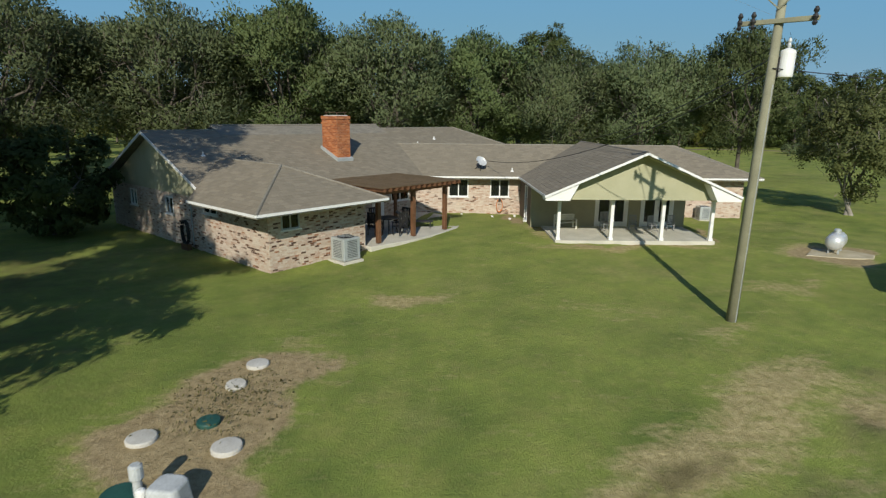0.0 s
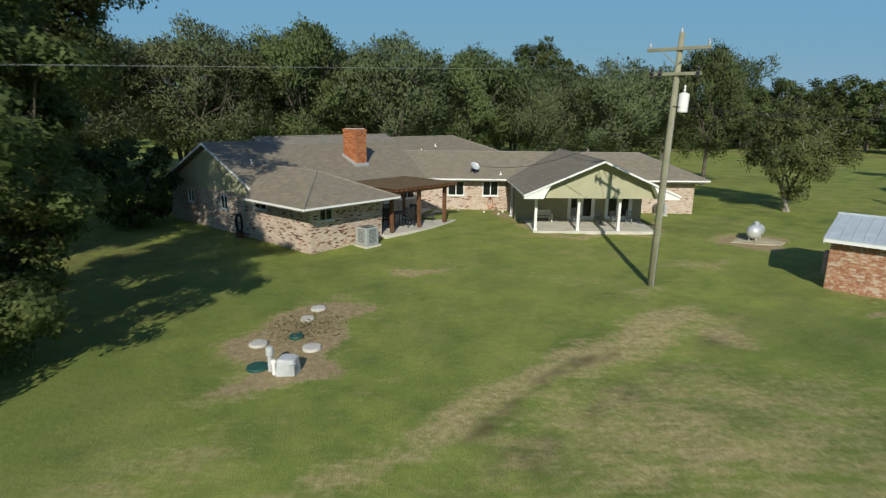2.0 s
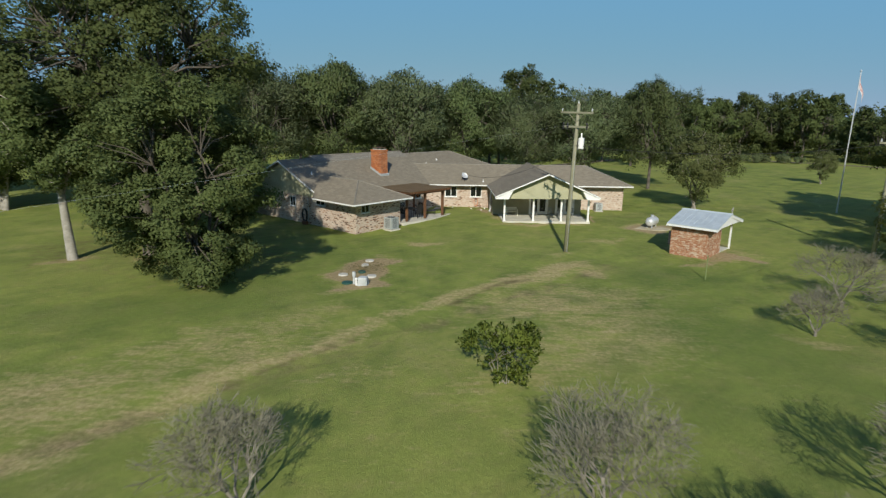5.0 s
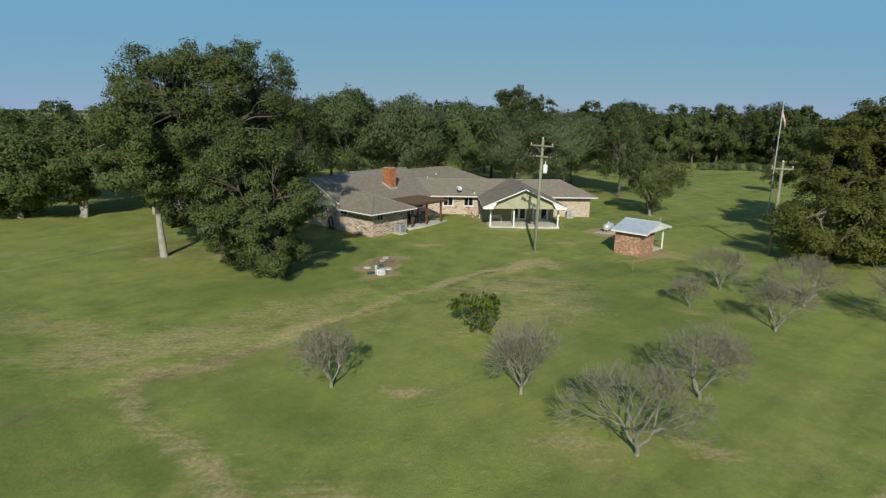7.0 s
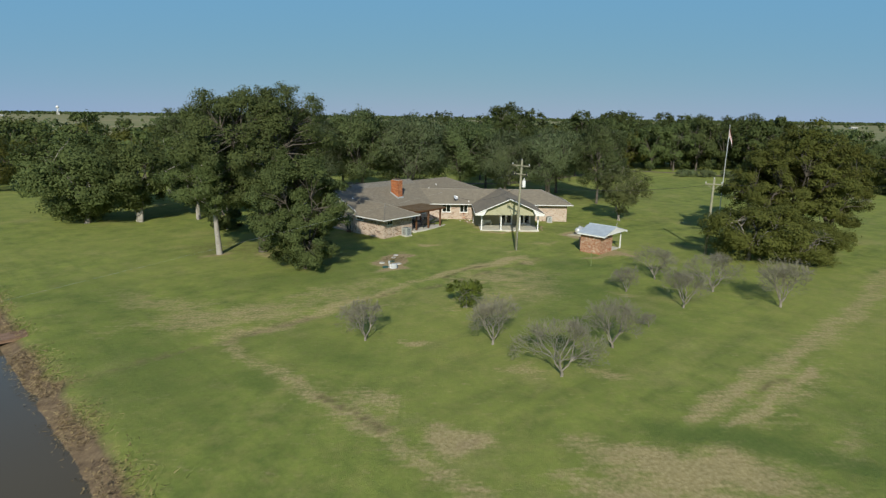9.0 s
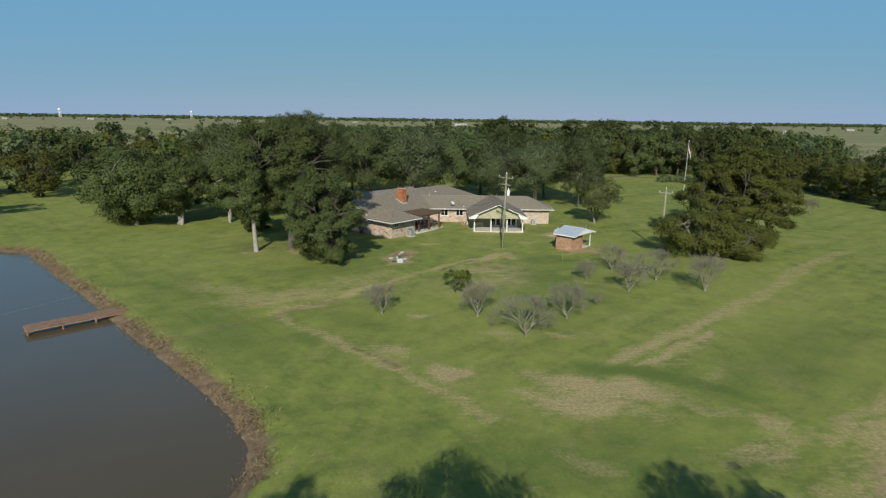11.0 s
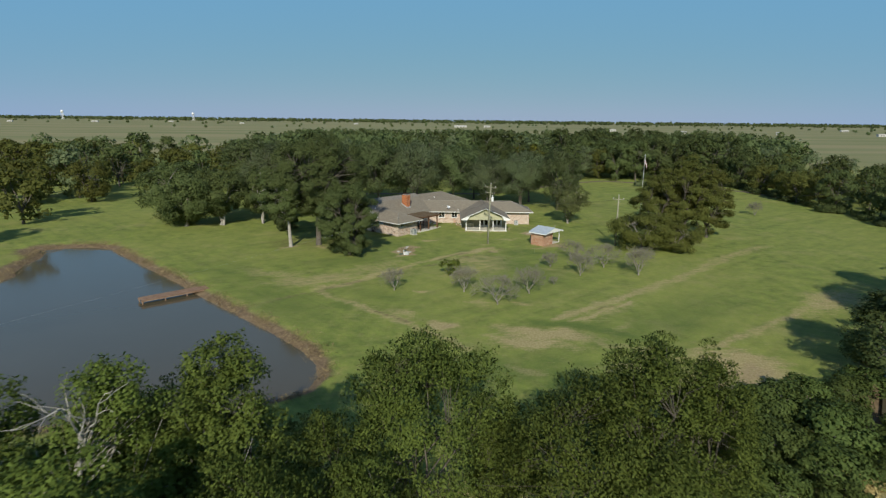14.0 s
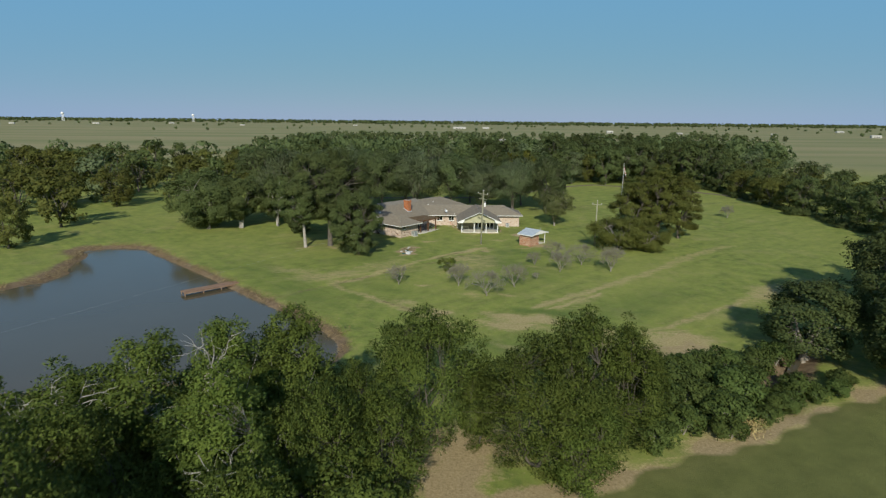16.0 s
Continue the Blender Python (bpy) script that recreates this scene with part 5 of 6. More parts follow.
def wire(a, b, sag, r=0.014, n=18, mat=DARK_METAL):
    a, b = Vector(a), Vector(b)
    pts = [a.lerp(b, i / n) - Vector((0, 0, sag * 4 * (i / n) * (1 - i / n))) for i in range(n + 1)]
    return tagged(Mesh().tube(pts, r, 5).obj("wire", mat), "thin overhead service wire", "wire", "overhead wires")


wire((10.2, 14.2, 7.0), (4.3, 31.3, 3.3), 0.9), wire((10.0, 14.3, 7.2), (9.6, 33.6, 4.4), 0.5)
wire((10.1, 14.2, 7.0), (30.1, 13.6, 7.4), 0.6), wire((9.97, 14.35, 8.32), (-46.5, -55.8, 3.27), 0.25, 0.0025, 40, GREY_METAL)
wire((30.3, 13.6, 7.4), (95, 40, 7.0), 1.0)

# flagpole
fl = tagged(empty("flagpole", pose(40.4, 31.7, 0)), "tall thin white flagpole with a limp striped flag", "flagpole")
Mesh().tube([(0, 0, -0.2), (0, 0, 13.2)], [0.07, 0.035], 8).obj("pole", SILVER, fl)
Mesh().lathe([(0.02, 13.2), (0.08, 13.26), (0.08, 13.32), (0.02, 13.4)], (0, 0, 0), sides=10).obj("finial_ball", SILVER, fl)
red = plain("red_cloth", (0.35, 0.06, 0.06), (0.42, 0.08, 0.08), 3.0, 0.9)
for k in range(6):
    g = Mesh()
    vs = []
    for i in range(9):
        t = i / 8
        for j in (0, 1):
            w_ = (k + j) / 6
            vs.append((0.06 + 0.85 * t * 0.5 + 0.08 * w_, 0.12 * math.sin(5 * t + 2 * w_), 12.9 - 1.7 * t - 1.1 * w_ * (1 - 0.3 * t)))
    g.add(vs, [(2 * i, 2 * i + 1, 2 * i + 3, 2 * i + 2) for i in range(8)])
    ob = g.obj("flag_stripe", red if k % 2 == 0 else WHITE, fl)
    ob.modifiers.new("cloth", "SOLIDIFY").thickness = 0.01

# dock
dk = tagged(empty("dock", pose(-25.2, -10.6, -0.22, 0, 0, 41.5)), "narrow weathered wooden fishing dock over the pond", "dock")
for i in range(36):
    x = -6.9 + i * 0.2
    Mesh().box((x, -0.75, 0.16), (x + 0.19, 0.75, 0.2)).obj("plank", DECK, dk)
for y in (-0.7, 0.62):
    Mesh().box((-6.95, y, 0.0), (0.4, y + 0.08, 0.155)).obj("joist", DECK, dk)
    for x in (-6.8, -4.5, -2.2, -0.4):
        Mesh().tube([(x, y + 0.04, -1.6), (x, y + 0.04, 0.16)], 0.07, 8).obj("pile", DECK, dk)


# ---- trees ----
def crown_points(rng, blobs, n, flat=0.75, loose=0.3, tufts=16, ragged=0.0):
    """Leaf points and outward directions: each clump (centre, radius) carries tufts of leaves on its outer side."""
    c = np.array([b[0] for b in blobs])
    r = np.array([b[1] for b in blobs])
    mid = c.mean(0) - np.array([0, 0, 0.25 * (c[:, 2].max() - c[:, 2].min())])
    out = c - mid
    out /= np.linalg.norm(out, axis=1, keepdims=True) + 1e-9
    squash = np.array([1, 1, flat])
    # tufts
    tk = rng.choice(len(blobs), size=len(blobs) * tufts, p=r ** 2 / (r ** 2).sum())
    td = rng.normal(size=(len(tk), 3))
    td /= np.linalg.norm(td, axis=1, keepdims=True)
    td += 0.75 * out[tk]
    td /= np.linalg.norm(td, axis=1, keepdims=True)
    reach = rng.uniform(0.55, 1.05, (len(tk), 1)) + ragged * rng.random((len(tk), 1)) ** 4
    tp = c[tk] + td * reach * r[tk][:, None] * squash
    tr = r[tk] * rng.uniform(0.2, 0.4, len(tk))
    j = rng.choice(len(tk), size=n, p=tr ** 2 / (tr ** 2).sum())
    off = (rng.normal(size=(n, 3)) * 0.6).clip(-1.1, 1.1)
    p = tp[j] + off * tr[j][:, None] * np.array([1, 1, 0.8])
    d = 0.5 * td[j] + 0.6 * out[tk][j] + 0.75 * off
    # loose leaves between the tufts
    m = int(n * loose)
    k = rng.choice(len(blobs), size=m, p=r ** 2 / (r ** 2).sum())
    e = rng.normal(size=(m, 3))
    e /= np.linalg.norm(e, axis=1, keepdims=True)
    p[:m] = c[k] + e * (0.3 + 0.7 * rng.random((m, 1)) ** 0.7) * r[k][:, None] * squash
    d[:m] = 0.6 * e + 0.7 * out[k]
    d[:, 2] += 0.25
    return p, d


def branch(g, rng, a, b, r0, r1, sides=6, bend=0.12, n=4):
    a, b = np.array(a, float), np.array(b, float)
    ln = np.linalg.norm(b - a)
    pts = [a + (b - a) * i / n + (rng.normal(0, bend * ln / n, 3) if 0 < i < n else 0) for i in range(n + 1)]
    for i in range(1, n):
        pts[i][2] += 0.06 * ln * math.sin(math.pi * i / n)
    g.tube(pts, [r0 + (r1 - r0) * i / n for i in range(n + 1)], sides, cap=False)
    return pts


def make_tree(name, seed, h, radius, trunk_h, n_leaf, leaf, leaf_mat, bark, label, blobs_n=38, squash=0.8, skirt=0.0, stems=1, trunk_r=0.3, blob=0.26, gaps=0.0, cone=0.0, sides=7, twigs=0, ratio=0.62, along=0.0, loose=0.3, tufts=16, ragged=0.0):
    """A broad-leaved tree: tapered trunk, limbs to each clump, crown of leaf clusters."""
    rng = np.random.default_rng(seed)
    zc = trunk_h + (h - trunk_h) * 0.45
    hz_up, hz_dn = h - zc, zc - trunk_h * (1 - skirt)
    blobs = []
    for i in range(blobs_n):
        u_, a_ = rng.uniform(-1, 1), rng.uniform(0, 2 * math.pi)
        lobes = 1 + 0.2 * math.sin(3 * a_ + seed) + 0.12 * math.sin(5 * a_ + 2 * seed)
        k = rng.uniform(0.35, 1.0) ** 0.5
        s = math.sqrt(max(0.0, 1 - abs(u_) ** 2.2)) * (1 - cone * max(0.0, u_ + 0.3))
        br = radius * blob * rng.uniform(0.65, 1.25)
        p = np.array([math.cos(a_) * s * k * (radius - br * 0.6) * lobes, math.sin(a_) * s * k * (radius - br * 0.6) * lobes,
                      zc + u_ * k * ((hz_up - br * squash) if u_ > 0 else hz_dn)])
        blobs.append((p, br))
    t = tagged(empty(name), label, "tree")
    g = Mesh()
    fork = np.array([rng.normal(0, 0.12), rng.normal(0, 0.12), max(trunk_h * 0.85, 0.8)])
    tops = []
    for s in range(stems):
        base = np.array([rng.normal(0, min(0.25, radius * 0.08) if stems > 1 else 0.0), rng.normal(0, min(0.25, radius * 0.08) if stems > 1 else 0.0), -0.25])
        lean = np.array([rng.normal(0, min(0.5, radius * 0.17) if stems > 1 else 0.1), rng.normal(0, min(0.5, radius * 0.17) if stems > 1 else 0.1), 0])
        top = fork + lean
        g.tube([base, base * 0.75 + (0, 0, 0.25), (base + top) / 2, top], [trunk_r * 1.55, trunk_r * 1.1, trunk_r * 0.9, trunk_r * 0.75], sides + 3, cap=False)
        tops.append(top)
    limbs = []
    for i in range(7):
        a_ = 2 * math.pi * i / 7 + rng.uniform(-0.3, 0.3)
        e = np.array([math.cos(a_) * radius * 0.45, math.sin(a_) * radius * 0.45, zc + rng.uniform(-0.25, 0.35) * (h - trunk_h) * 0.5])
        pts = branch(g, rng, tops[i % stems], e, trunk_r * 0.55, trunk_r * 0.22, sides)
        limbs += pts[1:]
    limbs = np.array(limbs)
    for p, br in blobs:
        j = np.argmin(np.linalg.norm(limbs - p, axis=1) + 0.6 * (limbs[:, 2] > p[2]))
        branch(g, rng, limbs[j], p + rng.normal(0, br * 0.2, 3), trunk_r * 0.17, trunk_r * 0.05, sides - 2, n=3 if sides > 5 else 2)
    g.obj("trunk", bark, t, smooth=True)
    if twigs:
        tp, tn = crown_points(rng, blobs, twigs, squash, 0.5)
        tw = new("branchwork", cloud_mesh("branchwork", tp, tn, 0.9, bark, rng, 0.045, along=0.7))
        tw.parent = t
        tagged(tw, kind="stuff")
    pts, nrm = crown_points(rng, blobs, n_leaf, squash, loose, tufts, ragged)
    keep = pts[:, 2] > 0.25
    if gaps:
        f = np.sin(pts[:, 0] * 1.7 + seed) * np.sin(pts[:, 1] * 1.5 + 2 * seed) * np.sin(pts[:, 2] * 1.9)
        keep &= f > -1 + gaps
    cr = new("crown", cloud_mesh("crown", pts[keep], nrm[keep], leaf, leaf_mat, rng, ratio, along=along))
    cr.parent = t
    return t


def put_tree(src, x, y, s=1.0, turn=0.0, sz=None, label=""):
    z = float(ground_height(np.array([x]), np.array([y]))[0])
    t = copy_thing(src, pose(x, y, z, 0, 0, turn) @ Matrix.Diagonal((s, s, sz or s, 1)))
    if label:
        t["label"] = label
    return t


def move(src, x, y, turn=0.0):
    z = float(ground_height(np.array([x]), np.array([y]))[0])
    src.matrix_basis = pose(x, y, z, 0, 0, turn)
    return src


R = random.Random(11)
# great oaks beside the house
move(make_tree("oak_tree", 1, 13.2, 5.2, 4.6, 62000, 0.18, OAK_LEAF, PALE_BARK, "large oak with a pale trunk and dark green crown", 130, 0.75, trunk_r=0.28, blob=0.16, gaps=0.05, twigs=500), -20.6, 11.0)
move(make_tree("oak_tree", 2, 17.5, 7.5, 5.4, 104000, 0.195, OAK_LEAF, DARK_BARK, "great spreading oak with a high domed crown", 260, 0.75, trunk_r=0.42, blob=0.14, gaps=0.1, cone=-0.05, loose=0.4, tufts=12), -16.6, 12.4)
move(make_tree("oak_tree", 3, 11.2, 4.5, 1.0, 84000, 0.165, OAK_LEAF, DARK_BARK, "dense low evergreen oak whose crown reaches the grass", 190, 0.8, 0.95, 1, 0.2, 0.16, 0.0, cone=-0.05, loose=0.5, tufts=12), -10.8, 5.8)
oak_d = move(make_tree("oak_tree", 4, 11.0, 5.0, 2.6, 24000, 0.3, OAK_LEAF, PALE_BARK, "oak with several pale stems", 46, stems=3, trunk_r=0.24), -37.2, 28.2)
move(make_tree("oak_tree", 5, 11.8, 7.6, 2.4, 30000, 0.32, OAK_LEAF, BARK, "broad drooping grey-green oak near the pond", 52, skirt=0.5, trunk_r=0.34), -43.4, 26.9)
put_tree(oak_d, -30.8, 31.0, 1.0, 130)
put_tree(oak_d, -48.5, 36.0, 1.05, 60)
# live oaks behind the house
live = make_tree("live_oak", 6, 14.6, 7.2, 4.4, 40000, 0.3, GREY_LEAF, DARK_BARK, "spreading live oak behind the house", 110, skirt=0.15, stems=2, trunk_r=0.27, twigs=1400, ratio=0.4, along=0.6, ragged=0.5, blob=0.21, loose=0.35)
move(live, -3.0, 52.0)
live2 = move(make_tree("live_oak", 7, 15.2, 6.9, 4.6, 40000, 0.31, LIVE_LEAF, DARK_BARK, "tall live oak with a dark crown behind the house", 100, skirt=0.15, trunk_r=0.28, twigs=1200, ratio=0.42, along=0.6, ragged=0.6, blob=0.21, loose=0.35), -11.0, 50.0)
for x, y, s, src in ((-20, 47, 1.02, live), (-30, 42, 1.04, live), (-26, 55, 1.0, live), (-16, 60, 0.95, live2), (5.5, 56, 0.91, live2), (13.2, 53, 0.82, live), (20.5, 52, 0.86, live),
                     (-6, 62, 0.94, live), (11, 66, 0.84, live2), (-38, 50, 1.0, live2), (24, 62, 0.86, live)):
    put_tree(src, x, y, s, R.uniform(0, 360))
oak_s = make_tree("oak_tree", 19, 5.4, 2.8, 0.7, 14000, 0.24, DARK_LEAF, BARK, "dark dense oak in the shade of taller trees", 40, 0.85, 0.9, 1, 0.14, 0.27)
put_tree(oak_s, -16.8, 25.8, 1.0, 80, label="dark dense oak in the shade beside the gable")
move(oak_s, -24.5, 24.0)
YELLOW_LEAF = leaves("yellowing_leaves", (0.10, 0.10, 0.016), (0.2, 0.19, 0.03))
move(make_tree("oak_tree", 17, 13.5, 5.2, 3.0, 5000, 0.55, YELLOW_LEAF, BARK, "yellowing tree among dark oaks", 36), 29.5, 98.0)
move(make_tree("pine_tree", 8, 17.6, 5.6, 8.0, 20000, 0.3, DARK_LEAF, BARK, "tall dark tree rising over the others", 44, 0.85, trunk_r=0.26, blob=0.26), 16.8, 75.0)
put_tree(live2, 28.4, 49.5, 0.7, 200, 0.9, label="spreading live oak beside the drive")
oak2 = move(make_tree("oak_tree", 9, 8.2, 3.6, 1.7, 24000, 0.17, LAWN_OAK_LEAF, BARK, "small olive-green oak on the lawn with forked stems", 60, stems=2, trunk_r=0.13, gaps=0.15, twigs=400, cone=0.15), 27.1, 33.4)
# olive-green group on the lawn
cyp = move(make_tree("cypress_tree", 10, 14.6, 5.0, 2.2, 38000, 0.23, OLIVE_LEAF, DARK_BARK, "tall olive-green conifer in a group on the lawn", 130, 0.55, 0.5, trunk_r=0.3, blob=0.2, cone=0.3), 43.3, 19.5)
put_tree(cyp, 38.2, 18.6, 0.84, 70)
put_tree(cyp, 48.2, 20.8, 0.88, 160)
put_tree(cyp, 45.0, 24.5, 0.95, 250)
low_c = move(make_tree("cypress_tree", 11, 6.2, 4.8, 1.0, 26000, 0.21, OLIVE_LEAF, BARK, "low wide olive-green tree at the edge of the group", 90, 0.5, 0.5, trunk_r=0.24), 33.4, 11.0)
put_tree(low_c, 38.0, 9.6, 0.78, 120)


# bare orchard trees
def make_bare(seed, h, spread, label):
    rng = np.random.default_rng(seed)
    t = tagged(empty("bare_tree"), label, "tree", "orchard trees")
    big, fine = Mesh(), Mesh()

    def grow(p, d, ln, r, depth):
        q = p + d * ln
        mid = (p + q) / 2 + rng.normal(0, 0.07 * ln, 3)
        if depth < 4:
            big.tube([p, mid, q], [r, r * 0.85, r * 0.7], 6, cap=False)
        else:
            fine.tube([p, q], [r, r * 0.7], 3, cap=False)
        if depth >= 7:
            return
        for i in range(3 if depth < 6 else 2):
            e = d + rng.normal(0, 0.52, 3)
            e[2] += 0.16
            e[:2] *= 1.0 + 0.15 * spread
            e /= np.linalg.norm(e)
            grow(q if i else mid * 0.3 + q * 0.7, e, ln * rng.uniform(0.68, 0.88), max(r * 0.58, 0.008), depth + 1)

    stem = np.array([rng.normal(0, 0.05), rng.normal(0, 0.05), h * 0.1])
    r0 = 0.04 * h / 3 + 0.02
    big.tube([(0, 0, -0.15), (0.01, 0, h * 0.05), tuple(stem)], [r0 * 1.7, r0 * 1.3, r0 * 1.1], 9, cap=False)
    for s in range(4):
        a_ = 1.57 * s + rng.uniform(-0.5, 0.5)
        d = np.array([math.cos(a_) * 0.92 * spread, math.sin(a_) * 0.92 * spread, 1.0])
        grow(stem * rng.uniform(0.75, 1.0), d / np.linalg.norm(d), h * 0.25, r0 * 0.8, 1)
    big.obj("trunk", BARK, t)
    fine.obj("branchwork", TWIG, t)
    return t


b1 = make_bare(21, 3.7, 0.62, "leafless grey orchard tree with fine twigs on the lawn")
b2 = make_bare(22, 4.2, 0.68, "leafless spreading orchard tree with pale forked stems")
b3 = make_bare(23, 3.2, 0.6, "small leafless grey orchard tree")
for ob_, x, y in ((b1, 4.95, -11.8), (b2, 8.35, -16.2), (b3, -3.1, -11.3)):
    move(ob_, x, y)
    ob_.matrix_basis = ob_.matrix_basis @ Matrix.Scale(0.85, 4)
for src, x, y, s in ((b1, 12.4, -12.1, 1.0), (b3, 17.1, -0.4, 0.8), (b2, 20.9, 3.4, 0.88), (b1, 20.2, -4.3, 0.95), (b2, 24.4, -0.2, 1.0), (b1, 27.8, -4.0, 1.2), (b3, 15.97, -8.6, 0.4)):
    put_tree(src, x, y, s, R.uniform(0, 360))
# leafy shrub in the lawn
SHRUB_LEAF = leaves("shrub_leaves", (0.165, 0.215, 0.04), (0.31, 0.385, 0.085), 0.5)
shrub = move(make_tree("shrub", 12, 2.4, 1.3, 0.3, 5200, 0.15, SHRUB_LEAF, BARK, "bright green leafy shrub standing alone in the lawn", 60, 1.3, 0.0, 6, 0.02, 0.17, 0.0, ratio=0.34, along=0.6, ragged=0.9, tufts=8, loose=0.15), 3.6, -4.9)
shrub["category"] = "shrub"

# trees between the pond and the far field, close under the end of the flight
fg = make_tree("oak_tree", 13, 10.2, 4.6, 1.2, 43000, 0.15, BELT_LEAF, DARK_BARK, "dense evergreen oak in the belt of trees beside the pond", 210, 1.0, 0.9, 2, 0.12, 0.16, cone=0.25, sides=5, ratio=0.5, along=0.45, loose=0.35)
move(fg, 1.17, -49.5)
fg2 = move(make_tree("oak_tree", 14, 11.0, 3.0, 1.2, 27000, 0.155, BELT_LEAF, DARK_BARK, "tall narrow dark oak in the belt of trees", 150, 1.05, 0.9, 1, 0.12, 0.21, cone=0.3, sides=5, ratio=0.5, along=0.45, loose=0.35), 11.5, -50.7)
fg3 = move(make_tree("oak_tree", 15, 12.2, 3.2, 1.2, 32000, 0.15, BELT_LEAF, PALE_BARK, "olive oak with bare pale limbs showing through the crown", 120, 0.9, 0.9, 3, 0.12, 0.21, 0.3, cone=0.3, sides=5), -6.0, -55.0)
fg5 = make_tree("oak_tree", 24, 10.4, 3.4, 0.9, 9000, 0.27, BELT_LEAF, BARK, "young oak filling the middle of the belt", 60, 0.95, 0.9, 1, 0.12, 0.24, sides=5)
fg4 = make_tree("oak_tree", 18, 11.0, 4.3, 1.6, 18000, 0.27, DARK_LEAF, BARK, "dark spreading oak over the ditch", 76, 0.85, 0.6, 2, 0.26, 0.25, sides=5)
move(fg4, 46.0, -35.5), move(fg5, -13.0, -61.0)
BELT_FRONT = [(fg, 8.7, -52.2, 1.02, 40, 0.92), (fg2, 14.6, -49.6, 0.9, 170, 0.88), (fg2, 16.6, -47.6, 0.75, 250, 0.62), (fg2, -3.2, -52.4, 0.85, 20, 0.72), (fg2, 10.6, -54.4, 1.0, 260, 0.6), (fg2, -7.6, -53.4, 0.85, 60, 1.0),
              (fg3, -9.2, -56.4, 0.95, 150, 0.99), (fg3, -12.4, -58.0, 1.1, 210, 0.97), (fg2, -16.0, -58.2, 1.25, 300, 0.96), (fg3, -20.5, -60.0, 1.15, 30, 0.86), (fg2, -25.5, -62.0, 1.3, 110, 0.98), (fg, -4.6, -58.4, 0.8, 250, 0.92),
              (fg3, -7.6, -62.0, 1.0, 330, 0.98), (fg, -12.6, -64.6, 0.85, 80, 1.1)]
BELT_BACK = [(fg2, -17.8, -65.6, 1.3, 140, 1.08), (fg, -10.8, -70.4, 0.85, 200, 1.38), (fg3, -15.6, -71.2, 1.1, 290, 1.2), (fg2, -5.4, -66.0, 1.05, 120, 0.94), (fg2, -1.2, -55.8, 0.95, 60, 0.72), (fg5, -8.4, -59.0, 0.7, 20, 0.62),
             (fg5, -2.8, -61.0, 0.9, 220, 0.66), (fg3, -15.0, -62.0, 1.2, 10, 0.82), (fg2, 4.9, -49.6, 0.7, 130, 0.55), (fg5, -17.5, -56.4, 1.2, 70, 0.62), (fg5, -14.0, -54.6, 0.7, 160, 0.6), (fg5, -21.8, -55.4, 1.2, 190, 0.66),
             (fg5, -9.4, -58.6, 1.0, 35, 0.62), (fg5, -19.0, -62.5, 1.2, 85, 0.7), (fg, -10.6, -53.6, 0.6, 45, 0.95)]
# the oak at (41.8, -42.4) is out of view, added to shade the ditch bank
DITCH_TREES = [(fg4, 37.2, -34.6, 1.08, 40, 0.76), (fg4, 41.8, -42.4, 1.1, 60, 1.0), (fg4, 49.0, -29.5, 1.1, 300, 1.12), (fg4, 54.5, -23.0, 1.1, 20, 1.15), (fg4, 56.0, -30.0, 1.2, 150, 1.2), (fg4, 44.5, -41.5, 0.95, 260, 0.95), (fg5, 64.0, -20.0, 1.8, 260, 1.15)]
for src, x, y, s, a_, sz in BELT_FRONT + BELT_BACK + DITCH_TREES:
    put_tree(src, x, y, s, a_, sz)


def make_snag(seed, h, lean, label):
    """A dead tree: bleached stem and crooked forked limbs without twigs."""
    rng = np.random.default_rng(seed)
    t = tagged(empty("dead_tree"), label, "tree")

    def limb(p, d, ln, r, depth, g):
        path = [p]
        for _ in range(4):
            d = d + rng.normal(0, 0.22, 3)
            d /= np.linalg.norm(d)
            path.append(path[-1] + d * ln / 4)
        g.tube([tuple(q) for q in path], [r * (1 - 0.17 * i) for i in range(5)], 6, cap=False)
        if depth:
            for i in (2, 3, 4):
                e = d + rng.normal(0, 0.6, 3)
                limb(path[i], e / np.linalg.norm(e), ln * rng.uniform(0.5, 0.7), max(r * 0.5, 0.014), depth - 1, g)

    stem = [np.array([lean * (i / 6) ** 1.4 + rng.normal(0, 0.06), rng.normal(0, 0.06), -0.2 + 0.8 * h * i / 6]) for i in range(7)]
    Mesh().tube([tuple(q) for q in stem], [0.17 - 0.019 * i for i in range(7)], 8, cap=False).obj("trunk", BLEACHED, t)
    for i in (3, 4, 5, 5, 6, 6, 6):
        a_ = rng.uniform(0, 6.28)
        d = np.array([math.cos(a_), math.sin(a_), rng.uniform(0.5, 1.3)])
        g = Mesh()
        limb(stem[i], d / np.linalg.norm(d), h * rng.uniform(0.14, 0.22), 0.065, 2, g)
        g.obj("limb", BLEACHED, t)
    return t


BLEACHED = plain("bleached_wood", (0.26, 0.245, 0.21), (0.42, 0.395, 0.345), 3.0, 0.85, bump=0.3, fine=14.0)
snag = move(make_snag(41, 11.0, 0.5, "bleached dead tree with crooked limbs among the oaks"), -10.4, -57.4)
snag2 = move(make_snag(42, 9.4, -1.2, "leaning bleached dead tree in the belt of oaks"), -14.4, -59.6)
put_tree(snag2, -7.4, -60.4, 0.8, 200), put_tree(snag, -17.6, -61.5, 0.84, 70), put_tree(snag, -6.4, -64.2, 0.8, 310)
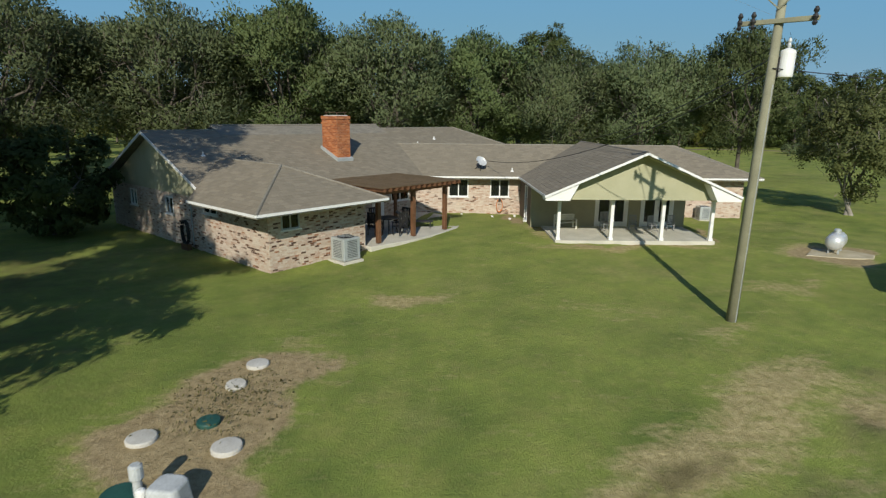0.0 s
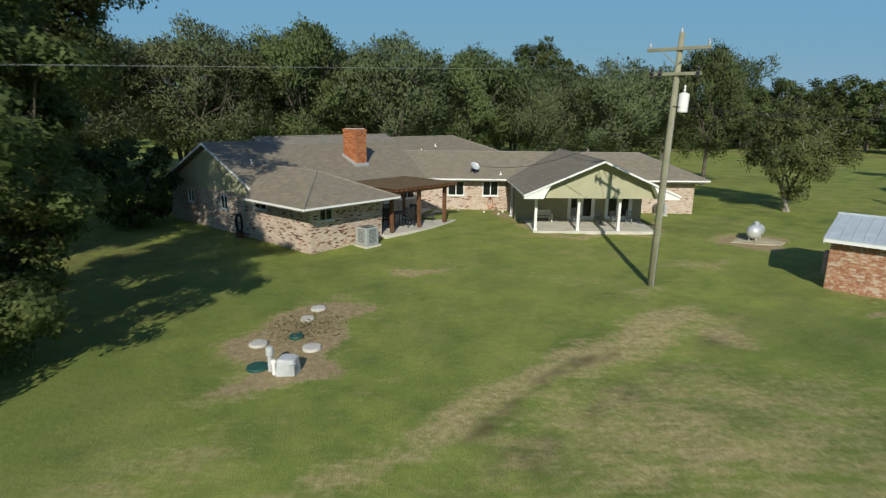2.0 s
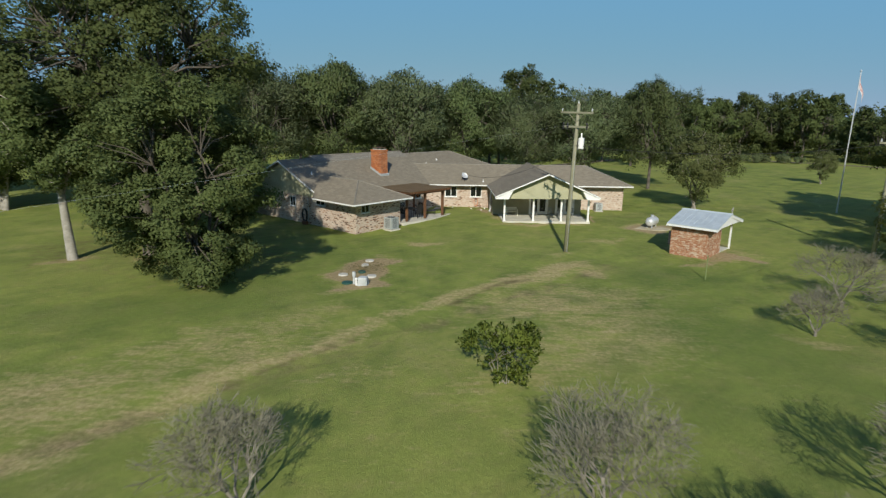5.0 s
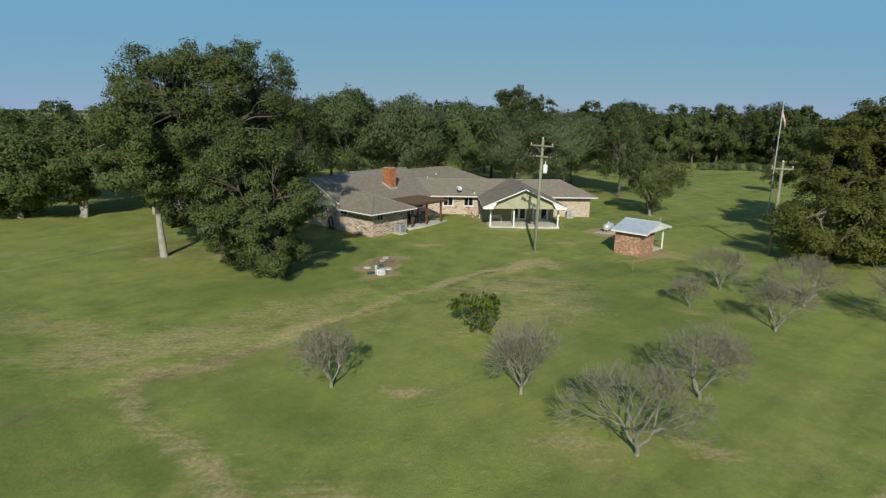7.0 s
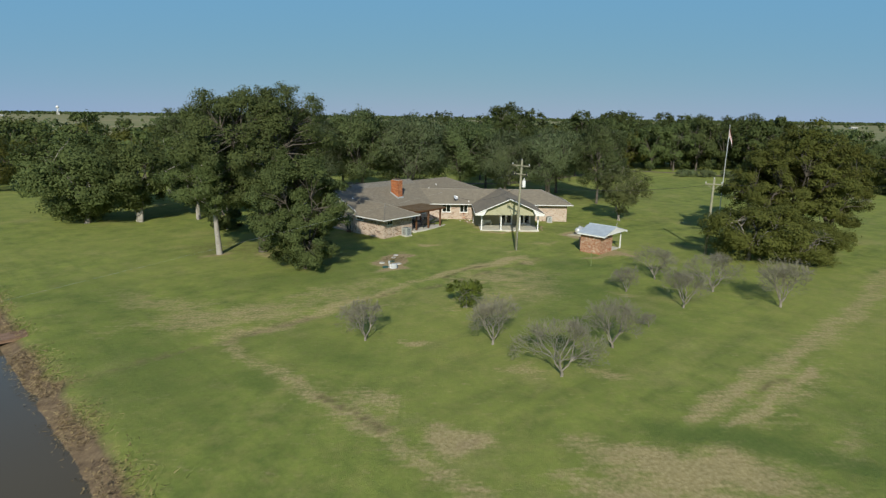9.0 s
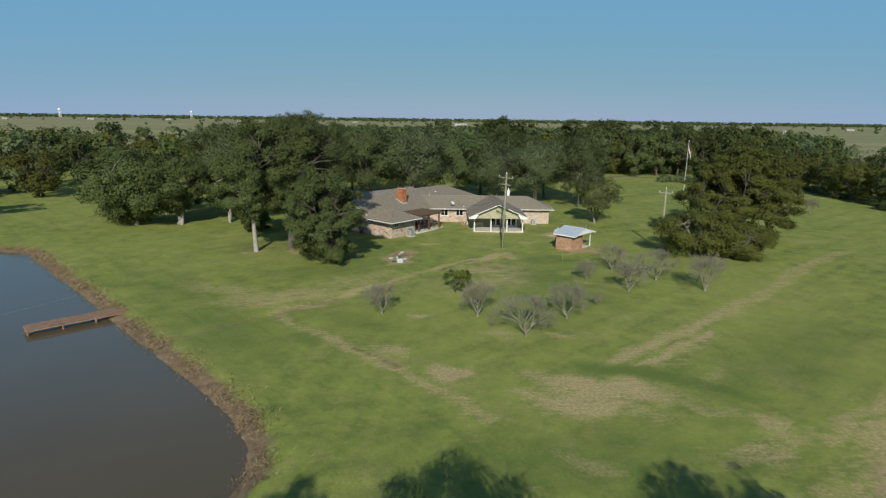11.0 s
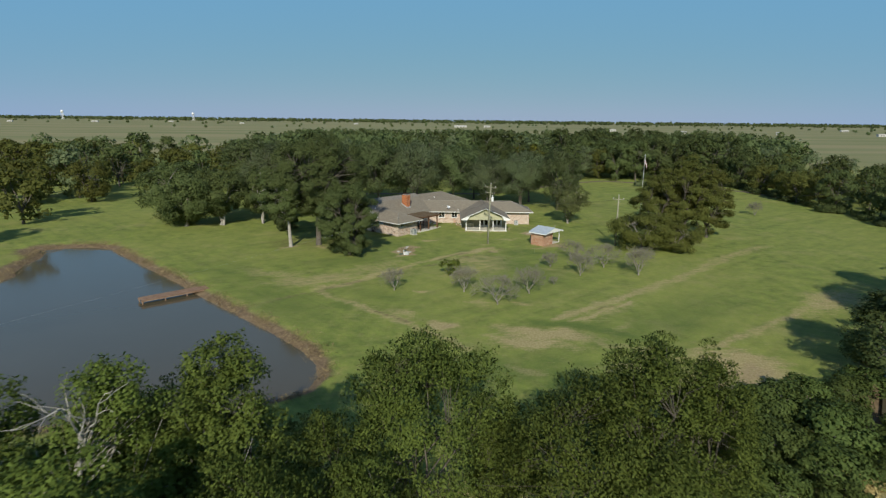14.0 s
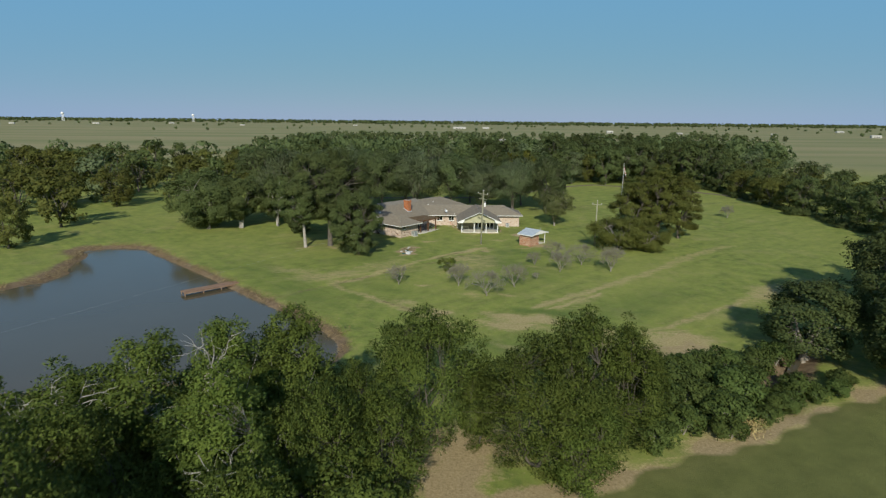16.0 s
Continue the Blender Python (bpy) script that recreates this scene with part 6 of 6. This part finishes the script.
# brush along the ditch
brush = make_tree("shrub", 16, 2.6, 2.0, 0.2, 4200, 0.22, FRESH_LEAF, BARK, "tangled green brush along the ditch", 30, 0.8, 0.9, 3, 0.04, 0.3)
brush["category"] = "shrub"
move(brush, 21.5, -44.5)
for x, y, s in ((24.5, -40.0, 1.15), (18.5, -45.6, 1.25), (22.0, -40.5, 1.0), (27.5, -41.5, 0.9), (19.5, -48.4, 0.9), (23.0, -47.2, 1.0), (30.5, -38.0, 0.9), (25.4, -44.0, 1.2), (16.8, -50.0, 0.8), (20.6, -42.6, 1.2),
                (27.6, -38.2, 0.9), (31.8, -41.8, 0.8), (22.6, -49.0, 0.7), (29.6, -44.6, 0.7), (33.5, -36.0, 0.9), (34.8, -42.6, 0.6), (30.6, -42.2, 0.5), (28.0, -45.2, 0.6), (26.6, -46.6, 0.5), (32.4, -43.4, 0.5), (36.0, -40.8, 0.6), (28.2, -43.2, 0.6)):
    put_tree(brush, x, y, s, R.uniform(0, 360))
# dry grass clump on the ditch bank
rng = np.random.default_rng(91)
q = np.stack([rng.normal(0, 0.5, 700), rng.normal(0, 0.4, 700), rng.uniform(0.05, 0.9, 700)], 1)
q[:, :2] *= (1.15 - q[:, 2:] * 0.5)
nr = q * (1, 1, 0.1) + rng.normal(0, 0.2, q.shape)
DRY_BLADE = plain("dry_grass_blades", (0.36, 0.28, 0.11), (0.5, 0.41, 0.19), 2.0, 0.9)
tuft = tagged(new("grass_tuft", cloud_mesh("grass_tuft", q, nr, 0.4, DRY_BLADE, rng, 0.12)), "dry yellow clump of tall grass on the ditch bank", "grass", kind="stuff")
tuft.matrix_basis = pose(24.6, -47.9, 0.0)

# woods: single trees along the edges
WOODS = ((13.0, 5.6, 3.0, OAK_LEAF, "broad dark green"), (15.5, 5.2, 4.4, DARK_LEAF, "tall dark"), (10.5, 5.2, 2.4, OLIVE_LEAF, "rounded olive-brown"), (14.0, 5.8, 3.4, GREY_LEAF, "spreading grey-green"))
far_kinds, near_kinds = ([make_tree("oak_tree", sd + i, h, r, th, nl, lf, m, DARK_BARK, "%s oak at the edge of the woods" % w_, 40, skirt=0.85, trunk_r=0.26, blob=0.24, sides=5)
                          for i, (h, r, th, m, w_) in enumerate(WOODS)] for sd, nl, lf in ((30, 1600, 0.8), (60, 6000, 0.46)))
wood = far_kinds
spots = []
move(wood[0], 95.0, 100.0), move(wood[1], 88.0, 112.0), move(wood[2], -73.2, 27.8), move(wood[3], -84.0, 62.0)
spots += [(95.0, 100.0), (88.0, 112.0), (-73.2, 27.8), (-84.0, 62.0)]


def far_enough(x, y, d):
    return all((x - a) ** 2 + (y - b) ** 2 > d * d for a, b in spots)


def scatter(n, box, d, kinds, scale=(0.85, 1.15), keep=None):
    tries = 0
    while n > 0 and tries < 4000:
        tries += 1
        x, y = R.uniform(box[0], box[1]), R.uniform(box[2], box[3])
        if not far_enough(x, y, d) or (keep and not keep(x, y)):
            continue
        spots.append((x, y))
        put_tree(wood[R.choice(kinds)], x, y, R.uniform(*scale), R.uniform(0, 360))
        n -= 1


put_tree(near_kinds[2], -69.5, 8.5, 0.8, 40), put_tree(near_kinds[2], -77.0, 55.0, 0.95, 80), put_tree(wood[2], -90.0, 40.0, 1.0, 140)
spots += [(-69.5, 8.5), (-77, 55), (-90, 40)]
# row along the lane on the sunny side
wood = near_kinds
move(wood[0], 92.0, 112.0), move(wood[1], 84.0, 118.0), move(wood[2], -92.0, 60.0), move(wood[3], 70.0, 121.0)
spots += [(92.0, 112.0), (84.0, 118.0), (-92.0, 60.0), (70.0, 121.0)]
for i in range(16):
    t = i / 15
    x, y = 95 - 5 * t + R.uniform(-2.5, 2.5), 104 - 104 * t + R.uniform(-3, 3)
    spots.append((x, y))
    put_tree(wood[R.choice((0, 2, 1, 2))], x, y, R.uniform(0.68, 0.84), R.uniform(0, 360))
scatter(20, (48, 92, 114, 130), 6.0, (0, 1, 3, 2))
wood = far_kinds
scatter(54, (-165, -86, 30, 150), 8.0, (2, 2, 2, 0))
scatter(22, (-86, -40, 66, 150), 8.5, (2, 2, 0), (0.8, 1.0))
scatter(26, (-44, 40, 82, 150), 8.5, (0, 3, 1))
scatter(30, (48, 110, 118, 170), 8.0, (1, 1, 0))
scatter(40, (97, 118, -8, 114), 6.0, (0, 2, 1, 2), (0.62, 0.8))
scatter(12, (100, 130, 90, 150), 8.0, (0, 1, 3, 2), (0.7, 0.95))
for x, y in ((96, 28), (110, 8), (104, -8)):
    put_tree(wood[0], x, y, 0.75, R.uniform(0, 360))

# undergrowth below the row along the lane; dark leaves help paint the shade there
under = make_tree("shrub", 25, 2.2, 2.6, 0.1, 2600, 0.3, DARK_LEAF, DARK_BARK, "low undergrowth under the lane trees, its leaves darkened as their shade", 22, 0.7, 0.9, 3, 0.04, 0.34, sides=5)
under["category"] = "shrub"
move(under, 88.6, 50.0)
for i in range(25):
    y = -2 + i * 4.2 + R.uniform(-1.5, 1.5)
    put_tree(under, 88.5 + 0.035 * y + R.uniform(-1.2, 1.6), y, R.uniform(0.6, 1.0), R.uniform(0, 360))
# grey bushes by the bend of the lane, a sapling and a bare tree on the lawn
bush = make_tree("shrub", 26, 2.2, 1.9, 0.1, 2600, 0.2, GREY_LEAF, BARK, "grey-green bush beside the bend of the lane", 22, 0.8, 0.9, 3, 0.03, 0.32, sides=5)
bush["category"] = "shrub"
move(bush, 63.0, 97.5)
for x, y, s in ((66.0, 98.2, 0.9), (68.4, 97.0, 1.1), (71.2, 97.6, 0.8), (74.4, 96.2, 1.0), (77.0, 95.0, 0.8)):
    put_tree(bush, x, y, s, R.uniform(0, 360))
put_tree(oak2, 56.0, 57.4, 0.55, 40, 0.62, label="small sparse sapling standing alone on the lawn")
put_tree(b3, 70.0, 45.0, 1.1, 30)

# ---- far woods, one mass of foliage ----
def far_woods(name, n, region, label, leaf, per, hgt, seed, keep=None):
    rng = np.random.default_rng(seed)
    x = rng.uniform(region[0], region[1], n)
    y = rng.uniform(region[2], region[3], n)
    if keep is not None:
        k = keep(x, y)
        x, y = x[k], y[k]
    n = len(x)
    h = hgt * rng.uniform(0.7, 1.15, n)
    r = h * rng.uniform(0.38, 0.55, n)
    c = np.repeat(np.stack([x, y, h * 0.55], 1), per, 0)
    d = rng.normal(size=(n * per, 3))
    d /= np.linalg.norm(d, axis=1, keepdims=True)
    s = np.stack([np.repeat(r, per), np.repeat(r, per), np.repeat(h * 0.45, per)], 1)
    p = c + d * s * rng.uniform(0.7, 1.05, (n * per, 1))
    return tagged(new(name, cloud_mesh(name, p, d, leaf, FAR_LEAF, rng, 0.8)), label, "woods", kind="stuff")


far_woods("woods", 460, (-330, 260, 150, 330), "dark green belt of woods beyond the yard", 1.7, 170, 11.0, 41, lambda x, y: ~((x < -100) & (y > 175)) & (x < 135 + 0.55 * (y - 120)))
far_woods("distant_woods", 300, (-150, 460, 330, 700), "scattered trees across the fields", 2.2, 80, 7.5, 42, lambda x, y: (x < 135 + 0.55 * (y - 120)) | (y > 600))
far_woods("distant_woods", 60, (-1500, 1700, 800, 1500), "single trees and hedges on the open plain", 3.0, 30, 5.0, 45)
far_woods("distant_woods", 160, (-4200, 4200, 1500, 2100), "distant tree line across the plain", 5.0, 24, 5.5, 43)
far_woods("distant_woods", 3600, (-4700, 4700, 2500, 3700), "blue-green tree line on the horizon", 9.0, 14, 15.0, 44)


# ---- distant farm buildings and water towers ----
def barn(x, y, w, d, h, a_, label, roofmat=PALE_CONCRETE):
    e = tagged(empty("farm_building", pose(x, y, 0, 0, 0, a_)), label, "building", "distant buildings")
    Mesh().box((-w / 2, -d / 2, 0), (w / 2, d / 2, h)).obj("wall", PALE_CONCRETE, e)
    g = Mesh()
    k = h + d * 0.18
    g.add([(-w / 2 - 0.4, -d / 2 - 0.4, h), (w / 2 + 0.4, -d / 2 - 0.4, h), (w / 2 + 0.4, 0, k), (-w / 2 - 0.4, 0, k), (-w / 2 - 0.4, d / 2 + 0.4, h), (w / 2 + 0.4, d / 2 + 0.4, h)],
          [(0, 1, 2, 3), (3, 2, 5, 4), (0, 3, 4), (1, 5, 2), (0, 4, 5, 1)])
    g.obj("roof", roofmat, e)
    for i in range(3):
        Mesh().box((-w / 2 + w * (0.2 + 0.25 * i), -d / 2 - 0.05, h * 0.1), (-w / 2 + w * (0.32 + 0.25 * i), -d / 2 + 0.05, h * 0.7)).obj("doorway", BLACK, e)


for x, y, w, d, h, a_ in ((60, 1350, 60, 22, 5, 3), (130, 1400, 32, 18, 5, -4), (-1150, 1500, 24, 14, 5, 5), (-1010, 1650, 36, 16, 5, 0), (-560, 1600, 24, 14, 4, 8), (-900, 1900, 30, 14, 5, 4), (700, 820, 28, 14, 5, -10),
                          (420, 900, 18, 12, 5, 12), (560, 860, 16, 10, 6, -20), (-112, 400, 16, 10, 5, 20), (60, 420, 12, 9, 8, 10), (330, 1000, 22, 12, 6, 0), (-260, 1800, 26, 14, 4, 0), (980, 1300, 34, 14, 5, 0)):
    barn(x, y, 0.5 * w, 0.5 * d, 0.6 * h, a_, "low white farm building far across the fields")


def water_tower(x, y, h):
    e = tagged(empty("water_tower", pose(x, y, 0)), "white water tower on the horizon", "water tower", "water towers")
    r = h * 0.17
    Mesh().lathe([(r * 0.2, h * 0.72), (r * 0.8, h * 0.77), (r, h * 0.85), (r * 0.85, h * 0.94), (r * 0.3, h)], (0, 0, 0), sides=18).obj("vessel", WHITE, e)
    for a in range(5):
        c, s = math.cos(a * 1.2566), math.sin(a * 1.2566)
        Mesh().tube([(r * 0.9 * c, r * 0.9 * s, 0), (r * 0.7 * c, r * 0.7 * s, h * 0.8)], h * 0.012, 6).obj("leg", WHITE, e)
    Mesh().tube([(0, 0, 0), (0, 0, h * 0.75)], h * 0.025, 8).obj("riser", WHITE, e)


water_tower(-1790, 2720, 42), water_tower(-1180, 2750, 38)

# ---- weeds in the bare soil round the covers ----
rng = np.random.default_rng(55)
n = 800
w2 = np.stack([rng.normal(-2.75, 0.6, n), rng.normal(9.5, 0.75, n)], 1)
P3 = np.stack([w2[:, 0], w2[:, 1], rng.uniform(0.0, 0.12, n)], 1)
nr = rng.normal(size=P3.shape)
nr[:, 2] *= 0.4
tagged(new("weeds", cloud_mesh("weeds", P3, nr, 0.075, leaves("weed_leaves", (0.09, 0.085, 0.035), (0.19, 0.17, 0.08)), rng, 0.4)), "low weeds in the bare soil", "weeds", kind="stuff")

# ---- reeds on the pond bank ----
rng = np.random.default_rng(77)
pts = []
for (ax, ay), (bx, by) in zip(POND, POND[1:] + POND[:1]):
    ln = math.hypot(bx - ax, by - ay)
    n = int(ln * 260)
    t = rng.random((n, 1))
    p = np.array([[ax, ay]]) * (1 - t) + np.array([[bx, by]]) * t
    q = rng.normal(0.75, 0.6, (n, 1)) * np.array([[(by - ay) / ln, -(bx - ax) / ln]])
    clump = np.sin(p[:, 0] * 1.1) + np.sin(p[:, 1] * 1.7 + 1) + rng.normal(0, 0.8, n)
    sel = clump > -0.5
    pts.append((p - q)[sel])
pts = np.concatenate(pts)
z = ground_height(pts[:, 0], pts[:, 1])
P3 = np.stack([pts[:, 0], pts[:, 1], z + rng.uniform(0.02, 0.25, len(z))], 1)
nr = rng.normal(size=P3.shape)
nr[:, 2] *= 0.2
tagged(new("reeds", cloud_mesh("reeds", P3, nr, 0.26, DRY_REED, rng, 0.1, along=0.5)), "dry brown reeds and weeds on the pond bank", "reeds", kind="stuff")


# ---- single bricks standing out of the nearest walls ----
DARK_BRICK = Nodes("odd_bricks", 0.9, 0.0, 0.2)
info = DARK_BRICK.n("ObjectInfo")
tone = DARK_BRICK.n("ValToRGB")
tone.color_ramp.interpolation = "CONSTANT"
for i, (pos, c) in enumerate(((0.0, (0.10, 0.055, 0.04)), (0.3, (0.16, 0.085, 0.055)), (0.55, (0.34, 0.18, 0.11)), (0.75, (0.62, 0.5, 0.4)))):
    e = tone.color_ramp.elements[i] if i < 2 else tone.color_ramp.elements.new(pos)
    e.position, e.color = pos, (*c, 1.0)
DARK_BRICK.set(tone, 0, info.outputs["Random"])
DARK_BRICK.colour(tone.outputs[0]).bump(DARK_BRICK.noise(DARK_BRICK.coord("World"), 60.0), 0.4, 0.01)
one = Mesh()
one.add([(0.006, -0.012, 0.006), (0.197, -0.012, 0.006), (0.197, -0.012, 0.062), (0.006, -0.012, 0.062), (0, 0.02, 0), (0.203, 0.02, 0), (0.203, 0.02, 0.068), (0, 0.02, 0.068)],
        [(0, 1, 2, 3), (4, 0, 3, 7), (1, 5, 6, 2), (3, 2, 6, 7), (4, 5, 1, 0)])
brick_mesh = one.obj("brick", DARK_BRICK.m, house, A @ pose(WX + 0.4, WY, 0.9)).data
RB = random.Random(5)


def odd_bricks(m, length, n, holes=(), top=2.15):
    made, used = 0, set()
    while made < n:
        row = RB.randrange(1, int(top / 0.075))
        col = RB.randrange(0, int(length / 0.21))
        x, z = col * 0.21 + (0.105 if row % 2 else 0.0), row * 0.075
        if (row, col) in used or x + 0.21 > length or any(a - 0.25 < x < b + 0.05 and lo - 0.15 < z < hi + 0.1 for a, b, lo, hi in holes):
            continue
        used.add((row, col))
        ob = new("brick", brick_mesh)
        ob.parent, ob.matrix_basis = house, m @ pose(x, 0, z)
        made += 1


odd_bricks(A @ pose(WX, WY, 0), WR - WX, 110, [(0.55, 1.35, 1.55, 2.18)])
odd_bricks(LEFT @ pose(7.4, 0, 0), 7.3, 120, [(9.95 - 7.4, 11.15 - 7.4, 1.72, 2.28)])
odd_bricks(pose(0.5, 31.4, 0), 5.6, 62, [(1.65, 2.8, 1.22, 2.25), (4.05, 5.15, 1.22, 2.25)])


# ---- lapped shingle courses ----
COURSE = Nodes("shingle_course", 0.9, 0.0, 0.25)
k = COURSE
uv, wp = k.coord("UV"), k.coord("World")
b_ = k.n("TexBrick")
oi = k.n("ObjectInfo")
shift = k.n("VectorMath", op="ADD")
both = k.n("CombineXYZ")
k.set(both, 0, k.math("MULTIPLY", oi.outputs["Random"], 7.3))
k.set(shift, 0, uv), k.set(shift, 1, both.outputs[0])
k.set(b_, "Vector", shift.outputs[0])
for key, v in (("Scale", 1.0), ("Mortar Size", 0.006), ("Mortar Smooth", 0.3), ("Brick Width", 0.33), ("Row Height", 40.0)):
    k.set(b_, key, v)
k.set(b_, "Color1", (0.208, 0.18, 0.136)), k.set(b_, "Color2", (0.272, 0.238, 0.18)), k.set(b_, "Mortar", (0.176, 0.154, 0.118))
c_ = k.mix(k.ramp(oi.outputs["Random"], 0.0, 1.0, 0.0, 0.35), b_.outputs["Color"], (0.202, 0.176, 0.132))
c_ = k.mix(k.ramp(k.noise(wp, 0.4, 5.0), 0.35, 0.7, 0.0, 0.45), c_, k.mix(0.5, c_, (0.212, 0.188, 0.146)))
c_ = k.mix(0.4, c_, k.mix(k.noise(wp, 30.0, 3.0), (0.1, 0.1, 0.1), (0.9, 0.9, 0.9)), "OVERLAY")
k.colour(c_).bump(k.noise(wp, 40.0), 0.4, 0.012)


def clip(poly, axis, value, keep_above):
    out = []
    for p, q in zip(poly, poly[1:] + poly[:1]):
        a, b = (p[axis] - value) * (1 if keep_above else -1), (q[axis] - value) * (1 if keep_above else -1)
        if a >= 0:
            out.append(p)
        if (a > 0) != (b > 0) and abs(a - b) > 1e-9:
            t = a / (a - b)
            out.append(tuple(p[i] + (q[i] - p[i]) * t for i in range(2)))
    return out


def courses(pts, frame_m=None, lift=0.004, step=0.2):
    P = [(frame_m @ Vector(p)) if frame_m is not None else Vector(p) for p in pts]
    nrm = (P[1] - P[0]).cross(P[2] - P[0]).normalized()
    e = Vector((0, 0, 1)).cross(nrm).normalized()
    f = nrm.cross(e)
    flat = [((p - P[0]).dot(e), (p - P[0]).dot(f)) for p in P]
    lo, hi = min(q[1] for q in flat), max(q[1] for q in flat)
    y = lo
    while y < hi - 0.05:
        strip = clip(clip(flat, 1, y, True), 1, min(y + step, hi), False)
        y += step
        if len(strip) < 3:
            continue
        g = Mesh()
        y0 = min(q[1] for q in strip)
        top = [P[0] + e * a + f * b + nrm * (lift + 0.007 * (1 - min(1.0, (b - y0) / step)) + 0.002) for a, b in strip]
        low = [P[0] + e * a + f * b + nrm * (lift - 0.012) for a, b in strip]
        n = len(strip)
        g.add(top + low, [tuple(range(n))] + [(i, i + n, (i + 1) % n + n, (i + 1) % n) for i in range(n)])
        g.obj("shingle_course", COURSE.m, house)


courses([(0.78, 4.9, EAVE), (28.3, 4.9, EAVE), (22.6, RV, RZ), (0.78, RV, RZ)], A)
courses([(0, 0, EAVE), (W6, 0, EAVE), (HX, HX, HZ)], A)
courses([(0, 4.9, EAVE), (0, 0, EAVE), (HX, HX, HZ), (HX, 7.9, HZ)], A, 0.016)
courses([(W6, 0, EAVE), (W6, 4.9, EAVE), (HX, 7.9, HZ), (HX, HX, HZ)], A, 0.016)
courses([(0.25, CY, EAVE), (CX, CY, EAVE), (CX - 4.2, CR, CZ), (-1.45, CR, CZ)])
courses([(PL, PY, EAVE), (PX, PY, PZ), (PX, CR, PZ), (PL, CY, EAVE)], None, 0.016)
courses([(PX, PY, PZ), (PR, PY, EAVE), (PR, CY, EAVE), (PX, CR, PZ)], None, 0.016)

# ---- lane behind the house ----
GRAVEL = plain("lane_gravel", (0.12, 0.10, 0.068), (0.2, 0.17, 0.115), 0.6, 0.95, bump=0.4)


def strip(name, pts, width, label, mat):
    g = Mesh()
    P = [Vector((x, y, 0.06)) for x, y in pts]
    L, Rr = [], []
    for i, p in enumerate(P):
        d = (P[min(i + 1, len(P) - 1)] - P[max(i - 1, 0)]).normalized()
        s_ = Vector((-d.y, d.x, 0)) * width / 2
        L.append(p + s_), Rr.append(p - s_)
    n = len(P)
    low = [q - Vector((0, 0, 0.12)) for q in L + Rr]
    v = L + Rr + low
    f = [(i + n, i + n + 1, i + 1, i) for i in range(n - 1)]
    f += [(i, i + 1, i + 1 + 2 * n, i + 2 * n) for i in range(n - 1)] + [(i + n + 1, i + n, i + 3 * n, i + 1 + 3 * n) for i in range(n - 1)]
    g.add(v, f)
    return tagged(g.obj(name, mat), label, "lane", kind="structure")


strip("road", [(-20, 74), (4, 75.5), (16, 77), (30, 90), (44, 105), (57, 112), (70, 105), (82, 96), (90, 86), (94, 70)], 2.2, "brown dirt lane curving past the trees", GRAVEL)
